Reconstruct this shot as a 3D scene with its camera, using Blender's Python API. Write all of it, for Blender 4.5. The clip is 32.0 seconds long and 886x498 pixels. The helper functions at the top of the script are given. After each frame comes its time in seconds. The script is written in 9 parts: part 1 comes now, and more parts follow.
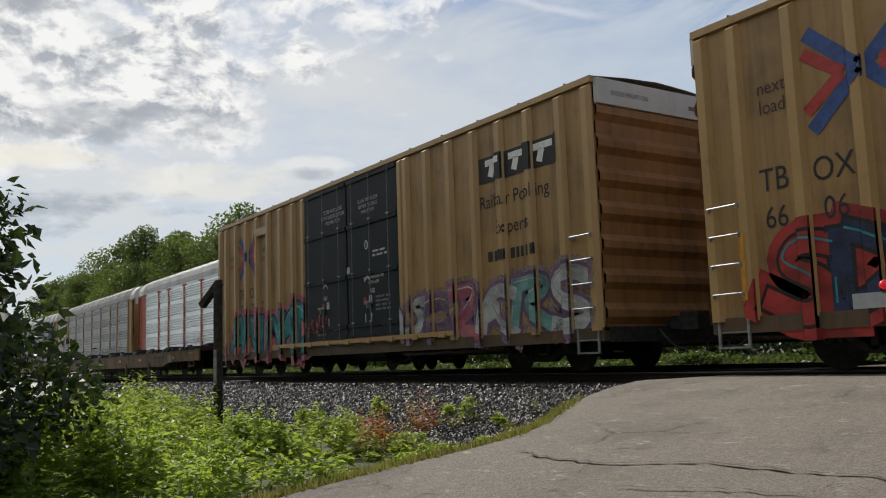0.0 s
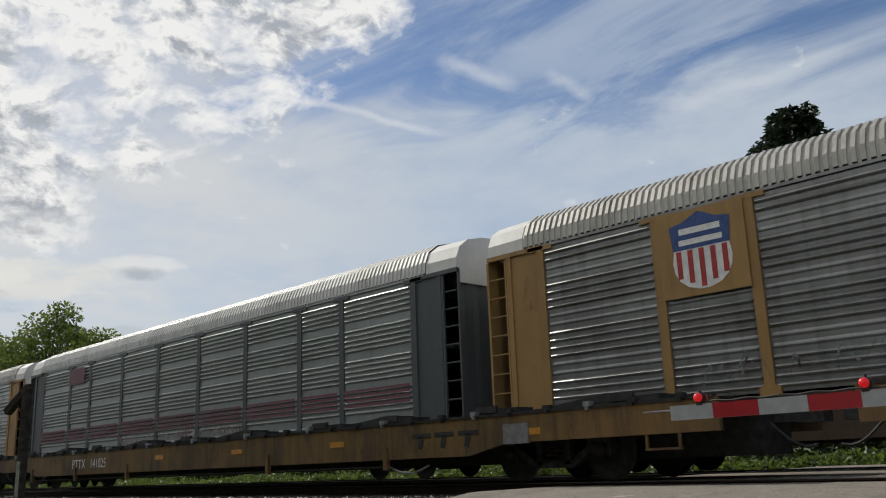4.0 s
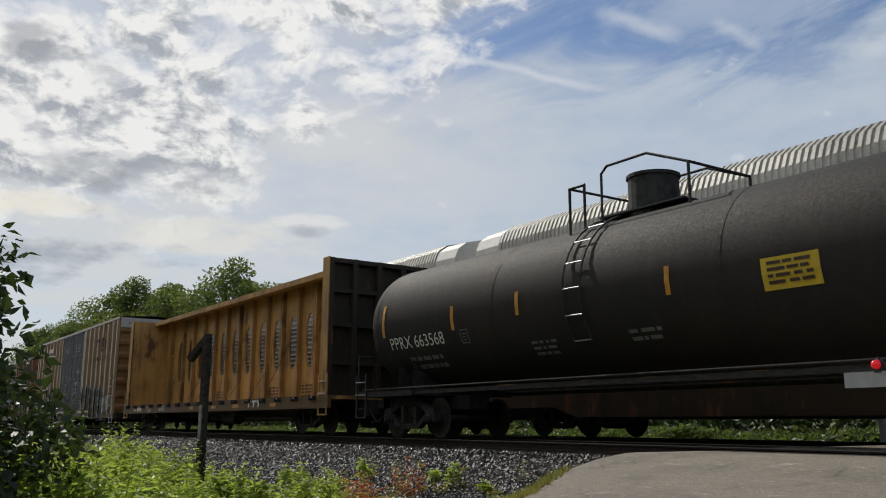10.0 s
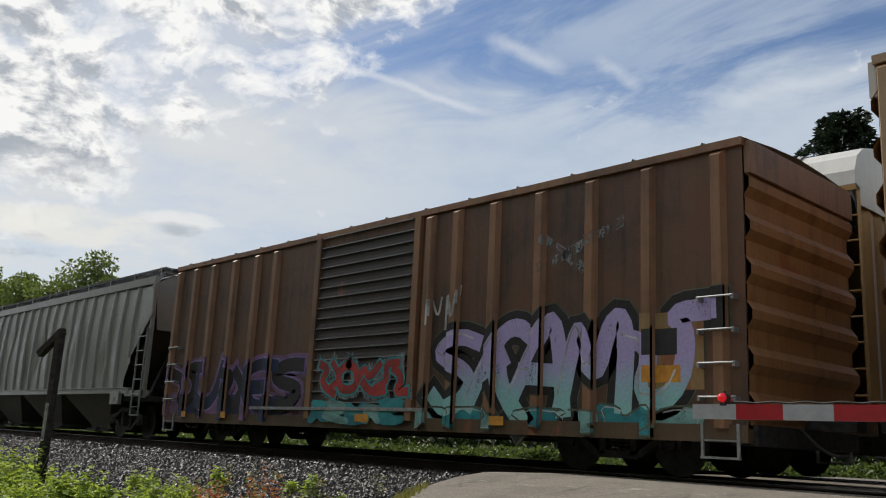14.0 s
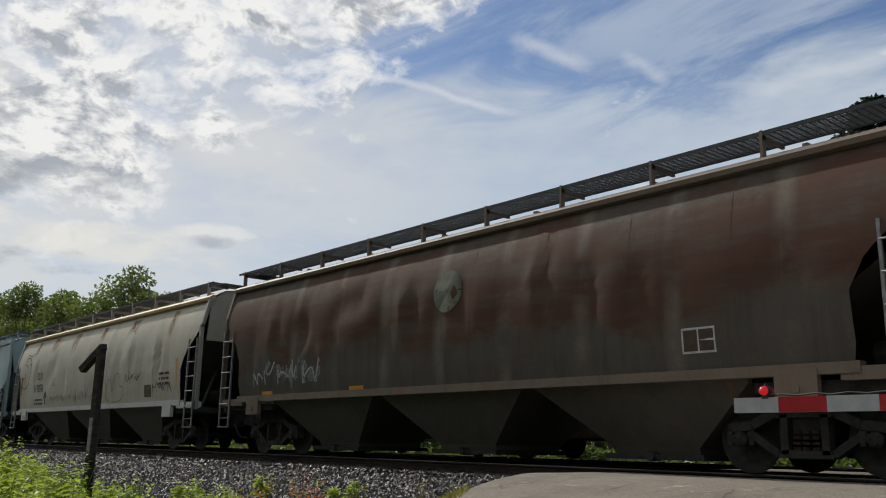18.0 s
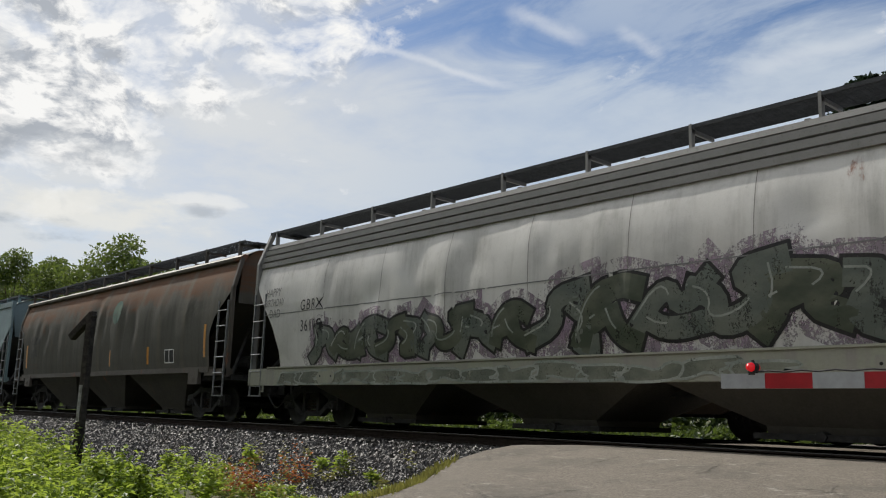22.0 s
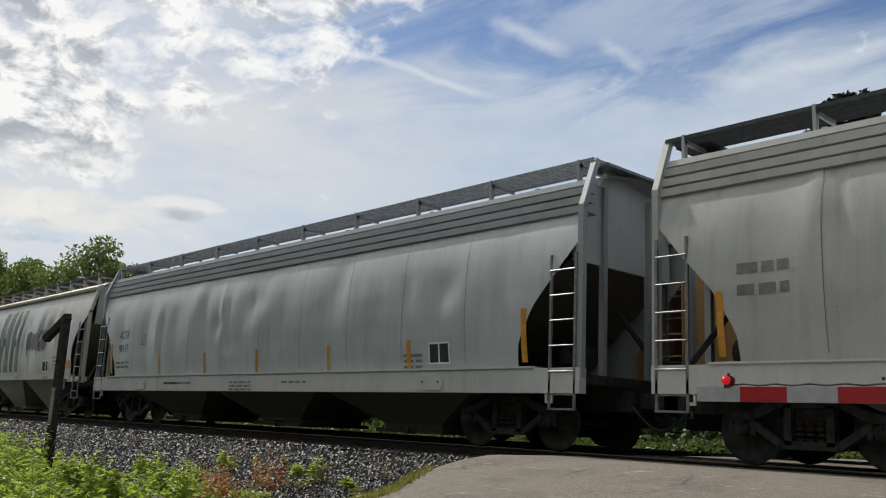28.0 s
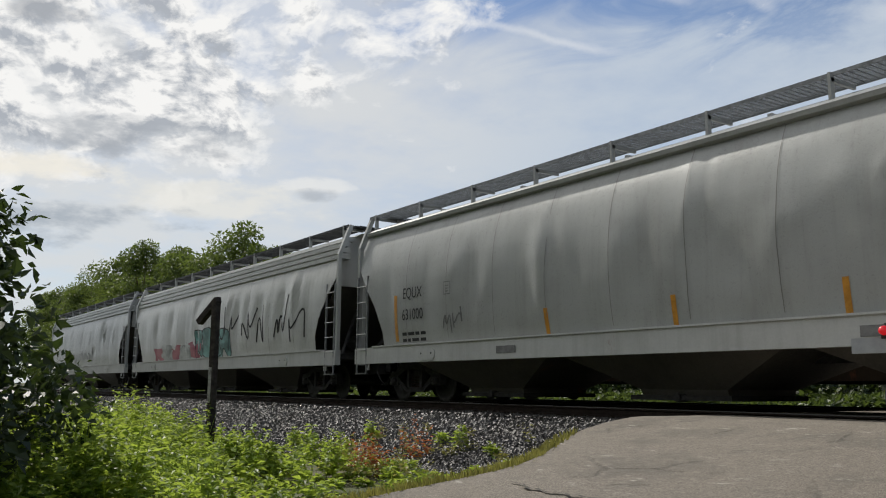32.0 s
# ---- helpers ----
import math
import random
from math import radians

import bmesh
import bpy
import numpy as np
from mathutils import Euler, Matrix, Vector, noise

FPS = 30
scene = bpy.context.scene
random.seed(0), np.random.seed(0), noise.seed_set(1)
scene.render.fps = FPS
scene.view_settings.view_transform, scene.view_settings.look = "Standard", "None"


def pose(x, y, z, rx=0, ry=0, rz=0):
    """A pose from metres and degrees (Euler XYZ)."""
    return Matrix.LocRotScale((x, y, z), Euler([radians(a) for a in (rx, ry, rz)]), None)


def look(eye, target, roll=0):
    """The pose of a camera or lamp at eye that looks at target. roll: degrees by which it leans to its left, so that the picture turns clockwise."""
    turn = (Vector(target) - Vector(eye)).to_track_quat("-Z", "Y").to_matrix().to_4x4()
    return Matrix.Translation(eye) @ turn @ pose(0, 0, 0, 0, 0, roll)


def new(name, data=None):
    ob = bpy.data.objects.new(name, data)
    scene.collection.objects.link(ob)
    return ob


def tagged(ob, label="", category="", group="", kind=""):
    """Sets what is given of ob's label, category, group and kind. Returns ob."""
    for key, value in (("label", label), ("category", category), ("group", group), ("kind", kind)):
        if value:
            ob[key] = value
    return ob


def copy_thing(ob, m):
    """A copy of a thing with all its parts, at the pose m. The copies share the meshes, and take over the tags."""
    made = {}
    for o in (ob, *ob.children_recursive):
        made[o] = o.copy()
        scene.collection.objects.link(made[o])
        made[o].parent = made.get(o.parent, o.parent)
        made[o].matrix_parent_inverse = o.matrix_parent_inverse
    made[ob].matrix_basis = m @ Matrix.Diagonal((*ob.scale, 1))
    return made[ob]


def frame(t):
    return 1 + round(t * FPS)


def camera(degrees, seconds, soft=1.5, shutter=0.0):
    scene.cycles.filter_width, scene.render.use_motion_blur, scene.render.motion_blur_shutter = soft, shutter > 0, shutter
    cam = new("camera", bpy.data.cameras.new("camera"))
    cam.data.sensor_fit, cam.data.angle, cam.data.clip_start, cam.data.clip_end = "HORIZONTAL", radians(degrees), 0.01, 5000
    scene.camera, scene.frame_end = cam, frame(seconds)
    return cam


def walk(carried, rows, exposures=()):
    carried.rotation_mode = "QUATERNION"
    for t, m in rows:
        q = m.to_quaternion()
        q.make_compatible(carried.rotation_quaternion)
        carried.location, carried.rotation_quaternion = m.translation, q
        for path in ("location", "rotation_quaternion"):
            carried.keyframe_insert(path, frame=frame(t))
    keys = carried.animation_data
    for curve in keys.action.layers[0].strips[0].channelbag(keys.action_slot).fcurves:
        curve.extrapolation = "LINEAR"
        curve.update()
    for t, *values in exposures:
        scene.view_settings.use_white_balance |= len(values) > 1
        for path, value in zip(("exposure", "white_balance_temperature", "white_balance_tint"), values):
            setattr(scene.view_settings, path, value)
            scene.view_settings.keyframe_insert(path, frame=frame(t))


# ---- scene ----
# World: x along the track (the trains run towards +x), y away from the road user, z up from the rail heads.
EYE = (0.0, 0.0, 0.32)
# seconds, yaw, pitch, roll in degrees
VIEW = (
    (0, 56.43, 7.21, 1.95),
    (0.5, 55.53, 7.51, 1.26),
    (1, 52.99, 7.86, 0.49),
    (1.5, 51.19, 8.40, 0.64),
    (2, 49.46, 9.09, 1.23),
    (2.5, 46.06, 10.94, 0.43),
    (3, 41.76, 13.43, -0.16),
    (3.5, 41.63, 14.48, 0.63),
    (4, 45.73, 13.84, 2.14),
    (4.5, 50.75, 13.05, 2.36),
    (6.5, 49.85, 11.80, 1.75),
    (7, 48.04, 11.60, 2.13),
    (7.5, 47.46, 11.86, 2.80),
    (8, 49.93, 12.26, 2.49),
    (8.5, 52.77, 12.36, 0.88),
    (9, 54.67, 11.98, -0.23),
    (9.5, 55.96, 11.28, -0.29),
    (10, 55.66, 11.28, -0.18),
    (10.5, 52.00, 12.02, -0.42),
    (11, 48.48, 12.68, -0.54),
    (11.5, 45.97, 12.92, -0.87),
    (12, 44.45, 12.80, -1.32),
    (12.5, 44.64, 13.00, -1.09),
    (13, 45.87, 13.73, -1.49),
    (13.5, 46.68, 13.48, -2.26),
    (14, 46.85, 12.40, -2.77),
    (14.5, 47.02, 11.30, -3.07),
    (16.5, 48.11, 11.76, -1.77),
    (17, 48.03, 12.19, -1.22),
    (17.5, 48.27, 12.62, -0.89),
    (18, 49.37, 12.50, -1.05),
    (18.5, 50.89, 12.42, -0.93),
    (19, 51.39, 12.06, -1.35),
    (19.5, 51.12, 11.30, -1.69),
    (20, 49.96, 10.70, -2.04),
    (20.5, 48.65, 10.55, -2.34),
    (21, 47.78, 10.50, -2.54),
    (21.5, 47.87, 10.46, -2.28),
    (22, 48.65, 10.73, -1.77),
    (22.5, 49.40, 11.05, -1.34),
    (23, 50.70, 11.37, -0.75),
    (23.5, 50.54, 10.94, -0.70),
    (24, 47.07, 10.22, -0.98),
    (24.5, 43.97, 9.72, -1.06),
    (25, 44.62, 9.64, -1.04),
    (25.5, 47.35, 9.07, -0.13),
    (26, 51.44, 8.67, -0.58),
    (26.5, 54.70, 9.34, -1.22),
    (28.5, 45.25, 12.03, -2.27),
    (29, 45.43, 12.54, -1.44),
    (29.5, 48.42, 12.77, 0.15),
    (30, 51.92, 11.91, -0.53),
    (30.5, 54.45, 11.00, -0.51),
    (31, 55.76, 10.72, -0.53),
    (31.5, 56.36, 10.36, -0.56),
    (32, 56.13, 8.96, -0.48),
)
cam = camera(53.49, 32.0, 1.1)
LIGHTNESS = ((0, 0.0), (1, -0.02), (2, -0.15), (3, -0.18), (4, -0.1), (6.5, -0.03), (8, -0.05), (9, -0.12), (10, -0.12), (11, -0.05), (12, 0.0), (14, 0.03), (17, -0.06), (19, -0.08), (20, 0.0), (22, 0.03), (23, -0.02), (23.5, -0.03), (24, -0.03), (24.5, 0.05), (25, 0.16), (26, 0.14), (28.5, 0.03), (32, 0.0))
walk(cam, [(t, pose(*EYE, 90 + pitch, roll, yaw)) for t, yaw, pitch, roll in VIEW], LIGHTNESS)

# ---------------------------------------------------------------- sky and sun
SUN_AZ = radians(90.3)      # from +y towards -x
SUN_EL = radians(44)
SUN_WAY = Vector((-math.sin(SUN_AZ) * math.cos(SUN_EL), math.cos(SUN_AZ) * math.cos(SUN_EL), math.sin(SUN_EL)))


def put(tree, node, index, value):
    if value is None:
        return
    if hasattr(value, "outputs"):
        tree.links.new(value.outputs[0], node.inputs[index])
    elif hasattr(value, "is_output"):
        tree.links.new(value, node.inputs[index])
    else:
        node.inputs[index].default_value = value


def calc(tree, op, a, b=None, c=None, clamp=False):
    n = tree.nodes.new("ShaderNodeMath")
    n.operation, n.use_clamp = op, clamp
    for i, v in enumerate((a, b, c)):
        put(tree, n, i, v)
    return n


def blend(tree, fac, a, b, mode="MIX"):
    n = tree.nodes.new("ShaderNodeMix")
    n.data_type, n.blend_type, n.clamp_factor = "RGBA", mode, True
    put(tree, n, 0, fac)
    put(tree, n, 6, a)
    put(tree, n, 7, b)
    return n.outputs[2]


def span(tree, value, lo, hi, to_lo=0.0, to_hi=1.0):
    n = tree.nodes.new("ShaderNodeMapRange")
    n.interpolation_type = "SMOOTHSTEP"
    put(tree, n, 0, value)
    for i, v in enumerate((lo, hi, to_lo, to_hi)):
        n.inputs[1 + i].default_value = v
    return n


def fuzz(tree, vector, scale, detail=5.0, rough=0.55, distort=0.0):
    n = tree.nodes.new("ShaderNodeTexNoise")
    put(tree, n, "Vector", vector)
    n.inputs["Scale"].default_value, n.inputs["Detail"].default_value = scale, detail
    n.inputs["Roughness"].default_value, n.inputs["Distortion"].default_value = rough, distort
    return n


def moved(tree, vector, scale=(1, 1, 1), loc=(0, 0, 0), rot=(0, 0, 0)):
    n = tree.nodes.new("ShaderNodeMapping")
    put(tree, n, "Vector", vector)
    n.inputs["Scale"].default_value, n.inputs["Location"].default_value = scale, loc
    n.inputs["Rotation"].default_value = rot
    return n


def dotted(tree, vector, way):
    n = tree.nodes.new("ShaderNodeVectorMath")
    n.operation = "DOT_PRODUCT"
    put(tree, n, 0, vector)
    n.inputs[1].default_value = way
    return n.outputs["Value"]


def heading(az, el):
    a, e = radians(az), radians(el)
    return Vector((-math.sin(a) * math.cos(e), math.cos(a) * math.cos(e), math.sin(e)))


def make_sky():
    w = bpy.data.worlds.new("daylight")
    scene.world = w
    w.use_nodes = True
    tree = w.node_tree
    back = tree.nodes["Background"]
    blue = tree.nodes.new("ShaderNodeTexSky")
    blue.sky_type, blue.sun_disc = "NISHITA", False
    blue.sun_elevation, blue.sun_rotation = SUN_EL, -SUN_AZ
    blue.air_density, blue.dust_density, blue.ozone_density = 1.0, 0.6, 2.0
    co = tree.nodes.new("ShaderNodeTexCoord")
    way = co.outputs["Generated"]
    xyz = tree.nodes.new("ShaderNodeSeparateXYZ")
    put(tree, xyz, 0, way)
    # bearing and height in degrees
    az = calc(tree, "MULTIPLY", calc(tree, "ARCTAN2", calc(tree, "MULTIPLY", xyz.outputs[0], -1.0), xyz.outputs[1]), 57.2958)
    el = calc(tree, "MULTIPLY", calc(tree, "ARCSINE", xyz.outputs[2]), 57.2958)
    up = calc(tree, "MAXIMUM", calc(tree, "ADD", xyz.outputs[2], 0.13), 0.03)
    flat = tree.nodes.new("ShaderNodeCombineXYZ")
    put(tree, flat, 0, calc(tree, "DIVIDE", xyz.outputs[0], up))
    put(tree, flat, 1, calc(tree, "DIVIDE", xyz.outputs[1], up))
    sunward = dotted(tree, way, heading(80, 30))
    near_sun = span(tree, sunward, 0.805, 0.97)
    # heaped cells of cloud above a slanting lower edge, thick towards the sun
    round_way = moved(tree, way, (1.0, 1.0, 1.6))
    warp = fuzz(tree, round_way, 6.0, 3.0)
    bent = tree.nodes.new("ShaderNodeVectorMath")
    bent.operation = "MULTIPLY_ADD"
    put(tree, bent, 0, warp.outputs["Color"])
    bent.inputs[1].default_value = (0.09, 0.09, 0.06)
    put(tree, bent, 2, round_way)
    puffs = fuzz(tree, bent, 15.0, 8.0, 0.58, 0.0)
    toward = moved(tree, bent, loc=(SUN_WAY.x * 0.012, SUN_WAY.y * 0.012, SUN_WAY.z * 0.022))
    ahead = fuzz(tree, toward, 15.0, 8.0, 0.58, 0.0)
    broad = fuzz(tree, moved(tree, round_way, loc=(3.1, 1.7, 0)), 5.0, 4.0, 0.5)
    heap = calc(tree, "ADD", calc(tree, "MULTIPLY", puffs, 0.68), calc(tree, "MULTIPLY", broad, 0.32))
    slant = calc(tree, "SUBTRACT", el, calc(tree, "MULTIPLY_ADD", az, -0.70, 64.0))
    above = calc(tree, "SUBTRACT", el, 14.6)
    inside = calc(tree, "SMOOTH_MIN", slant, above, 3.0)
    inside = calc(tree, "SMOOTH_MIN", inside, calc(tree, "MULTIPLY", calc(tree, "SUBTRACT", az, 48.0), 0.9), 3.0)
    need = span(tree, inside, -6.5, 2.0, 0.62, 0.385)
    cover = calc(tree, "DIVIDE", calc(tree, "SUBTRACT", heap, need), 0.13, clamp=True)
    # thin high veil with a ragged upper edge, and combed streaks above it
    streak = fuzz(tree, moved(tree, flat, scale=(0.8, 1.7, 1), rot=(0, 0, radians(-38))), 1.5, 9.0, 0.62, 1.1)
    veil = span(tree, streak, 0.42, 0.66)
    ragged = calc(tree, "ADD", el, calc(tree, "MULTIPLY", calc(tree, "SUBTRACT", streak, 0.5), 13.0))
    low = span(tree, ragged, 19.6, 25.0, 0.90, 0.0)
    milky = span(tree, fuzz(tree, flat, 0.8, 3.0), 0.30, 0.60, 0.16, 0.58)
    wisps = calc(tree, "ADD", calc(tree, "MULTIPLY", veil, milky), 0.03)
    haze = calc(tree, "MAXIMUM", calc(tree, "MULTIPLY", low, span(tree, fuzz(tree, flat, 2.2, 8.0, 0.6), 0.3, 0.6, 0.72, 1.0)), wisps, clamp=True)
    haze = calc(tree, "MAXIMUM", haze, span(tree, inside, -3.0, 4.0, 0.0, 0.62))
    behind = span(tree, xyz.outputs[1], 0.05, -0.45)
    haze = calc(tree, "MAXIMUM", haze, calc(tree, "MULTIPLY", behind, 0.9))
    # old vapour trails and drawn-out wisps
    trails = None
    for a, b, wide, power in ((heading(59.5, 24.0), heading(44.5, 21.3), 0.0075, 0.55), (heading(45.4, 26.3), heading(39.4, 23.9), 0.013, 0.36), (heading(37.6, 24.6), heading(34.2, 22.9), 0.011, 0.26), (heading(30.0, 21.6), heading(17.0, 23.1), 0.014, 0.34), (heading(52.0, 29.6), heading(45.0, 30.4), 0.010, 0.40)):
        side = a.cross(b).normalized()
        bend = calc(tree, "MULTIPLY", calc(tree, "SUBTRACT", fuzz(tree, way, 10.0, 6.0, 0.62), 0.5), 0.034)
        off = calc(tree, "ADD", dotted(tree, way, side), bend)
        line = span(tree, calc(tree, "ABSOLUTE", off), 0.0, wide, 1.0, 0.0)
        mid = (a + b).normalized()
        ends = span(tree, dotted(tree, way, mid), math.cos(a.angle(b) * 0.56), math.cos(a.angle(b) * 0.25))
        one = calc(tree, "MULTIPLY", calc(tree, "MULTIPLY", line, ends), calc(tree, "MULTIPLY", span(tree, streak, 0.30, 0.62, 0.55, 1.0), power))
        trails = one if trails is None else calc(tree, "MAXIMUM", trails, one)
    relief = calc(tree, "MULTIPLY", calc(tree, "SUBTRACT", puffs, ahead), 8.5)
    depth = span(tree, calc(tree, "SUBTRACT", heap, need), 0.03, 0.20, 0.22, -0.24)
    lit = calc(tree, "ADD", calc(tree, "ADD", relief, depth), 0.82, clamp=True)
    bright = blend(tree, span(tree, dotted(tree, way, SUN_WAY), 0.955, 0.995), (9.2, 9.15, 9.0, 1), (20.0, 19.0, 17.0, 1))
    white = blend(tree, lit, (4.2, 4.5, 4.95, 1), bright)
    thin = blend(tree, near_sun, (5.5, 6.15, 6.9, 1), (7.2, 7.25, 7.1, 1))
    colour = blend(tree, 1.0, blue, (0.70, 0.80, 0.92, 1), "MULTIPLY")
    thin = blend(tree, behind, thin, (7.0, 7.2, 7.5, 1))
    colour = blend(tree, haze, colour, thin)
    colour = blend(tree, cover, colour, white)
    # low grey-bottomed clouds with pale tops near the horizon
    torn = calc(tree, "MULTIPLY", calc(tree, "SUBTRACT", fuzz(tree, moved(tree, way, (1.0, 1.0, 2.6), (2, 5, 0)), 11.0, 7.0, 0.58), 0.5), 5.5)
    for a, e, wide, high, tone, power in ((72.0, 11.6, 9.0, 1.3, (8.0, 7.9, 7.4, 1), 0.75), (82.0, 12.8, 6.0, 1.2, (8.8, 8.4, 7.5, 1), 0.85), (76.5, 15.2, 6.5, 1.7, (3.9, 4.2, 4.6, 1), 0.80), (80.5, 9.7, 8.5, 1.7, (3.7, 4.2, 4.8, 1), 0.85), (64.4, 12.9, 2.4, 0.7, (8.2, 8.2, 8.0, 1), 0.7), (64.6, 12.2, 1.6, 0.5, (4.3, 4.7, 5.2, 1), 0.8), (81.5, 22.3, 2.4, 1.6, (3.8, 4.0, 4.3, 1), 0.7), (66.5, 8.4, 4.0, 0.6, (4.8, 5.2, 5.7, 1), 0.5)):
        du = calc(tree, "DIVIDE", calc(tree, "SUBTRACT", az, a), wide)
        dv = calc(tree, "DIVIDE", calc(tree, "SUBTRACT", el, e), high)
        far = calc(tree, "ADD", calc(tree, "ADD", calc(tree, "MULTIPLY", du, du), calc(tree, "MULTIPLY", dv, dv)), torn)
        colour = blend(tree, calc(tree, "MULTIPLY", span(tree, far, 1.1, -0.1), power), colour, tone)
    colour = blend(tree, trails, colour, (8.2, 8.3, 8.4, 1))
    put(tree, back, 0, colour)
    back.inputs[1].default_value = 0.1
    sun = new("sun", bpy.data.lights.new("sun", "SUN"))
    sun.data.energy, sun.data.angle, sun.data.color = 3.6, radians(1.5), (1.0, 0.955, 0.865)
    sun.matrix_world = look(SUN_WAY * 200, (0, 0, 0))


make_sky()
scene.view_settings.exposure = 0.0


# ---------------------------------------------------------------- materials
MATS = {}


def shader(name):
    m = bpy.data.materials.new(name)
    m.use_nodes = True
    return m, m.node_tree, m.node_tree.nodes["Principled BSDF"]


def bumped(tree, bsdf, height, strength, distance):
    n = tree.nodes.new("ShaderNodeBump")
    n.inputs["Strength"].default_value, n.inputs["Distance"].default_value = strength, distance
    put(tree, n, "Height", height)
    tree.links.new(n.outputs[0], bsdf.inputs["Normal"])


def own_place(tree, spread=40.0):
    """Object space, shifted for every object."""
    co, info = tree.nodes.new("ShaderNodeTexCoord"), tree.nodes.new("ShaderNodeObjectInfo")
    n = tree.nodes.new("ShaderNodeVectorMath")
    n.operation = "MULTIPLY_ADD"
    put(tree, n, 0, info.outputs["Random"])
    n.inputs[1].default_value = (spread, spread * 0.7, spread * 1.3)
    put(tree, n, 2, co.outputs["Object"])
    return n


def paint(name, col, dirt=(0.10, 0.085, 0.07), grime=0.35, rust=0.0, rough=0.55, metal=0.0, rust_col=(0.13, 0.045, 0.02), streaks=1.0, gloss=0.4):
    """Weathered paint on steel: blotches, streaks that run down, rust spots and fine grain."""
    if name in MATS:
        return MATS[name]
    m, tree, bsdf = shader(name)
    at = own_place(tree)
    blot = span(tree, fuzz(tree, at, 0.8, 6.0, 0.62), 0.40, 0.72)
    run = span(tree, fuzz(tree, moved(tree, at, (5.0, 5.0, 0.28)), 1.0, 6.0, 0.65), 0.44, 0.72)
    fine = fuzz(tree, at, 26.0, 4.0, 0.7)
    amount = calc(tree, "MULTIPLY", calc(tree, "ADD", calc(tree, "MULTIPLY", blot, 0.7), calc(tree, "MULTIPLY", run, 0.6 * streaks)), grime, clamp=True)
    colour = blend(tree, amount, (*col, 1), (*dirt, 1))
    colour = blend(tree, span(tree, fine, 0.3, 0.8, 0.0, 0.22), colour, (*[c * 0.6 for c in col], 1))
    if rust > 0:
        spots = fuzz(tree, moved(tree, at, (1.3, 1.3, 0.55)), 1.1, 9.0, 0.68, 0.3)
        worn = span(tree, spots, 0.66 - 0.34 * rust, 0.74 - 0.20 * rust)
        colour = blend(tree, calc(tree, "MULTIPLY", worn, 0.9), colour, blend(tree, fine, (*rust_col, 1), (*[min(1, c * 2.2) for c in rust_col], 1)))
    put(tree, bsdf, "Base Color", colour)
    put(tree, bsdf, "Roughness", span(tree, fine, 0.2, 0.8, rough - 0.1, min(1.0, rough + 0.18)))
    bsdf.inputs["Metallic"].default_value = metal
    bsdf.inputs["Specular IOR Level"].default_value = gloss
    bumped(tree, bsdf, calc(tree, "ADD", calc(tree, "MULTIPLY", blot, 0.5), fine), 0.18, 0.01)
    MATS[name] = m
    return m


def rusted(name, base, rust, pale, pitch, low, high, rust_amount=1.0):
    """Old hopper paint: a rusted band across the middle, pale streaks along the seams."""
    m, tree, bsdf = shader(name)
    at = tree.nodes.new("ShaderNodeTexCoord").outputs["Object"]
    xyz = tree.nodes.new("ShaderNodeSeparateXYZ")
    put(tree, xyz, 0, at)
    big, fine = fuzz(tree, moved(tree, at, (0.8, 0.8, 0.9)), 1.0, 8.0, 0.62), fuzz(tree, at, 22.0, 5.0, 0.7)
    smear = fuzz(tree, moved(tree, at, (0.35, 0.35, 2.2), (4, 0, 1)), 1.3, 7.0, 0.65)
    runs = fuzz(tree, moved(tree, at, (4.5, 4.5, 0.3)), 1.0, 7.0, 0.66)
    level = calc(tree, "ADD", xyz.outputs[2], calc(tree, "MULTIPLY", calc(tree, "SUBTRACT", big, 0.5), 2.4))
    band = calc(tree, "MULTIPLY", span(tree, level, low, low + 0.55), span(tree, level, high, high + 0.4, 1.0, 0.25))
    band = calc(tree, "MULTIPLY", band, span(tree, smear, 0.32, 0.58, 0.35, 1.0))
    seam = calc(tree, "PINGPONG", calc(tree, "ADD", xyz.outputs[0], 40 * pitch), pitch / 2)
    edge = calc(tree, "MULTIPLY", span(tree, seam, 0.02, 0.22, 1.0, 0.0), span(tree, calc(tree, "ADD", big, calc(tree, "MULTIPLY", runs, 0.3)), 0.50, 0.78))
    col = blend(tree, span(tree, runs, 0.40, 0.70, 0.0, 0.55), (*base, 1), (*[c * 0.5 for c in base], 1))
    col = blend(tree, calc(tree, "MULTIPLY", band, rust_amount), col, blend(tree, fine, (*rust, 1), (*[min(1, c * 1.9) for c in rust], 1)))
    col = blend(tree, calc(tree, "MULTIPLY", edge, 0.75), col, (*pale, 1))
    col = blend(tree, span(tree, fine, 0.3, 0.8, 0.0, 0.25), col, (*[c * 0.6 for c in base], 1))
    put(tree, bsdf, "Base Color", col)
    put(tree, bsdf, "Roughness", span(tree, fine, 0.2, 0.8, 0.62, 0.9))
    bsdf.inputs["Specular IOR Level"].default_value = 0.2
    bumped(tree, bsdf, calc(tree, "ADD", fine, calc(tree, "MULTIPLY", big, 0.5)), 0.2, 0.01)
    MATS[name] = m
    return m


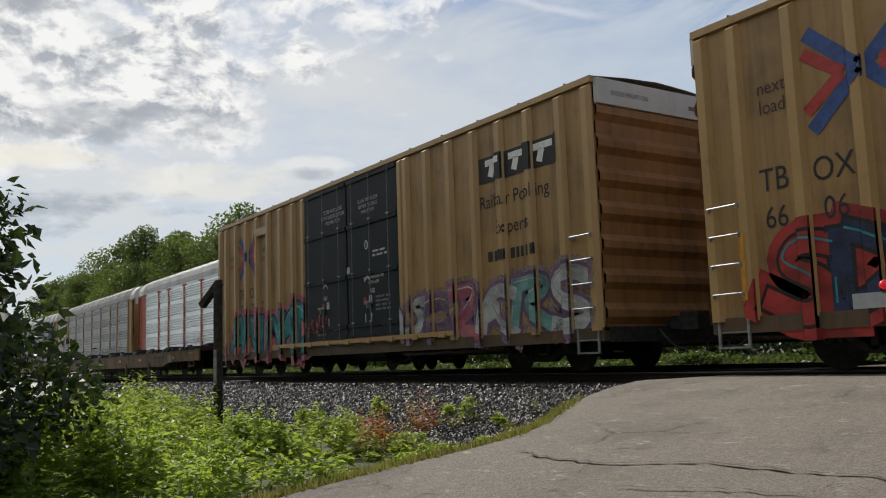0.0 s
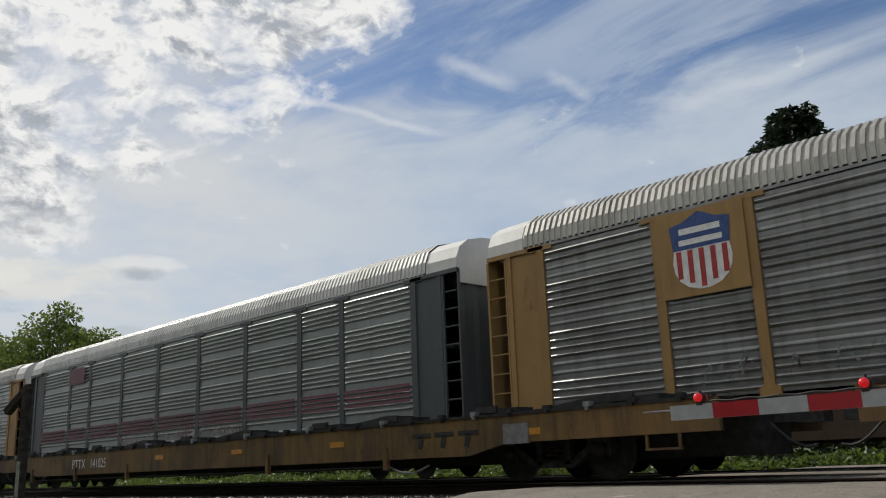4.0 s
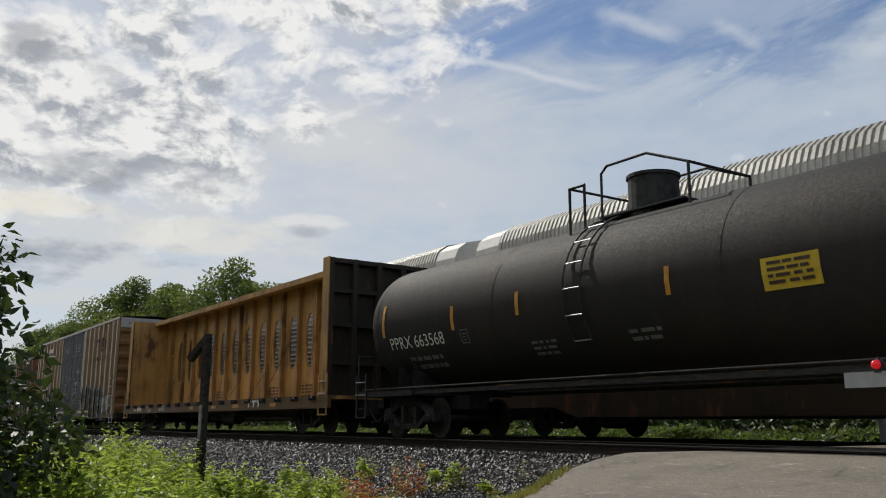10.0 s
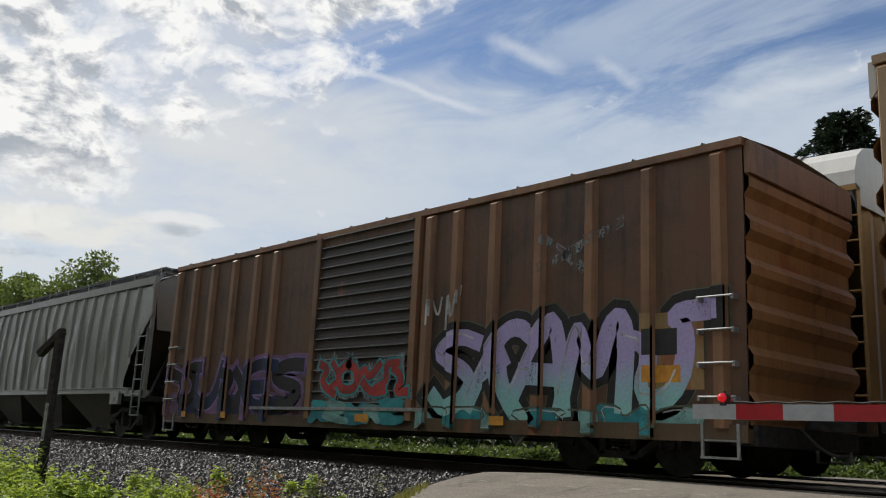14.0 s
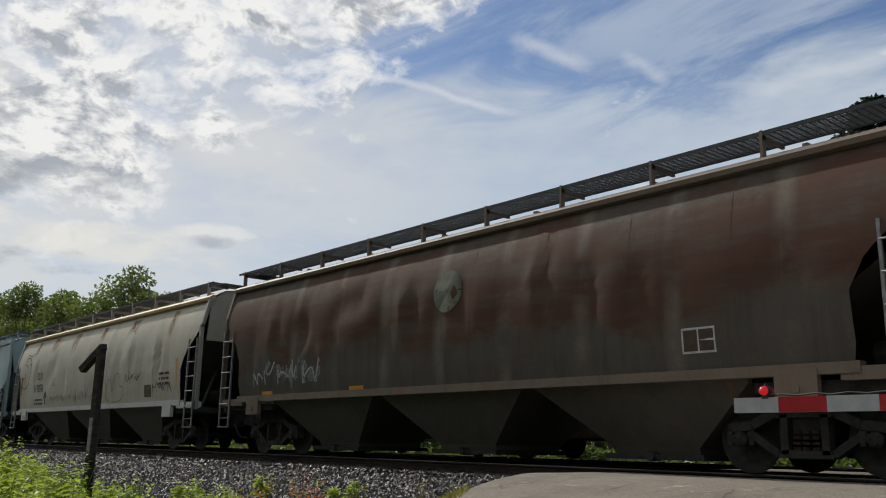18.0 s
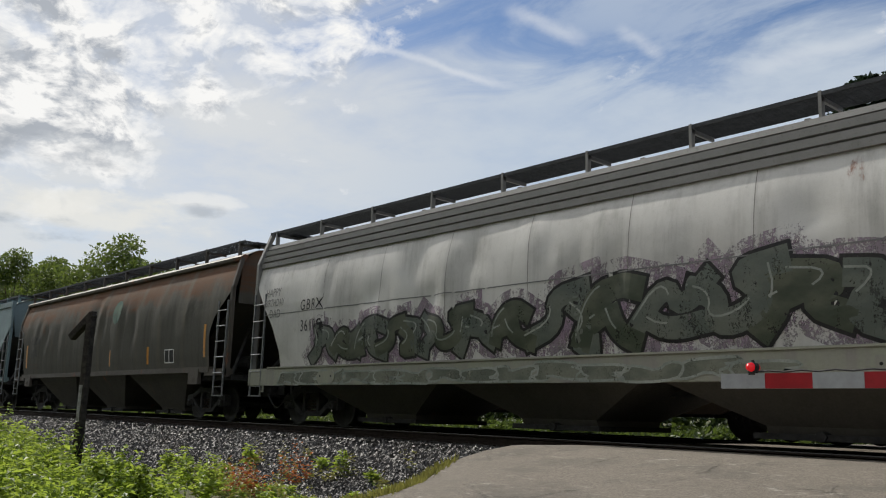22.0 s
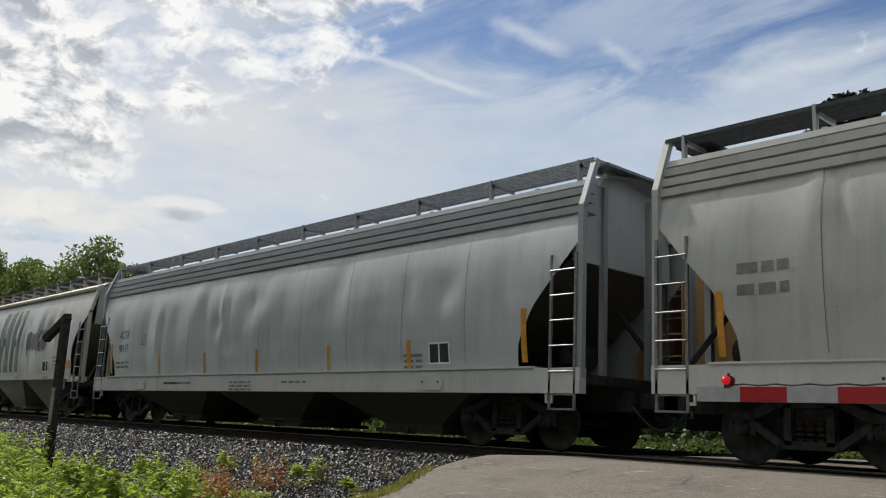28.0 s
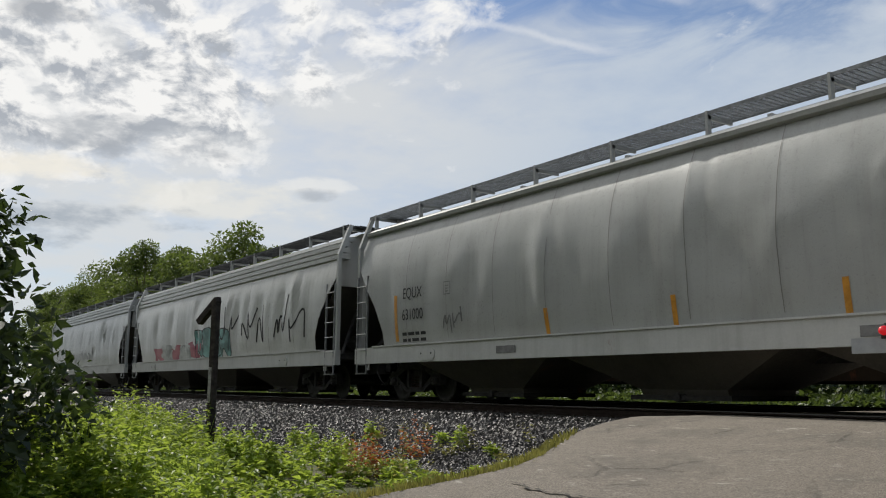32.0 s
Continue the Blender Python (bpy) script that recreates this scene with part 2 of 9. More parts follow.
def plain(name, col, rough=0.6, metal=0.0, vary=0.25, scale=9.0, gloss=0.5):
    if name in MATS:
        return MATS[name]
    m, tree, bsdf = shader(name)
    n = fuzz(tree, own_place(tree), scale, 5.0, 0.65)
    put(tree, bsdf, "Base Color", blend(tree, span(tree, n, 0.3, 0.7), (*[c * (1 - vary) for c in col], 1), (*[min(1, c * (1 + vary)) for c in col], 1)))
    bsdf.inputs["Roughness"].default_value, bsdf.inputs["Metallic"].default_value = rough, metal
    bsdf.inputs["Specular IOR Level"].default_value = gloss
    MATS[name] = m
    return m


def spray(name, col, other=None, worn=0.62, fade=None):
    """Sprayed paint that drifts between two tones and is worn through in specks; fade: heights between which one tone passes to the other."""
    m, tree, bsdf = shader(name)
    at = own_place(tree)
    drift = span(tree, fuzz(tree, moved(tree, at, (1.0, 1.0, 1.8)), 1.5, 4.0, 0.55), 0.34, 0.66)
    fine = fuzz(tree, at, 30.0, 5.0, 0.75)
    if fade:
        xyz = tree.nodes.new("ShaderNodeSeparateXYZ")
        put(tree, xyz, 0, tree.nodes.new("ShaderNodeTexCoord").outputs["Object"])
        drift = span(tree, calc(tree, "ADD", xyz.outputs[2], calc(tree, "MULTIPLY", calc(tree, "SUBTRACT", fuzz(tree, at, 1.5, 4.0), 0.5), 0.8)), fade[1], fade[0])
    other = other or tuple(c * 0.45 for c in col)
    put(tree, bsdf, "Base Color", blend(tree, span(tree, fine, 0.3, 0.75, 0.0, 0.3), blend(tree, drift, (*col, 1), (*other, 1)), (0.08, 0.07, 0.06, 1)))
    bsdf.inputs["Roughness"].default_value = 0.5
    bsdf.inputs["Specular IOR Level"].default_value = 0.35
    bare = span(tree, calc(tree, "ADD", calc(tree, "MULTIPLY", fine, 0.4), calc(tree, "MULTIPLY", fuzz(tree, moved(tree, at, (2.2, 2.2, 0.8)), 2.0, 7.0, 0.7), 0.6)), worn - 0.06, worn + 0.04)
    clear, mix, out = tree.nodes.new("ShaderNodeBsdfTransparent"), tree.nodes.new("ShaderNodeMixShader"), tree.nodes["Material Output"]
    put(tree, mix, 0, bare)
    tree.links.new(bsdf.outputs[0], mix.inputs[1])
    tree.links.new(clear.outputs[0], mix.inputs[2])
    tree.links.new(mix.outputs[0], out.inputs[0])
    MATS[name] = m


def leaf_mat(name, dark, light, through_col, clear=0.45):
    m, tree, bsdf = shader(name)
    geo = tree.nodes.new("ShaderNodeNewGeometry")
    patch = span(tree, fuzz(tree, tree.nodes.new("ShaderNodeTexCoord").outputs["Object"], 1.1, 4.0), 0.32, 0.68)
    mixf = calc(tree, "ADD", calc(tree, "MULTIPLY", geo.outputs["Random Per Island"], 0.55), calc(tree, "MULTIPLY", patch, 0.5), clamp=True)
    put(tree, bsdf, "Base Color", blend(tree, mixf, (*dark, 1), (*light, 1)))
    bsdf.inputs["Roughness"].default_value = 0.5
    thru, mix, out = tree.nodes.new("ShaderNodeBsdfTranslucent"), tree.nodes.new("ShaderNodeMixShader"), tree.nodes["Material Output"]
    put(tree, thru, 0, blend(tree, mixf, (*[c * 0.7 for c in through_col], 1), (*through_col, 1)))
    mix.inputs[0].default_value = clear
    tree.links.new(bsdf.outputs[0], mix.inputs[1])
    tree.links.new(thru.outputs[0], mix.inputs[2])
    tree.links.new(mix.outputs[0], out.inputs[0])
    MATS[name] = m
    return m


def asphalt():
    m, tree, bsdf = shader("asphalt")
    co = tree.nodes.new("ShaderNodeTexCoord").outputs["Object"]
    grit, patch = fuzz(tree, co, 55.0, 6.0, 0.85), fuzz(tree, co, 0.8, 8.0, 0.66, 0.4)
    coarse = fuzz(tree, co, 11.0, 7.0, 0.78)
    col = blend(tree, span(tree, grit, 0.34, 0.66), (0.10, 0.085, 0.068, 1), (0.315, 0.275, 0.225, 1))
    col = blend(tree, span(tree, patch, 0.47, 0.62, 0.0, 0.6), col, (0.13, 0.115, 0.096, 1))
    col = blend(tree, span(tree, coarse, 0.50, 0.70, 0.0, 0.6), col, (0.33, 0.29, 0.24, 1))
    pale = fuzz(tree, moved(tree, co, (1.0, 2.2, 1.0), (5, 2, 0)), 2.6, 9.0, 0.78)
    col = blend(tree, span(tree, pale, 0.57, 0.68, 0.0, 0.8), col, (0.48, 0.445, 0.385, 1))
    seams = tree.nodes.new("ShaderNodeTexVoronoi")
    seams.feature = "DISTANCE_TO_EDGE"
    bent = tree.nodes.new("ShaderNodeVectorMath")
    bent.operation = "MULTIPLY_ADD"
    put(tree, bent, 0, fuzz(tree, co, 2.0, 6.0, 0.7).outputs["Color"])
    bent.inputs[1].default_value = (0.6, 0.6, 0.0)
    put(tree, bent, 2, co)
    put(tree, seams, "Vector", bent)
    seams.inputs["Scale"].default_value = 0.75
    crazed = calc(tree, "MULTIPLY", span(tree, seams.outputs["Distance"], 0.006, 0.020, 1.0, 0.0), span(tree, patch, 0.46, 0.60))
    col = blend(tree, calc(tree, "MULTIPLY", crazed, 0.4), col, (0.035, 0.032, 0.028, 1))
    put(tree, bsdf, "Base Color", col)
    bsdf.inputs["Roughness"].default_value = 0.88
    bumped(tree, bsdf, calc(tree, "ADD", calc(tree, "ADD", grit, calc(tree, "MULTIPLY", coarse, 1.2)), calc(tree, "MULTIPLY", crazed, -1.5)), 0.8, 0.015)
    MATS["asphalt"] = m


def soil():
    m, tree, bsdf = shader("soil")
    co = tree.nodes.new("ShaderNodeTexCoord").outputs["Object"]
    a, b = fuzz(tree, co, 0.5, 7.0, 0.65), fuzz(tree, co, 9.0, 6.0, 0.7)
    col = blend(tree, span(tree, a, 0.4, 0.65), (0.06, 0.085, 0.022, 1), (0.13, 0.12, 0.06, 1))
    col = blend(tree, span(tree, b, 0.35, 0.7, 0.0, 0.6), col, (0.045, 0.05, 0.02, 1))
    put(tree, bsdf, "Base Color", col)
    bsdf.inputs["Roughness"].default_value = 0.95
    bumped(tree, bsdf, b, 0.8, 0.05)
    MATS["soil"] = m


def stone(name, dark, light, soil_col):
    m, tree, bsdf = shader(name)
    geo = tree.nodes.new("ShaderNodeNewGeometry")
    co = tree.nodes.new("ShaderNodeTexCoord").outputs["Object"]
    tint = blend(tree, calc(tree, "POWER", geo.outputs["Random Per Island"], 2.3), (*dark, 1), (*light, 1))
    tint = blend(tree, span(tree, fuzz(tree, co, 0.7, 5.0), 0.45, 0.7, 0.0, 0.5), tint, (*soil_col, 1))
    put(tree, bsdf, "Base Color", blend(tree, span(tree, fuzz(tree, co, 60.0, 4.0), 0.3, 0.7, 0.0, 0.35), tint, (*[c * 0.9 for c in dark], 1)))
    bsdf.inputs["Roughness"].default_value = 0.45
    bumped(tree, bsdf, fuzz(tree, co, 30.0, 5.0, 0.7), 0.6, 0.02)
    MATS[name] = m


def stain(name, col, strength=0.85):
    """A dark run that fades out sideways and downwards."""
    m, tree, bsdf = shader(name)
    uvw = tree.nodes.new("ShaderNodeSeparateXYZ")
    put(tree, uvw, 0, tree.nodes.new("ShaderNodeTexCoord").outputs["Generated"])
    at = own_place(tree)
    mid = calc(tree, "SUBTRACT", 1.0, calc(tree, "ABSOLUTE", calc(tree, "MULTIPLY", calc(tree, "SUBTRACT", uvw.outputs[0], 0.5), 2.0)))
    run = fuzz(tree, moved(tree, at, (9.0, 9.0, 0.7)), 1.0, 6.0, 0.6)
    fac = calc(tree, "MULTIPLY", calc(tree, "MULTIPLY", span(tree, mid, 0.0, 0.8), span(tree, uvw.outputs[2], 0.0, 0.75)), span(tree, run, 0.3, 0.62))
    bsdf.inputs["Base Color"].default_value = (*col, 1)
    bsdf.inputs["Roughness"].default_value = 0.8
    clear, mix, out = tree.nodes.new("ShaderNodeBsdfTransparent"), tree.nodes.new("ShaderNodeMixShader"), tree.nodes["Material Output"]
    put(tree, mix, 0, calc(tree, "MULTIPLY", fac, strength))
    tree.links.new(clear.outputs[0], mix.inputs[1])
    tree.links.new(bsdf.outputs[0], mix.inputs[2])
    tree.links.new(mix.outputs[0], out.inputs[0])
    MATS[name] = m


stain("soot_run", (0.03, 0.032, 0.034))
stain("rust_run", (0.20, 0.075, 0.025), 0.8)


def glow(name, col, power):
    m, tree, bsdf = shader(name)
    bsdf.inputs["Base Color"].default_value = (*[c * 0.5 for c in col], 1)
    bsdf.inputs["Roughness"].default_value = 0.25
    bsdf.inputs["Emission Color"].default_value = (*col, 1)
    bsdf.inputs["Emission Strength"].default_value = power
    MATS[name] = m


asphalt(), soil(), glow("lamp_red", (0.75, 0.012, 0.02), 0.42)
stone("stone", (0.022, 0.020, 0.020), (0.155, 0.148, 0.145), (0.058, 0.047, 0.038))
# darker stone set: the shade of the trains is put into its colour
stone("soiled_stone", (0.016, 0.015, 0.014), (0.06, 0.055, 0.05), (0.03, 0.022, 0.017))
leaf_mat("leaf_weed", (0.028, 0.06, 0.014), (0.22, 0.31, 0.06), (0.54, 0.68, 0.09), 0.48)
leaf_mat("leaf_red", (0.20, 0.055, 0.02), (0.34, 0.14, 0.035), (0.6, 0.18, 0.05), 0.45)
leaf_mat("leaf_grass", (0.10, 0.115, 0.03), (0.30, 0.28, 0.08), (0.42, 0.40, 0.10), 0.35)
leaf_mat("leaf_tree", (0.036, 0.062, 0.014), (0.095, 0.13, 0.030), (0.21, 0.28, 0.05), 0.38)
leaf_mat("leaf_near", (0.016, 0.03, 0.011), (0.05, 0.075, 0.022), (0.07, 0.11, 0.02), 0.25)
leaf_mat("leaf_spruce", (0.012, 0.028, 0.012), (0.03, 0.05, 0.022), (0.03, 0.05, 0.02), 0.12)
leaf_mat("leaf_bank", (0.05, 0.075, 0.016), (0.10, 0.14, 0.034), (0.15, 0.21, 0.04), 0.4)
plain("bark", (0.09, 0.07, 0.05), 0.9, 0, 0.4, 14.0)
plain("timber", (0.045, 0.038, 0.033), 0.85, 0, 0.45, 12.0, 0.2)
plain("timber_pale", (0.30, 0.29, 0.27), 0.85, 0, 0.5, 16.0)
plain("crack_dirt", (0.075, 0.067, 0.056), 0.95, 0, 0.5, 20.0)
plain("rod_steel", (0.20, 0.205, 0.21), 0.45, 0.5, 0.3, 7.0)
plain("tie_wood", (0.028, 0.024, 0.02), 0.9, 0, 0.4, 8.0, 0.2)
plain("rail_side", (0.028, 0.02, 0.016), 0.8, 0.0, 0.3, 12.0, 0.2)
plain("rail_head", (0.10, 0.097, 0.094), 0.45, 0.8, 0.1, 20.0)
plain("iron", (0.030, 0.0295, 0.029), 0.75, 0.0, 0.4, 8.0, 0.2)
plain("wheel_steel", (0.029, 0.028, 0.027), 0.65, 0.1, 0.35, 8.0, 0.2)
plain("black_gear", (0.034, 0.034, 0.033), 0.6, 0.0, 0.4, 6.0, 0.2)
plain("galvanised", (0.30, 0.31, 0.32), 0.42, 0.55, 0.25, 7.0)
plain("dark_grating", (0.045, 0.048, 0.052), 0.6, 0.3, 0.3, 9.0)
plain("grey_grating", (0.22, 0.23, 0.24), 0.55, 0.3, 0.3, 9.0)
plain("ink_black", (0.016, 0.016, 0.018), 0.6, 0, 0.3)
plain("ink_white", (0.72, 0.72, 0.70), 0.6, 0, 0.12)
plain("ink_pale", (0.42, 0.43, 0.43), 0.6, 0, 0.2)
plain("ink_grey", (0.16, 0.16, 0.16), 0.65, 0, 0.25)
plain("ink_faint", (0.225, 0.225, 0.215), 0.65, 0, 0.25)
plain("ink_brown", (0.05, 0.03, 0.02), 0.6, 0, 0.3)
plain("ink_blue", (0.03, 0.07, 0.22), 0.55, 0, 0.25)
plain("ink_red", (0.36, 0.035, 0.03), 0.55, 0, 0.25)
plain("faded_blue", (0.075, 0.085, 0.135), 0.6, 0, 0.3)
plain("faded_red", (0.20, 0.095, 0.055), 0.6, 0, 0.3)
plain("faded_maroon", (0.085, 0.04, 0.04), 0.6, 0, 0.3)
plain("tape_amber", (0.50, 0.23, 0.03), 0.45, 0, 0.2)
plain("tape_red", (0.32, 0.014, 0.02), 0.35, 0, 0.12)
plain("tape_white", (0.33, 0.345, 0.355), 0.35, 0, 0.10)
plain("aluminium", (0.28, 0.29, 0.30), 0.4, 0.6, 0.15)
spray("spray_teal", (0.03, 0.30, 0.32), (0.015, 0.15, 0.19))
spray("spray_pink", (0.46, 0.16, 0.19), (0.30, 0.06, 0.10))
spray("spray_faint", (0.42, 0.10, 0.10), (0.3, 0.12, 0.12), 0.50)
spray("spray_ghost", (0.16, 0.24, 0.24), (0.22, 0.15, 0.16), 0.50)
spray("spray_fade", (0.40, 0.34, 0.60), (0.24, 0.52, 0.50), 0.62, (0.85, 1.7))
spray("spray_mist", (0.20, 0.21, 0.165), (0.11, 0.125, 0.10), 0.58)
spray("spray_haze", (0.30, 0.225, 0.29), (0.24, 0.20, 0.235), 0.50)
spray("spray_moss", (0.095, 0.115, 0.10), (0.15, 0.165, 0.14), 0.58)
spray("spray_sage", (0.36, 0.38, 0.34), (0.22, 0.25, 0.22), 0.60)
spray("spray_red", (0.40, 0.035, 0.03))
spray("spray_white", (0.55, 0.57, 0.56))
spray("spray_green", (0.025, 0.09, 0.06), (0.06, 0.12, 0.07))
spray("spray_navy", (0.018, 0.035, 0.10), (0.008, 0.014, 0.035))
spray("spray_blue", (0.025, 0.10, 0.30), (0.014, 0.055, 0.16))
spray("spray_sky", (0.22, 0.38, 0.50))
spray("spray_violet", (0.30, 0.25, 0.47), (0.14, 0.10, 0.30))
spray("spray_purple", (0.22, 0.11, 0.23), (0.10, 0.06, 0.12))
spray("spray_mint", (0.20, 0.42, 0.40))
spray("spray_yellow", (0.55, 0.46, 0.05))
spray("spray_olive", (0.11, 0.12, 0.085), (0.045, 0.06, 0.04))
spray("spray_black", (0.012, 0.013, 0.016))


# ---------------------------------------------------------------- building helpers
class Geo:
    """Points and faces of one mesh."""

    def __init__(self):
        self.v, self.f = [], []

    def add(self, verts, faces):
        n = len(self.v)
        self.v += [tuple(p) for p in verts]
        self.f += [tuple(n + i for i in q) for q in faces]
        return self

    def box(self, x0, x1, y0, y1, z0, z1):
        return self.add([(x, y, z) for x in (x0, x1) for y in (y0, y1) for z in (z0, z1)],
                        [(0, 1, 3, 2), (4, 6, 7, 5), (0, 4, 5, 1), (2, 3, 7, 6), (0, 2, 6, 4), (1, 5, 7, 3)])

    def beam(self, p, q, wide, high, up=(0, 0, 1)):
        """A bar from p to q, wide across and high along up."""
        p, q, up = Vector(p), Vector(q), Vector(up)
        along = (q - p).normalized()
        side = along.cross(up)
        side = side.normalized() if side.length > 1e-4 else Vector((0, 1, 0))
        over = side.cross(along).normalized()
        a, b = side * wide / 2, over * high / 2
        return self.add([p - a - b, p + a - b, p + a + b, p - a + b, q - a - b, q + a - b, q + a + b, q - a + b],
                        [(0, 1, 2, 3), (7, 6, 5, 4), (0, 4, 5, 1), (1, 5, 6, 2), (2, 6, 7, 3), (3, 7, 4, 0)])

    def tube(self, p, q, r, n=8, r2=None, caps=True):
        p, q = Vector(p), Vector(q)
        along = (q - p).normalized()
        a = along.cross(Vector((0, 0, 1)) if abs(along.z) < 0.9 else Vector((1, 0, 0))).normalized()
        b = along.cross(a)
        r2 = r if r2 is None else r2
        ring = [(a * math.cos(2 * math.pi * i / n) + b * math.sin(2 * math.pi * i / n)) for i in range(n)]
        faces = [(i, (i + 1) % n, n + (i + 1) % n, n + i) for i in range(n)]
        if caps:
            faces += [tuple(range(n))[::-1], tuple(range(n, 2 * n))]
        return self.add([p + o * r for o in ring] + [q + o * r2 for o in ring], faces)

    def chain(self, points, r, n=6):
        """One bent tube along points."""
        pts = [Vector(p) for p in points]
        rows, a = [], None
        for i, p in enumerate(pts):
            before = (p - pts[i - 1]).normalized() if i else (pts[1] - p).normalized()
            after = (pts[i + 1] - p).normalized() if i + 1 < len(pts) else before
            along = (before + after).normalized() if (before + after).length > 1e-4 else before
            a = a or Vector((0.31, 0.83, 0.46))
            a = (a - along * a.dot(along)).normalized()
            b = along.cross(a)
            wide = r / max(0.5, along.dot(before))
            rows.append([p + (a * math.cos(2 * math.pi * k / n) + b * math.sin(2 * math.pi * k / n)) * wide for k in range(n)])
        start = len(self.v)
        self.loft(rows, True)
        last = start + (len(rows) - 1) * n
        self.f += [tuple(range(start, start + n))[::-1], tuple(range(last, last + n))]
        return self

    def loft(self, rows, closed=False):
        """A sheet through rows of points of equal number."""
        n = len(rows[0])
        faces = [(i * n + j, i * n + (j + 1) % n, (i + 1) * n + (j + 1) % n, (i + 1) * n + j)
                 for i in range(len(rows) - 1) for j in range(n if closed else n - 1)]
        return self.add([p for row in rows for p in row], faces)

    def prism(self, outline, x0, x1):
        """An outline of (y, z) drawn out along x."""
        n = len(outline)
        faces = [(i, (i + 1) % n, n + (i + 1) % n, n + i) for i in range(n)] + [tuple(range(n))[::-1], tuple(range(n, 2 * n))]
        return self.add([(x0, y, z) for y, z in outline] + [(x1, y, z) for y, z in outline], faces)

    def slab(self, outline, y0, y1):
        """An outline of (x, z) drawn out along y."""
        n = len(outline)
        faces = [(i, (i + 1) % n, n + (i + 1) % n, n + i) for i in range(n)] + [tuple(range(n))[::-1], tuple(range(n, 2 * n))]
        return self.add([(x, y0, z) for x, z in outline] + [(x, y1, z) for x, z in outline], faces)

    def lathe(self, profile, n=28, centre=(0, 0, 0)):
        """Rings of (radius, y) about the y axis."""
        cx, cy, cz = centre
        rows = [[(cx + r * math.cos(2 * math.pi * i / n), cy + y, cz + r * math.sin(2 * math.pi * i / n)) for i in range(n)] for r, y in profile]
        return self.loft(rows, True)

    def mesh(self, name, smooth=False):
        me = bpy.data.meshes.new(name)
        me.from_pydata(self.v, [], self.f)
        me.materials.append(None)
        if smooth:
            me.polygons.foreach_set("use_smooth", [True] * len(me.polygons))
        me.update()
        return me


STORE = {}


def kept(key, build, smooth=False):
    """One mesh for all parts that look alike."""
    if key not in STORE:
        STORE[key] = build().mesh(str(key if isinstance(key, str) else key[0]), smooth)
    return STORE[key]


def part(name, geo, material, parent, label="", at=None, smooth=False):
    data = geo.mesh(name, smooth) if isinstance(geo, Geo) else geo
    ob = new(name, data)
    ob.material_slots[0].link = "OBJECT"
    ob.material_slots[0].material = MATS[material] if isinstance(material, str) else material
    ob.parent = parent
    if at is not None:
        ob.matrix_basis = at
    if label:
        ob["label"] = label
    return ob


def thing(name, label, category, group="", kind="", at=None):
    ob = new(name)
    ob.empty_display_size = 0.3
    if at is not None:
        ob.matrix_basis = at
    return tagged(ob, label, category, group, kind)


# ---------------------------------------------------------------- ground, tracks and road
NEAR_Y, FAR_Y = 11.93, 16.60      # track centre lines
GAUGE = 0.7525
LANE_L, LANE_R = -7.15, 3.3


def road_z(y):
    return -0.045 - 0.125 * (9.0 - y) if y < 9.0 else (-0.045 if y < 20.5 else -0.045 - 0.05 * (y - 20.5))


def road_left(y):
    if y < 5.4:
        return LANE_L
    if y < 8.4:
        k = (y - 5.4) / 3.0
        return LANE_L - 1.45 * k * k * (3 - 2 * k)
    return LANE_L - 1.5


def ground_z(x, y):
    if y > 19.2:
        base = -0.45 + min(1.1, (y - 19.2) * 0.06) if y < 60 else 0.65
    elif y > 8.0:
        base = -0.95
    else:
        base = -0.98 - 0.02 * (8.0 - y)
    edge = max(road_left(min(max(y, -30), 9)) - x, x - LANE_R)
    if y < 9.2:
        k = min(1.0, max(0.0, edge / 1.6))
        side = road_z(y) - 0.07
        base = min(side, base * k + side * (1 - k)) if edge > 0 else side - 0.12
    elif y < 20 and edge < 1.0:
        base = min(base, -0.45)
    return base + 0.05 * noise.noise((x * 0.5, y * 0.5, 0)) * (0 if edge < 0.3 else 1)


def build_ground():
    xs = sorted({*np.linspace(-40, 14, 91).round(3).tolist(), *(-2000, -900, -400, -200, -120, -80, -60, -50, 20, 30, 50, 90, 200, 500, 2000)})
    ys = sorted({*np.linspace(-6, 28, 86).round(3).tolist(), *(-2000, -700, -200, -60, -25, -12, 32, 40, 60, 90, 150, 300, 800, 2500)})
    g = Geo().loft([[(x, y, ground_z(x, y)) for x in xs] for y in ys])
    ob = part("ground", g, "soil", None, smooth=True)
    tagged(ob, "rough grassy earth beside the railway line", "ground", kind="structure")


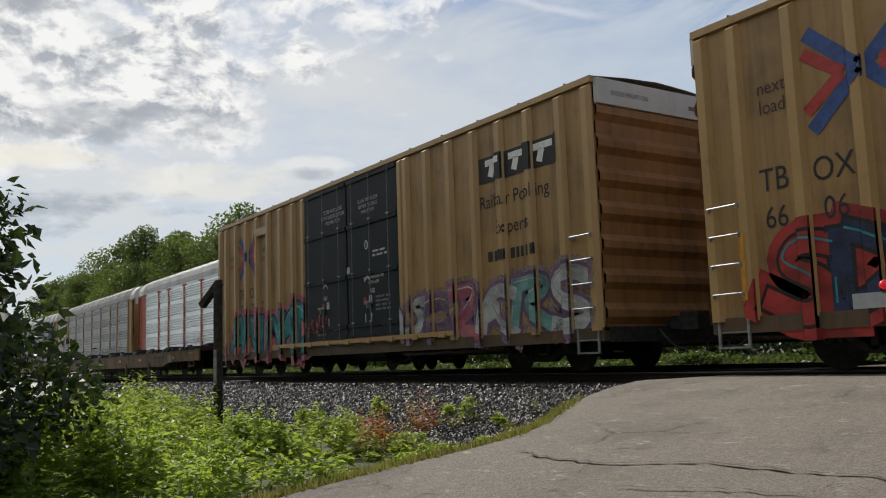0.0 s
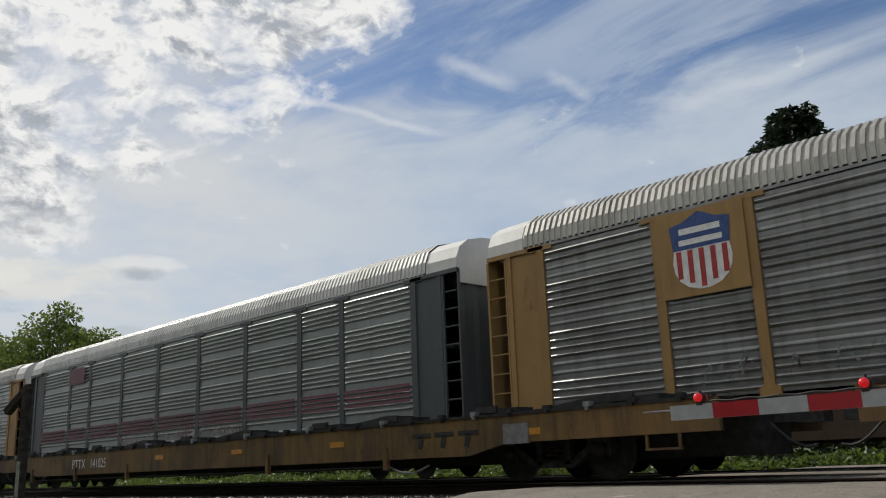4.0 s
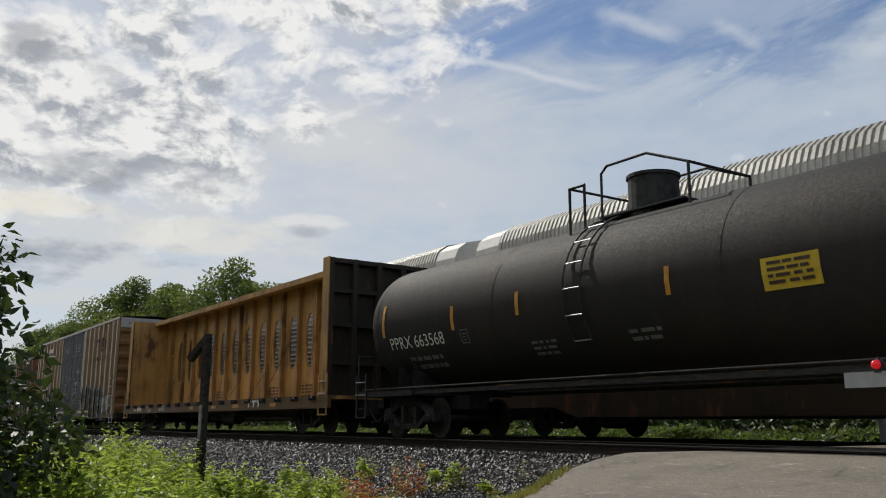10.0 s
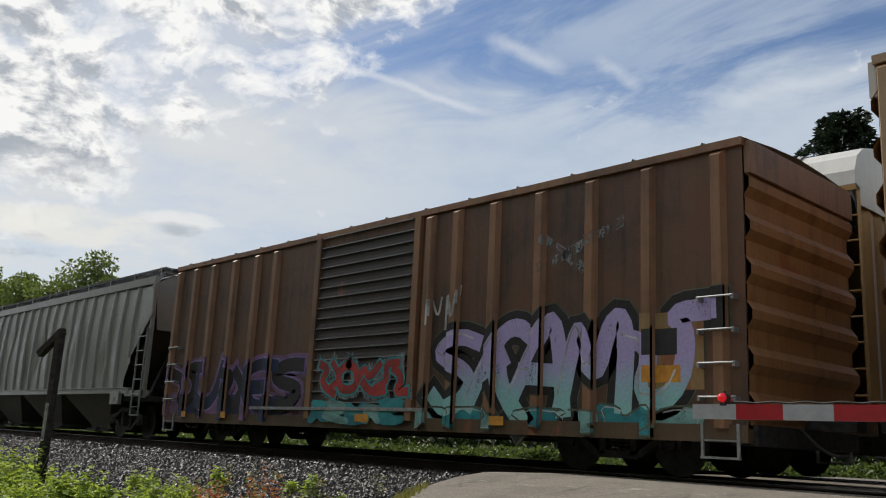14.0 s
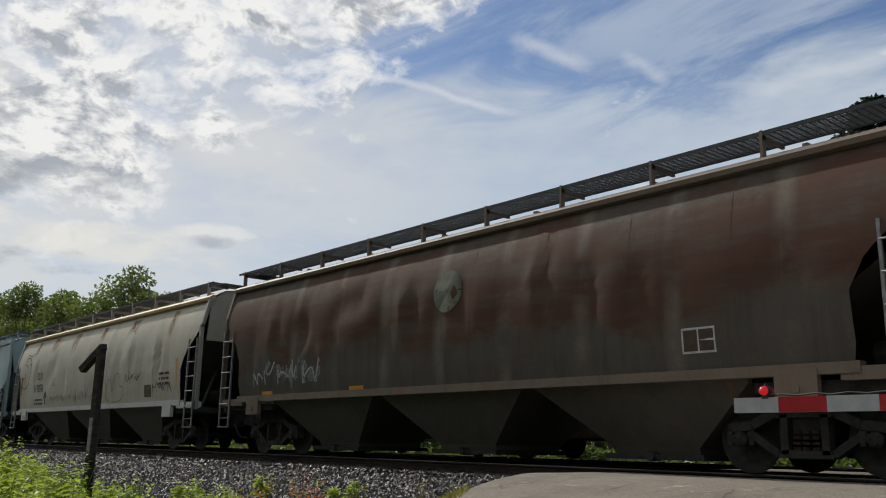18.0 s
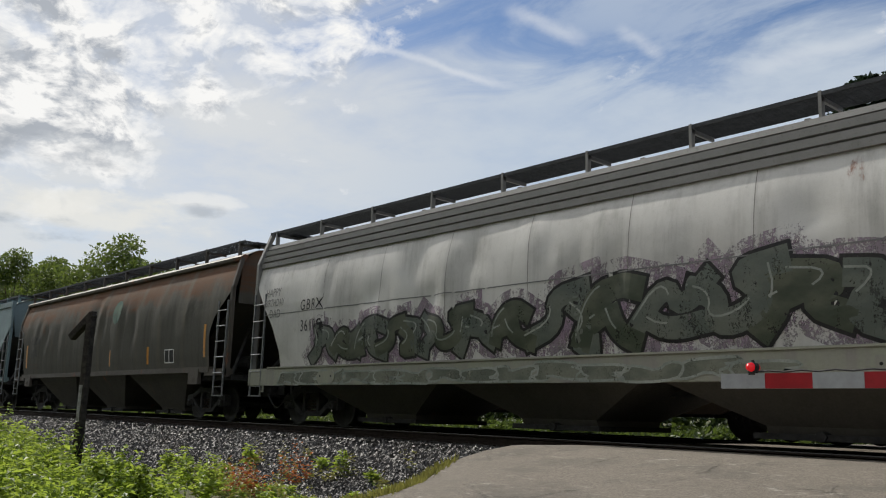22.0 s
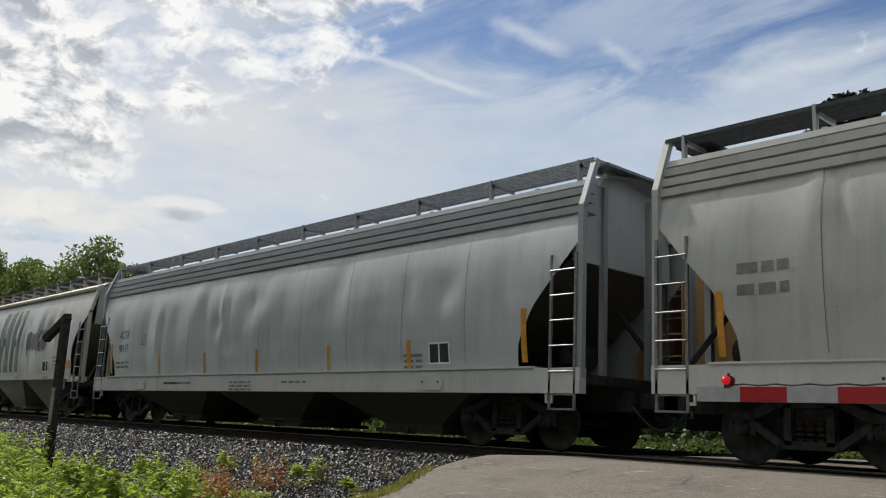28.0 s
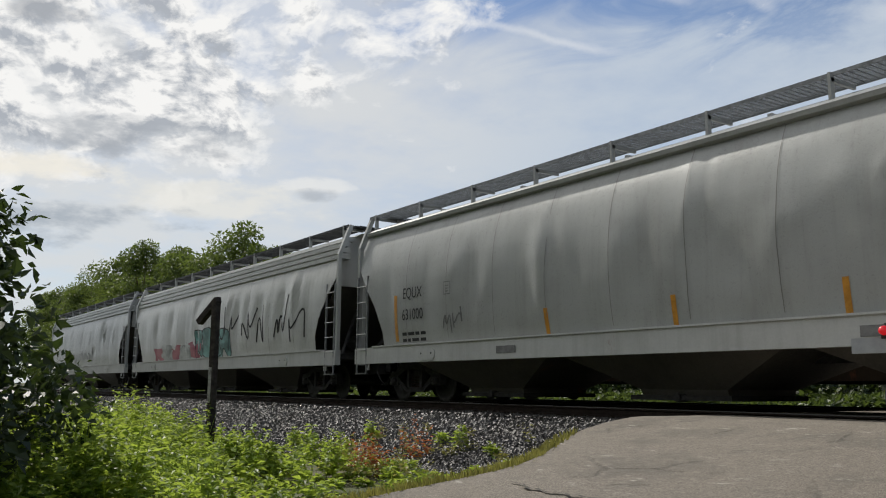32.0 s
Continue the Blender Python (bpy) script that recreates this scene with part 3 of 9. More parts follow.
def build_road():
    road = thing("road", "worn grey asphalt road climbing to the railway crossing", "road", kind="structure")
    ys = np.concatenate([np.linspace(-30, 0, 16), np.linspace(0.3, 9.6, 40), [10.2, 10.9]])
    rows = []
    for y in ys:
        left = road_left(y) + 0.05 * noise.noise((0, y * 1.3, 4))
        rows.append([(left, y, road_z(y) - 0.16)] + [(left + (LANE_R - left) * k / 24, y, road_z(y) + 0.02 * noise.noise((k * 0.5, y * 0.4, 2)) * (1 if y < 9 else 0)) for k in range(25)] + [(LANE_R, y, road_z(y) - 0.16)])
    part("asphalt_surface", Geo().loft(rows), "asphalt", road, smooth=False)
    # crossing panels between and beside the rails
    crack_at = 0
    for y0, y1 in ((11.34, 12.52), (12.78, 15.76), (16.01, 17.19), (17.45, 20.5)):
        n = 5
        for i in range(n):
            x0 = road_left(9) + 0.1 + (LANE_R - road_left(9) - 0.2) / n * i
            x1 = x0 + (LANE_R - road_left(9) - 0.2) / n - 0.03
            part("crossing_panel", Geo().box(x0, x1, y0, y1, -0.22, -0.012), "asphalt", road)
    # cracks and the seam of an old patch
    rng = random.Random(4)
    for pts, wide in (([(-6.5, 5.12), (-5.9, 4.95), (-5.2, 5.0), (-4.5, 5.3), (-3.8, 5.28), (-3.1, 5.3), (-1.6, 5.15), (0.4, 5.3), (3.2, 5.1)], 0.05),
                      ([(-4.6, 4.45), (-4.0, 4.7), (-3.4, 4.78), (-2.9, 4.6), (-1.9, 4.7)], 0.03), ([(-3.6, 4.2), (-3.3, 4.6), (-3.35, 5.2)], 0.016), ([(-5.4, 4.98), (-5.1, 4.5), (-5.25, 4.0)], 0.014),
                      ([(-6.9, 5.9), (-6.2, 6.0), (-5.5, 6.2), (-4.6, 6.15)], 0.012), ([(-2.6, 5.25), (-2.2, 5.7), (-2.35, 6.3)], 0.012), ([(-4.4, 3.6), (-3.4, 3.9), (-2.2, 3.8), (-0.9, 4.0)], 0.04)):
        line = []
        for (xa, ya), (xb, yb) in zip(pts, pts[1:]):
            for k in range(8):
                line.append((xa + (xb - xa) * k / 8 + rng.uniform(-0.03, 0.03), ya + (yb - ya) * k / 8 + rng.uniform(-0.03, 0.03)))
        rows = [[(x, y - wide * rng.uniform(0.0, 0.6), road_z(y) + 0.02), (x, y + wide * rng.uniform(0.0, 0.6), road_z(y) + 0.02)] for x, y in line]
        part("crack", Geo().loft(rows), "crack_dirt", road)


def stones_mesh(places, sizes, seed):
    """Many broken stones in one mesh, each an uneven eight-faced lump."""
    rng = np.random.default_rng(seed)
    n = len(places)
    base = np.array([(1, 0, 0), (0, 1, 0), (-1, 0, 0), (0, -1, 0), (0, 0, 1), (0, 0, -1)], float)
    tris = np.array([(0, 1, 4), (1, 2, 4), (2, 3, 4), (3, 0, 4), (1, 0, 5), (2, 1, 5), (3, 2, 5), (0, 3, 5)])
    shape = base[None] * rng.uniform(0.55, 1.25, (n, 6, 1)) + rng.uniform(-0.22, 0.22, (n, 6, 3))
    ang = rng.uniform(0, 2 * np.pi, (n, 3))
    c, s = np.cos(ang), np.sin(ang)
    zero, one = np.zeros(n), np.ones(n)
    rz = np.stack([np.stack([c[:, 0], -s[:, 0], zero], -1), np.stack([s[:, 0], c[:, 0], zero], -1), np.stack([zero, zero, one], -1)], 1)
    rx = np.stack([np.stack([one, zero, zero], -1), np.stack([zero, c[:, 1], -s[:, 1]], -1), np.stack([zero, s[:, 1], c[:, 1]], -1)], 1)
    verts = np.einsum("nij,nkj->nki", rz @ rx, shape) * np.asarray(sizes)[:, None, None] + np.asarray(places)[:, None, :]
    faces = (tris[None] + (np.arange(n) * 6)[:, None, None]).reshape(-1, 3)
    me = bpy.data.meshes.new("stones")
    me.from_pydata(verts.reshape(-1, 3).tolist(), [], faces.tolist())
    me.materials.append(None)
    return me


def bed_z(y):
    """The ballast shoulder towards the road user."""
    if y > 10.2:
        return -0.205
    return max(-0.97, -0.205 - (10.2 - y) * 0.345)


def build_ballast():
    bed = thing("ballast", "grey crushed-stone ballast under two railway tracks", "ballast", kind="structure")
    ys = [7.6, 7.9, 8.2, 8.6, 9.0, 9.4, 9.8, 10.15, 10.6, 13.5, 15.2, 18.2, 18.7, 19.6, 20.2]
    zs = {18.7: -0.3, 19.6: -0.62, 20.2: -0.8}
    for x0, x1, step in ((-260.0, -44.0, 8.0), (-44.0, -8.75, 0.5), (5.3, 140.0, 8.0)):
        xs = np.arange(x0, x1 + 1e-6, (x1 - x0) / max(2, round((x1 - x0) / step)))
        # the track bed takes the dark stone, so train shade is painted in
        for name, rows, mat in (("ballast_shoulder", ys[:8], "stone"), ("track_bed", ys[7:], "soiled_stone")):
            part(name, Geo().loft([[(x, y, zs.get(y, bed_z(y)) - 0.03 + 0.02 * noise.noise((x * 2, y * 2, 0))) for x in xs] for y in rows]), mat, bed, "dark stones between the rails, train shade put into their colour" if mat != "stone" else "")
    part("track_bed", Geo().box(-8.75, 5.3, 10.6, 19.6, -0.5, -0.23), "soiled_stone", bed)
    rng = np.random.default_rng(7)
    n = 66000
    u = rng.random(n)
    x = -8.3 - 40.0 * u ** 1.4
    y = rng.uniform(7.3, 10.12, n)
    keep = x < np.array([road_left(min(v, 9.0)) for v in y]) - 0.12
    x, y = x[keep], y[keep]
    z = np.array([bed_z(v) for v in y]) + rng.uniform(-0.015, 0.02, len(x))
    ob = part("ballast_stones", stones_mesh(np.stack([x, y, z], 1), rng.uniform(0.018, 0.044, len(x)), 3), "stone", bed)
    ob["kind"] = "stuff"
    # loose stones beside the near rail, coloured for the shadow band
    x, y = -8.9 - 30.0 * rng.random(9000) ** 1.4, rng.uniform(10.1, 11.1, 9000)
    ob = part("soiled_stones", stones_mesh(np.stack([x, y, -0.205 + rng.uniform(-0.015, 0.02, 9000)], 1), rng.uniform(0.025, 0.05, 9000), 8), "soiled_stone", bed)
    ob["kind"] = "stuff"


def rail_geo(x0, x1):
    web = [(-0.07, -0.165), (0.07, -0.165), (0.07, -0.15), (0.012, -0.125), (0.012, -0.045), (0.035, -0.035), (0.035, -0.012), (-0.035, -0.012), (-0.035, -0.035), (-0.012, -0.045), (-0.012, -0.125), (-0.07, -0.15)]
    return Geo().prism(web, x0, x1)


def build_tracks():
    for label, y in (("near railway track with dark timber sleepers", NEAR_Y), ("farther railway track with dark timber sleepers", FAR_Y)):
        track = thing("railway_track", label, "railway track", "railway tracks", at=pose(0, y, 0))
        for side in (-GAUGE, GAUGE):
            rail = part("rail", kept("rail", lambda: rail_geo(-250, 150)), "rail_side", track, at=pose(0, side, 0))
            part("rail_head", kept("rail_head", lambda: Geo().prism([(-0.034, -0.0125), (0.034, -0.0125), (0.03, 0.0), (-0.03, 0.0)], -250, 150)), "rail_head", rail, "bright worn running surface")
        for i in range(110):
            x = -62 + i * 0.55
            if -9.0 < x < 5.6:
                continue
            part("sleeper", kept("sleeper", lambda: Geo().box(-0.115, 0.115, -1.3, 1.3, -0.35, -0.165)), "tie_wood", track, at=pose(x, 0, 0))


# ---------------------------------------------------------------- plants
def leaves_mesh(name, centres, ways, ups, longs, wides):
    """Small folded leaves: a centre line and two halves each."""
    c, w, u = np.asarray(centres), np.asarray(ways), np.asarray(ups)
    w = w / np.linalg.norm(w, axis=1, keepdims=True)
    s = np.cross(w, u)
    s /= np.linalg.norm(s, axis=1, keepdims=True) + 1e-9
    n = np.cross(s, w)
    l, b = np.asarray(longs)[:, None], np.asarray(wides)[:, None]
    pts = np.stack([c, c + w * l * 0.45 + s * b + n * b * 0.35, c + w * l - n * l * 0.12, c + w * l * 0.45 - s * b + n * b * 0.35], 1)
    k = (np.arange(len(c)) * 4)[:, None, None]
    faces = (np.array([(0, 1, 2), (0, 2, 3)])[None] + k).reshape(-1, 3)
    me = bpy.data.meshes.new(name)
    me.from_pydata(pts.reshape(-1, 3).tolist(), [], faces.tolist())
    me.materials.append(None)
    return me


def unit(rng, n):
    v = rng.normal(size=(n, 3))
    return v / np.linalg.norm(v, axis=1, keepdims=True)


def weed_leaves(name, spots, seed, size=0.085, per=36):
    """Leafy stems at spots of x, y, z, height and spread."""
    rng = np.random.default_rng(seed)
    c, w, l = [], [], []
    for x, y, z, h, r in spots:
        lean = rng.normal(0, 0.12, 2)
        stems = rng.integers(2, 5)
        for _ in range(stems):
            sx, sy = rng.normal(0, r, 2)
            top = h * rng.uniform(0.65, 1.1)
            m = per // stems
            k = np.sort(rng.uniform(0.08, 1.0, m))
            ang = rng.uniform(0, 2 * np.pi, m) + np.arange(m) * 2.4
            out = np.stack([np.cos(ang), np.sin(ang), rng.uniform(-0.25, 0.75, m)], 1)
            base = np.stack([x + sx * (0.4 + k) + lean[0] * k * top, y + sy * (0.4 + k) + lean[1] * k * top, z + k * top], 1)
            c.append(base + out * rng.uniform(0.0, 0.05, (m, 1)))
            w.append(out)
            l.append(size * rng.uniform(0.55, 1.3, m) * (1.25 - 0.55 * k))
    c, w, l = np.concatenate(c), np.concatenate(w), np.concatenate(l)
    u = np.tile((0, 0, 1.0), (len(c), 1)) + rng.normal(0, 0.35, (len(c), 3))
    return leaves_mesh(name, c, w, u, l, l * rng.uniform(0.2, 0.34, len(l)))


def bushes_mesh(name, spots, seed, leaf=0.15, per=150):
    """Dome-shaped leafy plants at spots of x, y, z, height and radius."""
    rng = np.random.default_rng(seed)
    cs, ws, ls = [], [], []
    for x, y, z, h, r in spots:
        shoots = rng.integers(5, 9)
        m = int(per * min(1.3, 0.3 + h))
        ang, out = rng.uniform(0, 2 * np.pi, shoots), rng.random(shoots) ** 0.6 * r
        tall = h * (1.0 - 0.45 * (out / r) ** 2) * rng.uniform(0.75, 1.12, shoots)
        pick = rng.integers(0, shoots, m)
        k = 0.25 + 0.75 * rng.random(m) ** 0.7
        a = rng.uniform(0, 2 * np.pi, m)
        wide = 0.11 * (1.15 - k)
        base = np.stack([x + np.cos(ang[pick]) * out[pick] * (0.35 + 0.65 * k), y + np.sin(ang[pick]) * out[pick] * (0.35 + 0.65 * k), z + k * tall[pick]], 1)
        way = np.stack([np.cos(a), np.sin(a), rng.uniform(-0.35, 0.6, m)], 1)
        cs.append(base + way * (wide * rng.random(m))[:, None])
        ws.append(way)
        ls.append(leaf * rng.uniform(0.45, 1.25, m) * (1.2 - 0.65 * k))
    c, w, l = np.concatenate(cs), np.concatenate(ws), np.concatenate(ls)
    return leaves_mesh(name, c, w, np.tile((0, 0, 1.0), (len(c), 1)) + rng.normal(0, 0.4, (len(c), 3)), l, l * rng.uniform(0.2, 0.34, len(l)))


def build_weeds():
    rng = random.Random(11)
    spots, red, grass = [], [], []
    while len(spots) < 430:
        x, y = -7.6 - 16.5 * rng.random() ** 1.25, rng.uniform(-1.5, 7.2)
        edge, reach = road_left(min(y, 9)) - x, 4.95 + 0.16 * max(0.0, -9.5 - x) - y
        if edge < 0.45 or reach < 0 or (edge < 1.1 and rng.random() < 0.6):
            continue
        clump = noise.noise((x * 0.6, y * 0.6, 5))
        if clump < 0.0 and rng.random() < 0.85:
            continue
        tall = (1.0 + 0.75 * clump + rng.uniform(-0.35, 0.35)) * min(1.0, 0.22 + edge * 0.45) * min(1.0, 0.42 + reach * 0.7)
        spots.append((x, y, ground_z(x, y), max(0.18, tall * (0.80 if x < -12 else 0.9)), 0.2 + 0.25 * rng.random() * min(1.0, edge)))
    for _ in range(160):
        x, y = rng.uniform(-24, -8.8), rng.uniform(4.2, 7.4)
        spots.append((x, y, max(ground_z(x, y), bed_z(y) if y > 7.6 else -9), rng.uniform(0.08, 0.26), 0.12))
    for x, y, h in ((-15.3, 8.6, 0.42), (-12.4, 8.7, 0.38), (-13.3, 8.9, 0.22), (-11.4, 8.6, 0.22), (-16.9, 7.7, 0.5), (-17.4, 7.9, 0.4), (-14.2, 7.5, 0.4), (-11.9, 6.1, 0.75), (-11.4, 5.8, 0.7), (-12.3, 5.9, 0.7), (-14.6, 6.9, 0.6), (-10.9, 7.9, 0.15)):
        spots.append((x, y, max(ground_z(x, y), bed_z(y)), h, 0.09 if y > 7 else 0.16))
    weeds = thing("weeds", "sunlit green leafy weeds along the road edge", "weeds", kind="stuff")
    part("foliage", bushes_mesh("foliage", spots, 1), "leaf_weed", weeds)
    stems = Geo()
    for x, y, z, h, r in spots:
        for _ in range(2):
            stems.tube((x, y, z - 0.05), (x + rng.uniform(-r, r) * 0.7, y + rng.uniform(-r, r) * 0.7, z + h * 0.85), 0.006, 4, 0.003, False)
    part("stems", stems, "leaf_weed", weeds)
    for k in range(46):
        x, y = (rng.gauss(-11.75, 0.2), rng.gauss(6.62, 0.16)) if k % 2 == 0 else (rng.gauss(-11.4, 0.5), rng.gauss(6.1, 0.35))
        if k % 8 == 0:
            x, y = rng.gauss(-13.1, 0.3), rng.gauss(8.2, 0.2)
        red.append((x, y, max(ground_z(x, y), bed_z(y)), rng.uniform(0.3, 0.62), 0.06))
    for _ in range(30):
        x, y = rng.uniform(-16, -9.3), rng.uniform(7.4, 9.3)
        red.append((x, y, max(bed_z(y), -0.95), rng.uniform(0.12, 0.4), 0.05))
    dry = thing("reddish_weeds", "reddish and ochre weeds at the ballast edge", "weeds", kind="stuff")
    part("foliage", weed_leaves("foliage", red[:46:2], 2, 0.08, 36), "leaf_red", dry)
    part("foliage", weed_leaves("foliage", red[1:46:2] + red[46:], 3, 0.075, 30), "leaf_grass", dry)
    c, w, l = [], [], []
    for _ in range(9000):
        y = rng.uniform(-1.0, 7.6)
        x = road_left(y) - abs(rng.gauss(0, 0.33)) + 0.04
        c.append((x, y, ground_z(x, y) - 0.01))
        w.append((rng.gauss(0, 0.35), rng.gauss(0, 0.35), 1.0))
        l.append(rng.uniform(0.05, 0.2))
    verge = thing("verge_grass", "short dry grass along the asphalt edge", "grass", kind="stuff")
    part("blades", leaves_mesh("blades", c, w, np.random.default_rng(5).normal(size=(len(c), 3)), l, np.array(l) * 0.06 + 0.003), "leaf_grass", verge)


def limb_tree(name, label, x, y, z, tall, spread, leaf, material, count, seed, low=0.3, group="", trunk_r=0.16, lumps=16):
    """A trunk, limbs and a crown of leaves gathered round uneven clumps."""
    rng = np.random.default_rng(seed)
    tree = thing(name, label, "tree", group, at=pose(x, y, z))
    trunk = Geo()
    pts = [Vector((0.12 * tall * 0.1 * math.sin(k * 1.7 + seed), 0.1 * tall * 0.1 * math.cos(k * 2.1 + seed), tall * 0.8 * k / 6)) for k in range(7)]
    for k in range(6):
        trunk.tube(pts[k], pts[k + 1], trunk_r * (1 - k / 7.5), 8, trunk_r * (1 - (k + 1) / 7.5), False)
    part("trunk", trunk, "bark", tree, smooth=True)
    limbs, cs, ws, ls = Geo(), [], [], []
    for k in range(lumps):
        h = low + (1 - low) * (k + rng.random()) / lumps
        reach = spread * (1.0 - 0.75 * max(0.0, (h - 0.55) / 0.45) ** 1.5) * rng.uniform(0.35, 1.0) * (0.65 + 0.35 * min(1, h / 0.5))
        ang = k * 2.4 + rng.uniform(-0.5, 0.5)
        mid = Vector((math.cos(ang) * reach, math.sin(ang) * reach, tall * h * rng.uniform(0.93, 1.04)))
        start = pts[min(5, max(1, int(h * 6)))] * 0.9
        bend = start.lerp(mid, 0.5) + Vector((0, 0, -0.04 * tall))
        limbs.tube(start, bend, trunk_r * 0.33, 5, trunk_r * 0.2, False).tube(bend, mid, trunk_r * 0.2, 5, trunk_r * 0.06, False)
        m = count // lumps
        size = spread * rng.uniform(0.28, 0.5)
        o = unit(rng, m) * (rng.random((m, 1)) ** 0.45) * size * np.array([1, 1, 0.72])
        cs.append(np.array(mid) + o)
        ws.append(o / size + rng.normal(0, 0.6, (m, 3)) + np.array([0, 0, -0.25]))
        ls.append(leaf * rng.uniform(0.6, 1.35, m))
    part("branchwork", limbs, "bark", tree, smooth=True)
    c, w, l = np.concatenate(cs), np.concatenate(ws), np.concatenate(ls)
    part("crown", leaves_mesh("crown", c, w, rng.normal(size=(len(c), 3)) + np.array([0, 0, 0.8]), l, l * rng.uniform(0.24, 0.4, len(l))), material, tree)
    return tree


def build_spruce(x, y, tall, wide, seed):
    rng = np.random.default_rng(seed)
    tree = thing("spruce_tree", "tall dark green spruce behind the tracks", "tree", at=pose(x, y, 0))
    part("trunk", Geo().tube((0, 0, -0.6), (0, 0, tall * 0.97), 0.26, 8, 0.03), "bark", tree)
    c, w, l = [], [], []
    for k in range(460):
        h = 0.35 + 0.65 * (k / 460) ** 0.8
        ang = k * 2.399 + rng.uniform(-0.3, 0.3)
        reach = wide * (1.03 - h) ** 0.45 * rng.uniform(0.45, 1.25)
        m = 26
        q = np.sqrt(rng.random(m))
        px = reach * q
        side = rng.normal(0, 0.16, m) * reach * (1.15 - q)
        zz = tall * h + reach * (0.14 * q - 0.30 * q * q) + rng.normal(0, 0.07, m)
        c.append(np.stack([px * math.cos(ang) - side * math.sin(ang), px * math.sin(ang) + side * math.cos(ang), zz], 1))
        w.append(np.stack([math.cos(ang) + rng.normal(0, 0.5, m), math.sin(ang) + rng.normal(0, 0.5, m), rng.normal(-0.1, 0.35, m)], 1))
        l.append(rng.uniform(0.22, 0.5, m))
    c, w, l = np.concatenate(c), np.concatenate(w), np.concatenate(l)
    part("needles", leaves_mesh("needles", c, w, rng.normal(size=(len(c), 3)) + np.array([0, 0, 1.5]), l, l * 0.22), "leaf_spruce", tree)


def build_bank():
    rng = np.random.default_rng(21)
    n = 42000
    x = np.concatenate([rng.uniform(-75, 12, n // 2), rng.uniform(-30, 0, n // 2)])
    y = 21.4 + rng.gamma(2.0, 0.7, n)
    top = 0.30 + 0.45 * np.array([noise.noise((a * 0.35, b * 0.5, 1)) for a, b in zip(x, y)])
    z = np.array([ground_z(-20, b) for b in y]) + np.abs(rng.random(n) ** 0.7) * np.maximum(top, 0.25)
    w = np.stack([rng.normal(0, 1, n), rng.normal(0, 1, n), rng.uniform(-0.3, 1.0, n)], 1)
    l = rng.uniform(0.09, 0.26, n)
    bank = thing("bank_bushes", "sunlit green scrub on the far side of the tracks", "bushes", kind="stuff")
    part("foliage", leaves_mesh("foliage", np.stack([x, y, z], 1), w, rng.normal(size=(n, 3)) + np.array([0, 0, 1.0]), l, l * 0.3), "leaf_bank", bank)
    # added backdrop of bushes whose dark leaf colour stands in for shade
    m = 30000
    x, y = rng.uniform(-110, 16, m), rng.uniform(24.0, 28.0, m)
    top = 1.75 + 0.7 * np.array([noise.noise((a * 0.3, b * 0.5, 7)) for a, b in zip(x, y)])
    z = np.array([ground_z(-20, b) for b in y]) + rng.random(m) ** 0.8 * top
    l = rng.uniform(0.2, 0.42, m)
    hedge = thing("hedge_bushes", "bushes added behind the far bank, coloured dark as shade", "bushes", kind="stuff")
    part("foliage", leaves_mesh("foliage", np.stack([x, y, z], 1), rng.normal(size=(m, 3)), rng.normal(size=(m, 3)) + np.array([0, 0, 1.0]), l, l * 0.4), "leaf_near", hedge)
    post = thing("marker_post", "small pale marker post beyond the far track", "post", at=pose(-11.9, 21.0, ground_z(-11.9, 21.0)))
    part("stake", Geo().box(-0.06, 0.06, -0.06, 0.06, -0.1, 1.15), "aluminium", post)
    part("cap", Geo().box(-0.075, 0.075, -0.075, 0.075, 1.15, 1.2), "aluminium", post)


def build_signpost():
    """A dark timber post with a slanting arm, seen edge on."""
    px, py = -14.25, 5.0
    gz = ground_z(px, py)
    post = thing("wooden_post", "dark weathered timber post with a short slanting arm", "post", at=pose(px, py, 0, 0, 0, 24))
    part("upright", Geo().box(-0.052, 0.052, -0.052, 0.052, gz - 0.1, 1.70).slab([(-0.052, 1.70), (0.052, 1.78), (0.052, 1.70)], -0.052, 0.052), "timber", post)
    way = Vector((-0.62, 0, -0.55)).normalized()
    top = Vector((0.04, 0, 1.74))
    part("slanting_arm", Geo().beam(top, top + way * 0.56, 0.11, 0.10), "timber", post)
    part("pale_strip", Geo().box(-0.045, 0.02, -0.059, -0.053, 0.05, 0.62), "timber_pale", post, "pale strip on the timber face")


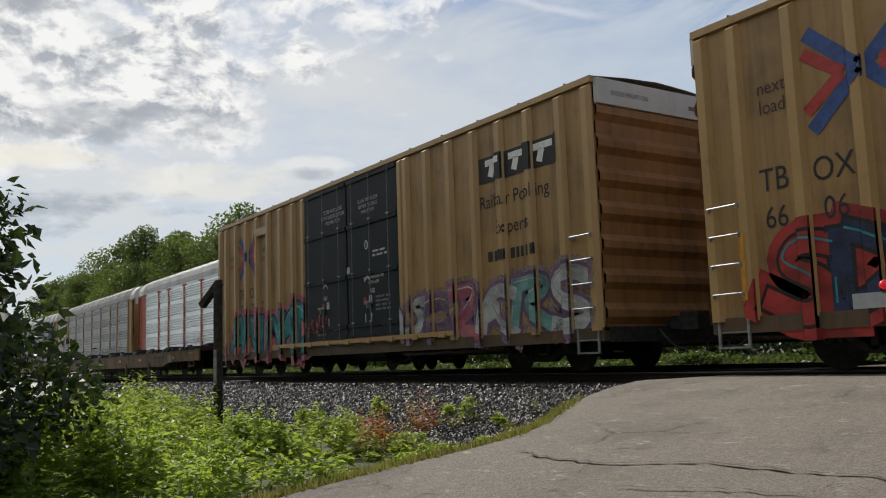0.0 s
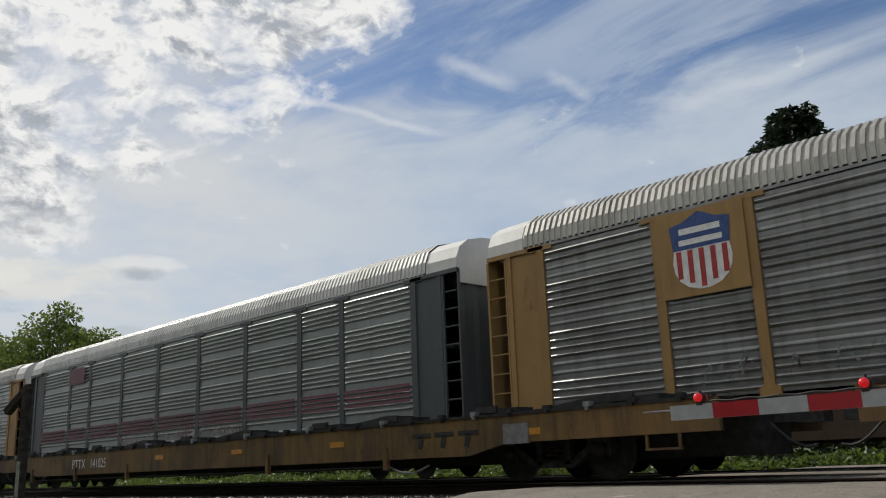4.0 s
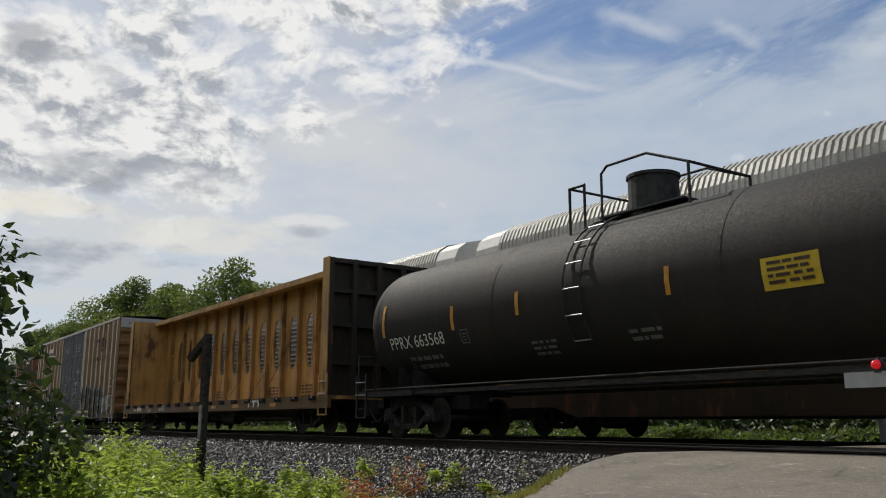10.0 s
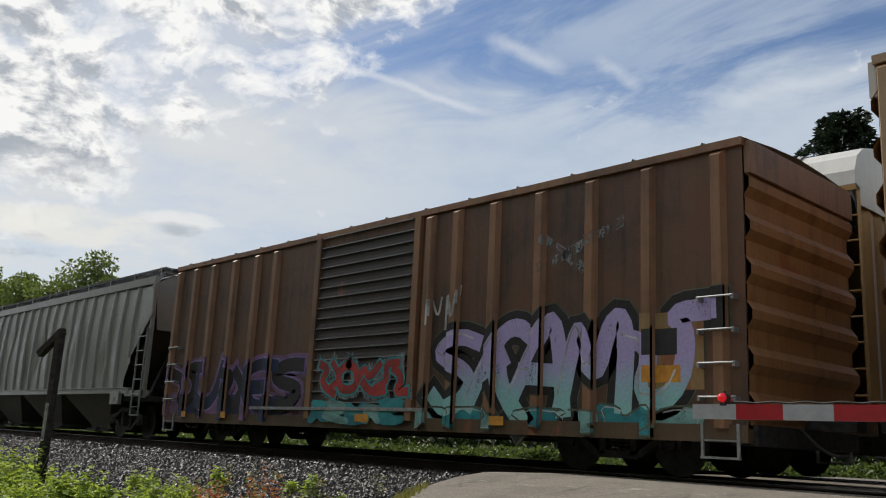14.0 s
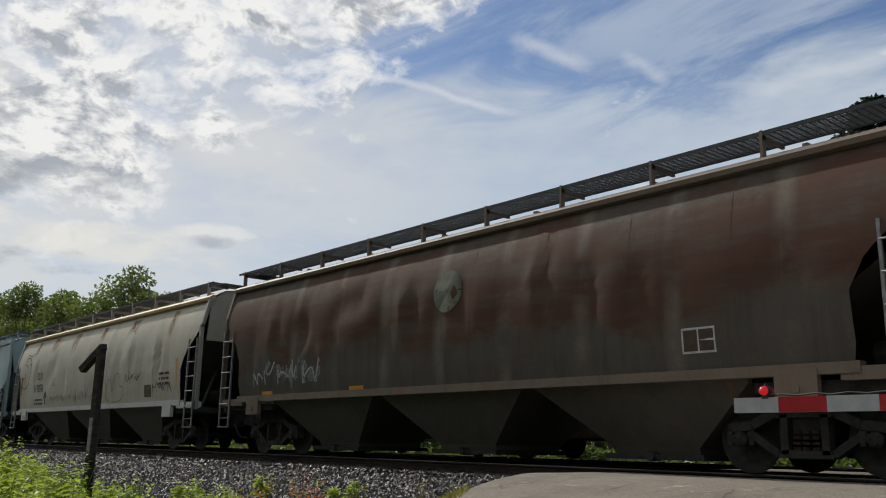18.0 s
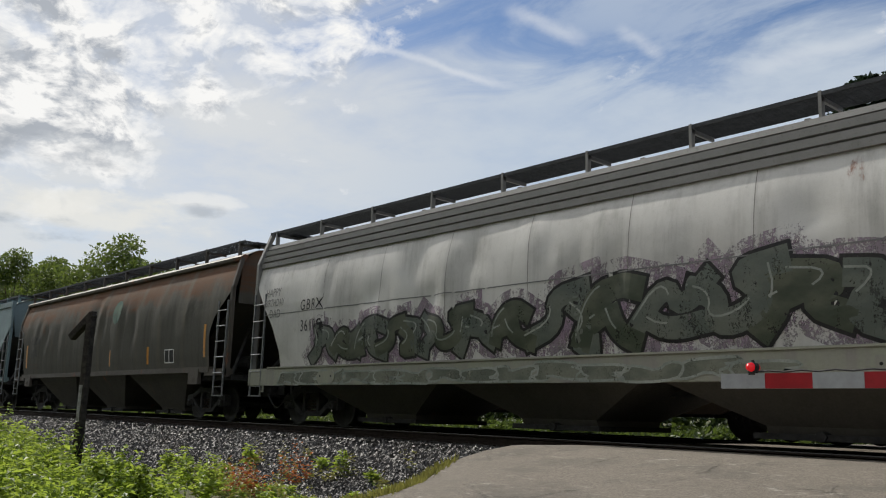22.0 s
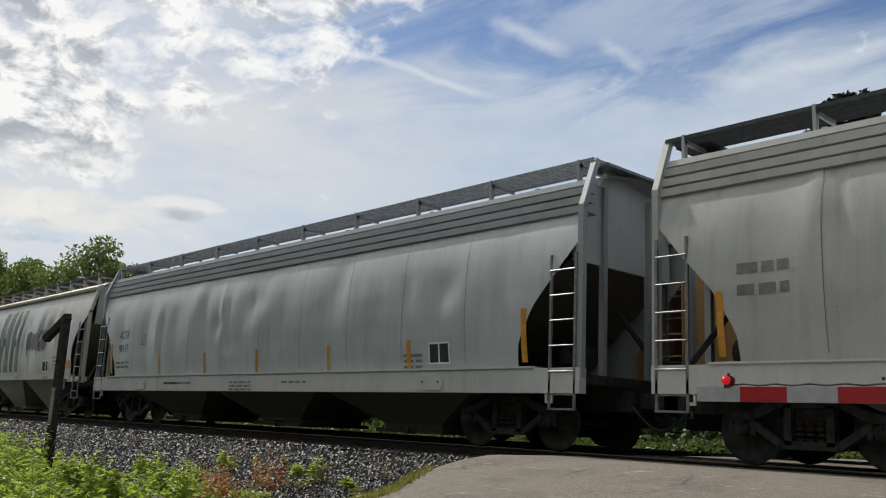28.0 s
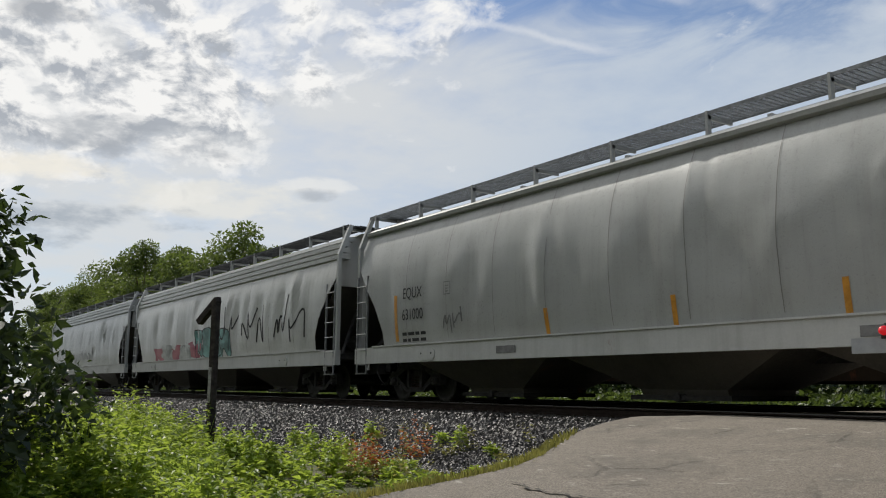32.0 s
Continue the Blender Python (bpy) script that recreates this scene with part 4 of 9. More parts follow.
def build_gate():
    gate = thing("crossing_gate", "lowered level crossing gate arm striped red and white", "gate", at=pose(0, 6.87, 0))
    tip, end, z = -4.17, 3.6, 0.685
    edges = [tip + 0.406 * i for i in range(18)]
    for i in range(17):
        part("stripe", kept("gate_stripe", lambda: Geo().box(0, 0.404, -0.022, 0.022, -0.062, 0.062)), "tape_white" if i % 2 == 0 else "tape_red", gate, "reflective white stripe" if i % 2 == 0 else "reflective red stripe", at=pose(edges[i], 0, z))
    part("arm_core", Geo().box(tip + 0.01, end, -0.018, 0.018, z - 0.05, z + 0.05), "aluminium", gate)
    for x in (tip + 0.29, tip + 1.66, tip + 3.4):
        c = (x, 0.0, z + 0.115)
        lamp = part("warning_lamp", Geo().lathe([(0.0, -0.035), (0.034, -0.035), (0.042, -0.02), (0.042, 0.035), (0.03, 0.05), (0.0, 0.05)], 20, c).box(x - 0.03, x + 0.03, -0.025, 0.025, z + 0.05, z + 0.085).tube((x, 0.0, z + 0.15), (x, 0.0, z + 0.175), 0.018, 10, 0.012), "black_gear", gate)
        part("lens", Geo().lathe([(0.0, -0.078), (0.02, -0.074), (0.034, -0.058), (0.039, -0.034)], 20, c), "lamp_red", lamp, "lit red lamp lens", smooth=True)
        part("lens", Geo().lathe([(0.039, 0.036), (0.034, 0.06), (0.02, 0.076), (0.0, 0.08)], 20, c), "lamp_red", lamp, "lit red lamp lens", smooth=True)
    wire = [(tip + 0.29 + 0.14 * k, -0.005, z + 0.072 + 0.012 * (k % 2)) for k in range(24)]
    part("lamp_cable", Geo().chain(wire, 0.008, 5), "black_gear", gate)
    part("mast", Geo().tube((end + 0.3, 0.25, -1.1), (end + 0.3, 0.25, 2.6), 0.06, 12), "aluminium", gate)
    part("mechanism_box", Geo().box(end + 0.05, end + 0.55, 0.02, 0.5, z - 0.35, z + 0.35), "aluminium", gate)
    part("counterweight", Geo().box(end + 0.6, end + 1.3, -0.05, 0.05, z - 0.12, z + 0.12), "black_gear", gate)


# ---------------------------------------------------------------- rolling stock: common parts
WHEEL_R = 0.457


def wheel_geo(side):
    s = side
    return Geo().lathe([(0.0, s * 0.86), (0.11, s * 0.86), (0.13, s * 0.815), (0.30, s * 0.79), (0.385, s * 0.815), (0.40, s * 0.82), (WHEEL_R - 0.004, s * 0.815)], 28)


def axle_geo():
    g = Geo().tube((0, -1.05, 0), (0, 1.05, 0), 0.075, 12)
    for s in (-1, 1):
        g.tube((0, s * 1.0, 0), (0, s * 1.13, 0), 0.10, 14)
        for k in range(3):
            a = k * 2.094
            g.tube((0.055 * math.cos(a), s * 1.13, 0.055 * math.sin(a)), (0.055 * math.cos(a), s * 1.15, 0.055 * math.sin(a)), 0.018, 6)
    return g


def side_frame_geo():
    g = Geo()
    top = [(-1.02, 0.60), (-0.72, 0.64), (-0.40, 0.79), (0.40, 0.79), (0.72, 0.64), (1.02, 0.60)]
    low = [(-0.78, 0.55), (-0.36, 0.27), (0.36, 0.27), (0.78, 0.55)]
    for a, b in zip(top, top[1:]):
        g.beam((a[0], 0, a[1]), (b[0], 0, b[1]), 0.16, 0.12)
    for a, b in zip(low, low[1:]):
        g.beam((a[0], 0, a[1]), (b[0], 0, b[1]), 0.16, 0.10)
    for x in (-0.27, 0.27):
        g.beam((x, 0, 0.27), (x, 0, 0.77), 0.16, 0.10, (1, 0, 0))
    for x in (-0.89, 0.89):
        g.box(x - 0.17, x + 0.17, -0.09, 0.09, 0.56, 0.66).box(x - 0.19, x - 0.12, -0.09, 0.09, 0.38, 0.58).box(x + 0.12, x + 0.19, -0.09, 0.09, 0.38, 0.58)
    return g


def springs_geo():
    g = Geo()
    for x in (-0.13, 0.0, 0.13):
        for k in range(4):
            g.tube((x, 0, 0.32 + 0.07 * k), (x, 0, 0.36 + 0.07 * k), 0.06, 8)
    return g


WHEELSETS = []


def truck(car, x):
    """A two-axle truck under a car."""
    t = part("truck", kept("bolster", lambda: Geo().box(-0.2, 0.2, -0.98, 0.98, 0.45, 0.72).tube((0, 0, 0.7), (0, 0, 0.80), 0.18, 14)), "iron", car, at=pose(x, 0, 0))
    for s in (-1, 1):
        part("side_frame", kept("side_frame", side_frame_geo), "iron", t, at=pose(0, s * 1.0, 0))
        part("spring_nest", kept("springs", springs_geo), "rail_side", t, at=pose(0, s * 1.0, 0))["kind"] = "stuff"
    for dx in (-0.89, 0.89):
        w = part("wheelset", kept("wheelset", lambda: axle_geo().add(*joined(wheel_geo(-1), wheel_geo(1))), True), "wheel_steel", t, at=pose(dx, 0, WHEEL_R))
        WHEELSETS.append((w, dx, car))
    return t


def joined(*geos):
    v, f = [], []
    for g in geos:
        n = len(v)
        v += g.v
        f += [tuple(n + i for i in q) for q in g.f]
    return v, f


def ladder(car, x, y, z0, z1, wide=0.46, rungs=5, material="aluminium", drop=True, bare=False):
    """Two rails and rungs on a car's side; y is the outer face."""
    s = -1 if y < 0 else 1
    if bare:
        for k in range(rungs):
            z = z0 + (z1 - z0) * (k + 0.35) / rungs
            part("grab_iron", kept(("grab_iron", wide, s), lambda: Geo().tube((0, s * 0.09, 0), (wide, s * 0.09, 0), 0.014, 6).box(-0.02, 0.02, -0.09, 0.09, -0.05, 0.02).box(wide - 0.02, wide + 0.02, -0.09, 0.09, -0.05, 0.02)), material, car, at=pose(x, y, z))
        part("sill_step", kept(("sill_step", wide), lambda: Geo().box(-0.02, 0.02, -0.015, 0.015, -0.42, 0).box(wide - 0.02, wide + 0.02, -0.015, 0.015, -0.42, 0).box(-0.02, wide + 0.02, -0.03, 0.03, -0.44, -0.41).box(0, wide, -0.012, 0.012, -0.22, -0.20)), material, car, at=pose(x, y, z0 - 0.18))
        return
    rail = part("ladder", kept(("ladder", round(z0, 2), round(z1, 2), wide), lambda: Geo().box(-0.022, 0.022, -0.02, 0.02, z0, z1).box(wide - 0.022, wide + 0.022, -0.02, 0.02, z0, z1)), material, car, at=pose(x, y, 0))
    for k in range(rungs):
        z = z0 + (z1 - z0) * (k + 0.35) / rungs
        part("rung", kept(("rung", wide), lambda: Geo().tube((0, s * 0.03, 0), (wide, s * 0.03, 0), 0.013, 6)), "galvanised", rail, at=pose(0, 0, z))
    if drop:
        part("sill_step", kept(("sill_step", wide), lambda: Geo().box(-0.02, 0.02, -0.015, 0.015, -0.42, 0).box(wide - 0.02, wide + 0.02, -0.015, 0.015, -0.42, 0).box(-0.02, wide + 0.02, -0.03, 0.03, -0.44, -0.41).box(0, wide, -0.012, 0.012, -0.22, -0.20)), material, car, at=pose(x, y, z0))


def couplers(car, half):
    for s in (-1, 1):
        g = Geo().box(min(s * (half - 0.5), s * (half + 0.45)), max(s * (half - 0.5), s * (half + 0.45)), -0.1, 0.1, 0.72, 0.95)
        g.box(min(s * (half + 0.35), s * (half + 0.72)), max(s * (half + 0.35), s * (half + 0.72)), -0.16, 0.14, 0.70, 1.0)
        part("coupler", g, "iron", car)
        hose = [(s * (half + 0.1 + 0.12 * k), -0.42, 0.72 - 0.34 * math.sin(k / 5 * math.pi * 0.6)) for k in range(6)]
        part("brake_hose", Geo().chain(hose, 0.022, 6), "black_gear", car)


def small_gear(car, half, z, seed):
    """Brake rods, reservoir and valve under the floor."""
    rng = random.Random(seed)
    x = rng.uniform(-2, 2)
    part("air_reservoir", Geo().tube((x, -0.75, z), (x + 1.1, -0.75, z), 0.2, 12), "black_gear", car)
    part("brake_rod", Geo().tube((-half * 0.6, -0.55, z + 0.1), (half * 0.6, -0.55, z + 0.06), 0.022, 6), "iron", car)
    part("brake_rod", Geo().tube((-half * 0.45, 0.4, z + 0.02), (half * 0.62, 0.4, z + 0.05), 0.022, 6), "iron", car)


# ---------------------------------------------------------------- lettering and paint on car sides
def flat_wall(x, z):
    return -1.6


def laid(points, wall, lift):
    return [(x, wall(x, z) - lift, z) for x, z in points]


def cut_at(poly, x, keep_right):
    out = []
    for a, b in zip(poly, poly[1:] + poly[:1]):
        ina, inb = (a[0] >= x) == keep_right, (b[0] >= x) == keep_right
        if ina:
            out.append(a)
        if ina != inb:
            k = (x - a[0]) / (b[0] - a[0])
            out.append((x, a[1] + (b[1] - a[1]) * k))
    return out


def settled(g, wall):
    """Cuts paint where a wall steps, so that each piece lies on post or sheet."""
    if not hasattr(wall, "cuts"):
        return g
    done = Geo()
    stops = [-99.0] + wall.cuts + [99.0]
    for face in g.f:
        pts = [g.v[i] for i in face]
        lift = max(wall(p[0], p[2]) - p[1] for p in pts)
        flat = [(p[0], p[2]) for p in pts]
        lo, hi = min(p[0] for p in flat), max(p[0] for p in flat)
        for a, b in zip(stops, stops[1:]):
            if b <= lo or a >= hi:
                continue
            poly = cut_at(cut_at(flat, a, True), b, False) if lo < a or hi > b else flat
            if len(poly) > 2:
                y = wall((max(a, lo) + min(b, hi)) / 2, 0) - lift
                done.add([(x, y, z) for x, z in poly], [tuple(range(len(poly)))])
            if lo < b < hi:
                ends = sorted(p[1] for p in poly if abs(p[0] - b) < 1e-6)
                deep = abs(wall(b - 0.01, 0) - wall(b + 0.01, 0))
                if len(ends) > 1 and deep > 0.02:
                    out = 0.004 if wall(b - 0.01, 0) < wall(b + 0.01, 0) else -0.004
                    done.add([(b + out, -1.702 - lift, ends[0]), (b + out, -1.606, ends[0]), (b + out, -1.606, ends[-1]), (b + out, -1.702 - lift, ends[-1])], [(0, 1, 2, 3)])
    return done


def letters(car, words, x, z, cap, ink="ink_black", wall=flat_wall, narrow=0.86, lift=0.007, space=1.0, name="lettering"):
    """Lettering in the built-in font, centred on x, z; cap: the height of a capital."""
    key = ("letters", words, cap, narrow, space)
    if key not in STORE:
        cu = bpy.data.curves.new("lettering", "FONT")
        cu.body, cu.size, cu.align_x, cu.align_y, cu.space_character, cu.resolution_u = words, cap / 0.72, "CENTER", "CENTER", space, 3
        ob = bpy.data.objects.new("lettering", cu)
        me = bpy.data.meshes.new_from_object(ob)
        bpy.data.objects.remove(ob)
        STORE[key] = [(v.co.x * narrow, v.co.y) for v in me.vertices], [tuple(p.vertices) for p in me.polygons]
    pts, faces = STORE[key]
    if hasattr(wall, "seams"):
        lift += 0.009
    g = Geo()
    if hasattr(wall, "seams"):
        for face in faces:
            flat = [(x + pts[i][0], z + pts[i][1]) for i in face]
            lo, hi = min(p[0] for p in flat), max(p[0] for p in flat)
            for k in range(math.floor(lo / 0.07), math.ceil(hi / 0.07)):
                poly = cut_at(cut_at(flat, k * 0.07, True), (k + 1) * 0.07, False)
                if len(poly) > 2:
                    g.add([(a, wall(a, b) - lift, b) for a, b in poly], [tuple(range(len(poly)))])
    else:
        g.add([(x + a, wall(x + a, z + b) - lift, z + b) for a, b in pts], faces)
    return part(name, settled(g, wall), ink, car)


def bars(car, x, z, wide, rows, pitch, ink="ink_grey", wall=flat_wall, seed=0, name="small_print"):
    """Print too small to read, as short bars."""
    rng = random.Random(seed + round(x * 10))
    g = Geo()
    for r in range(rows):
        a = x - wide / 2
        while a < x + wide / 2 - 0.05:
            b = min(x + wide / 2, a + rng.uniform(0.08, 0.3))
            zz = z - r * pitch
            g.add([(a, wall(a, zz) - 0.007, zz), (b, wall(b, zz) - 0.007, zz), (b, wall(b, zz + pitch * 0.5) - 0.007, zz + pitch * 0.5), (a, wall(a, zz + pitch * 0.5) - 0.007, zz + pitch * 0.5)], [(0, 1, 2, 3)])
            a = b + rng.uniform(0.03, 0.08)
    return part(name, settled(g, wall), ink, car)


def plate(car, x0, x1, z0, z1, ink, wall=flat_wall, name="reflector", lift=0.008, label=""):
    n = max(1, round((x1 - x0) / 0.12))
    m = max(1, round((z1 - z0) / 0.2))
    rows = [laid([(x0 + (x1 - x0) * i / n, z0 + (z1 - z0) * j / m) for i in range(n + 1)], wall, lift) for j in range(m + 1)]
    return part(name, settled(Geo().loft(rows), wall), ink, car, label)


def ribbon(g, line, wide, wall, lift=0.010):
    """A painted stroke along points of (x, z)."""
    fine = []
    for (xa, za), (xb, zb) in zip(line, line[1:]):
        n = max(1, int(math.hypot(xb - xa, zb - za) / 0.09))
        fine += [(xa + (xb - xa) * k / n, za + (zb - za) * k / n) for k in range(n)]
    fine.append(line[-1])
    rows = []
    for i, (x, z) in enumerate(fine):
        a, b = fine[max(0, i - 1)], fine[min(len(fine) - 1, i + 1)]
        dx, dz = b[0] - a[0], b[1] - a[1]
        d = math.hypot(dx, dz) or 1.0
        ox, oz = -dz / d * wide / 2, dx / d * wide / 2
        rows.append(laid([(x - ox, z - oz), (x + ox, z + oz)], wall, lift))
    g.loft(rows)


def rounded(points, times=2):
    """A closed outline with its corners cut again and again."""
    for _ in range(times):
        nxt = []
        for i, (x, z) in enumerate(points):
            a, b = points[i - 1], points[(i + 1) % len(points)]
            nxt += [(x * 0.75 + a[0] * 0.25, z * 0.75 + a[1] * 0.25), (x * 0.75 + b[0] * 0.25, z * 0.75 + b[1] * 0.25)]
        points = nxt
    return points


def filled(g, outline, wall, lift):
    """A patch inside an outline, in rings so that it follows the wall."""
    cx, cz = sum(p[0] for p in outline) / len(outline), sum(p[1] for p in outline) / len(outline)
    rows = [laid([(cx + (x - cx) * k, cz + (z - cz) * k) for x, z in outline], wall, lift) for k in (0.02, 0.3, 0.55, 0.8, 1.0)]
    g.loft(rows, True)


def tag(car, x0, x1, z0, z1, n, fills, edge, seed, wall=flat_wall, glint="spray_white", halo=None, slant=0.25, edge_w=0.042):
    """A sprayed piece: a row of swollen shapes with outlines and glints; no readable letters."""
    rng = random.Random(seed)
    fills = (fills,) if isinstance(fills, str) else fills
    layers = {f: Geo() for f in fills}
    rim, light, back = Geo(), Geo(), Geo()
    pitch = (x1 - x0) / n
    for i in range(n):
        cx, w, h = x0 + pitch * (i + 0.5), pitch * rng.uniform(1.12, 1.38), z1 - z0
        lo, hi = z0 + h * rng.uniform(0, 0.08), z1 - h * rng.uniform(0, 0.22)
        sl = slant * rng.uniform(-0.5, 1.2)
        kind = i % 3
        mid = (lo + hi) / 2
        left, right = cx - w / 2, cx + w / 2
        if kind == 0:
            out = [(left, lo), (left + w * 0.35, lo), (cx - w * 0.05, mid - h * 0.1), (right - w * 0.25, lo), (right, lo + h * 0.1), (right - w * 0.1, mid), (right, hi), (cx, hi + h * 0.05), (left + w * 0.05, hi), (left + w * 0.15, mid)]
        elif kind == 1:
            out = [(left, lo + h * 0.05), (right, lo), (right, lo + h * 0.25), (cx + w * 0.1, lo + h * 0.3), (right, mid), (right - w * 0.05, hi), (left, hi), (left + w * 0.1, mid + h * 0.15), (left - w * 0.05, mid - h * 0.1)]
        else:
            out = [(left, lo), (cx, lo - h * 0.03), (right, lo), (right - w * 0.15, mid), (right, hi), (right - w * 0.35, hi), (cx, mid + h * 0.12), (left + w * 0.3, hi), (left, hi), (left + w * 0.15, mid)]
        out = [(x + (z - lo) * sl + rng.uniform(-0.13, 0.13) * w, z + rng.uniform(-0.09, 0.09) * h) for x, z in out]
        out = rounded(out, 1)
        filled(layers[fills[i % len(fills)]], out, wall, 0.0075 + 0.0012 * (i % 2))
        ribbon(rim, out + out[:1], edge_w, wall, 0.011 + 0.0008 * (i % 2))
        if glint:
            k = rng.randrange(len(out))
            arc = [(cx + (x - cx) * 0.78, mid + (z - mid) * 0.8) for x, z in (out + out)[k:k + 9]]
            ribbon(light, arc, edge_w * 0.55, wall, 0.013)
        if halo:
            big = [(cx + (x - cx) * 1.22, mid + (z - mid) * 1.16) for x, z in out]
            filled(back, big, wall, 0.005 + 0.0006 * (i % 3))
    for f, g in layers.items():
        part("spray_paint", settled(g, wall), f, car, "sprayed paint shapes")
    if halo:
        part("spray_paint", settled(back, wall), halo, car, "soft sprayed backing colour")
    if edge:
        part("spray_outline", settled(rim, wall), edge, car)
    if glint:
        part("spray_glint", settled(light, wall), glint, car)


def scrawl(car, strokes, ink, wide, wall=flat_wall):
    for line in strokes:
        g = Geo()
        ribbon(g, line, wide, wall)
        part("sprayed_line", settled(g, wall), ink, car, "thin sprayed line")


GLYPHS = {
    "A": [[(0.0, 0.0), (0.42, 1.0), (0.62, 0.98), (0.98, 0.0)], [(0.24, 0.36), (0.74, 0.36)]],
    "K": [[(0.12, 1.0), (0.1, 0.5), (0.14, 0.0)], [(0.92, 0.96), (0.24, 0.5), (0.6, 0.28), (0.98, 0.0)]],
    "I": [[(0.5, 1.0), (0.46, 0.5), (0.52, 0.0)]],
    "N": [[(0.06, 0.0), (0.12, 0.96), (0.32, 0.9), (0.72, 0.1), (0.88, 0.06), (0.92, 1.0)]],
    "E": [[(0.95, 0.92), (0.4, 0.98), (0.08, 0.74), (0.12, 0.28), (0.42, 0.03), (0.96, 0.1)], [(0.2, 0.52), (0.78, 0.54)]],
    "D": [[(0.1, 0.0), (0.12, 0.98)], [(0.1, 0.96), (0.66, 0.9), (0.94, 0.5), (0.7, 0.1), (0.12, 0.03)]],
    "O": [[(0.5, 0.98), (0.1, 0.76), (0.08, 0.26), (0.5, 0.02), (0.9, 0.26), (0.92, 0.74), (0.5, 0.98)]],
    "Z": [[(0.06, 0.94), (0.9, 0.94), (0.12, 0.08), (0.96, 0.06)]],
    "P": [[(0.14, 0.0), (0.1, 0.98)], [(0.1, 0.95), (0.72, 0.97), (0.9, 0.7), (0.62, 0.45), (0.16, 0.44)]],
    "V": [[(0.04, 1.0), (0.36, 0.1), (0.56, 0.08), (0.96, 1.0)]],
    "T": [[(0.02, 0.92), (0.98, 0.96)], [(0.5, 0.92), (0.46, 0.4), (0.52, 0.0)]],
    "S": [[(0.92, 0.86), (0.5, 1.0), (0.12, 0.78), (0.3, 0.54), (0.76, 0.46), (0.9, 0.2), (0.5, 0.0), (0.06, 0.16)]],
    "H": [[(0.12, 1.0), (0.08, 0.0)], [(0.88, 1.0), (0.92, 0.0)], [(0.1, 0.46), (0.9, 0.52)]],
    "M": [[(0.04, 0.0), (0.14, 0.92), (0.3, 0.9), (0.5, 0.3), (0.74, 0.94), (0.88, 0.9), (0.98, 0.0)]],
    "Y": [[(0.06, 1.0), (0.44, 0.5), (0.94, 1.0)], [(0.46, 0.52), (0.4, 0.0)]],
    "U": [[(0.1, 1.0), (0.08, 0.3), (0.46, 0.02), (0.88, 0.28), (0.92, 1.0)]],
    "C": [[(0.92, 0.82), (0.5, 0.98), (0.1, 0.7), (0.1, 0.28), (0.5, 0.02), (0.94, 0.2)]],
    "R": [[(0.14, 0.0), (0.1, 0.98)], [(0.1, 0.95), (0.7, 0.97), (0.88, 0.72), (0.3, 0.5), (0.96, 0.0)]],
    "1": [[(0.0, 0.2), (0.3, 0.95), (0.55, 0.45), (0.95, 0.9)], [(0.3, 0.3), (0.6, 0.0), (1.1, 0.15)]],
    "2": [[(0.05, 0.9), (0.5, 0.75), (0.15, 0.3), (0.75, 0.05)], [(0.6, 1.0), (0.95, 0.55), (0.7, 0.3)]],
    "3": [[(0.1, 0.05), (0.15, 0.7), (0.6, 1.0), (1.0, 0.8)], [(0.5, 0.6), (0.6, 0.2), (1.05, 0.0)], [(0.2, 0.4), (0.6, 0.55)]],
    "4": [[(-0.1, 0.8), (0.35, 0.6), (0.3, 0.1), (0.8, 0.2), (0.85, 0.7), (0.5, 0.95), (1.1, 1.0)]],
    "5": [[(0.0, 0.1), (0.5, 0.35), (0.2, 0.85), (0.7, 0.98)], [(0.65, 0.7), (1.0, 0.4), (0.75, 0.0), (1.1, 0.05)]],
    "6": [[(0.1, 1.0), (0.25, 0.4), (0.0, 0.0)], [(0.4, 0.9), (0.85, 0.75), (0.6, 0.4), (1.0, 0.1)], [(0.2, 0.5), (0.55, 0.6)]],
    "B": [[(0.12, 0.0), (0.1, 0.98)], [(0.1, 0.95), (0.66, 0.94), (0.72, 0.64), (0.2, 0.52), (0.8, 0.42), (0.84, 0.1), (0.14, 0.03)]],
}


def eased(line):
    """An open line with its corners cut."""
    return [line[0]] + [(a[0] + (b[0] - a[0]) * f, a[1] + (b[1] - a[1]) * f) for a, b in zip(line, line[1:]) for f in (0.28, 0.72)] + [line[-1]]


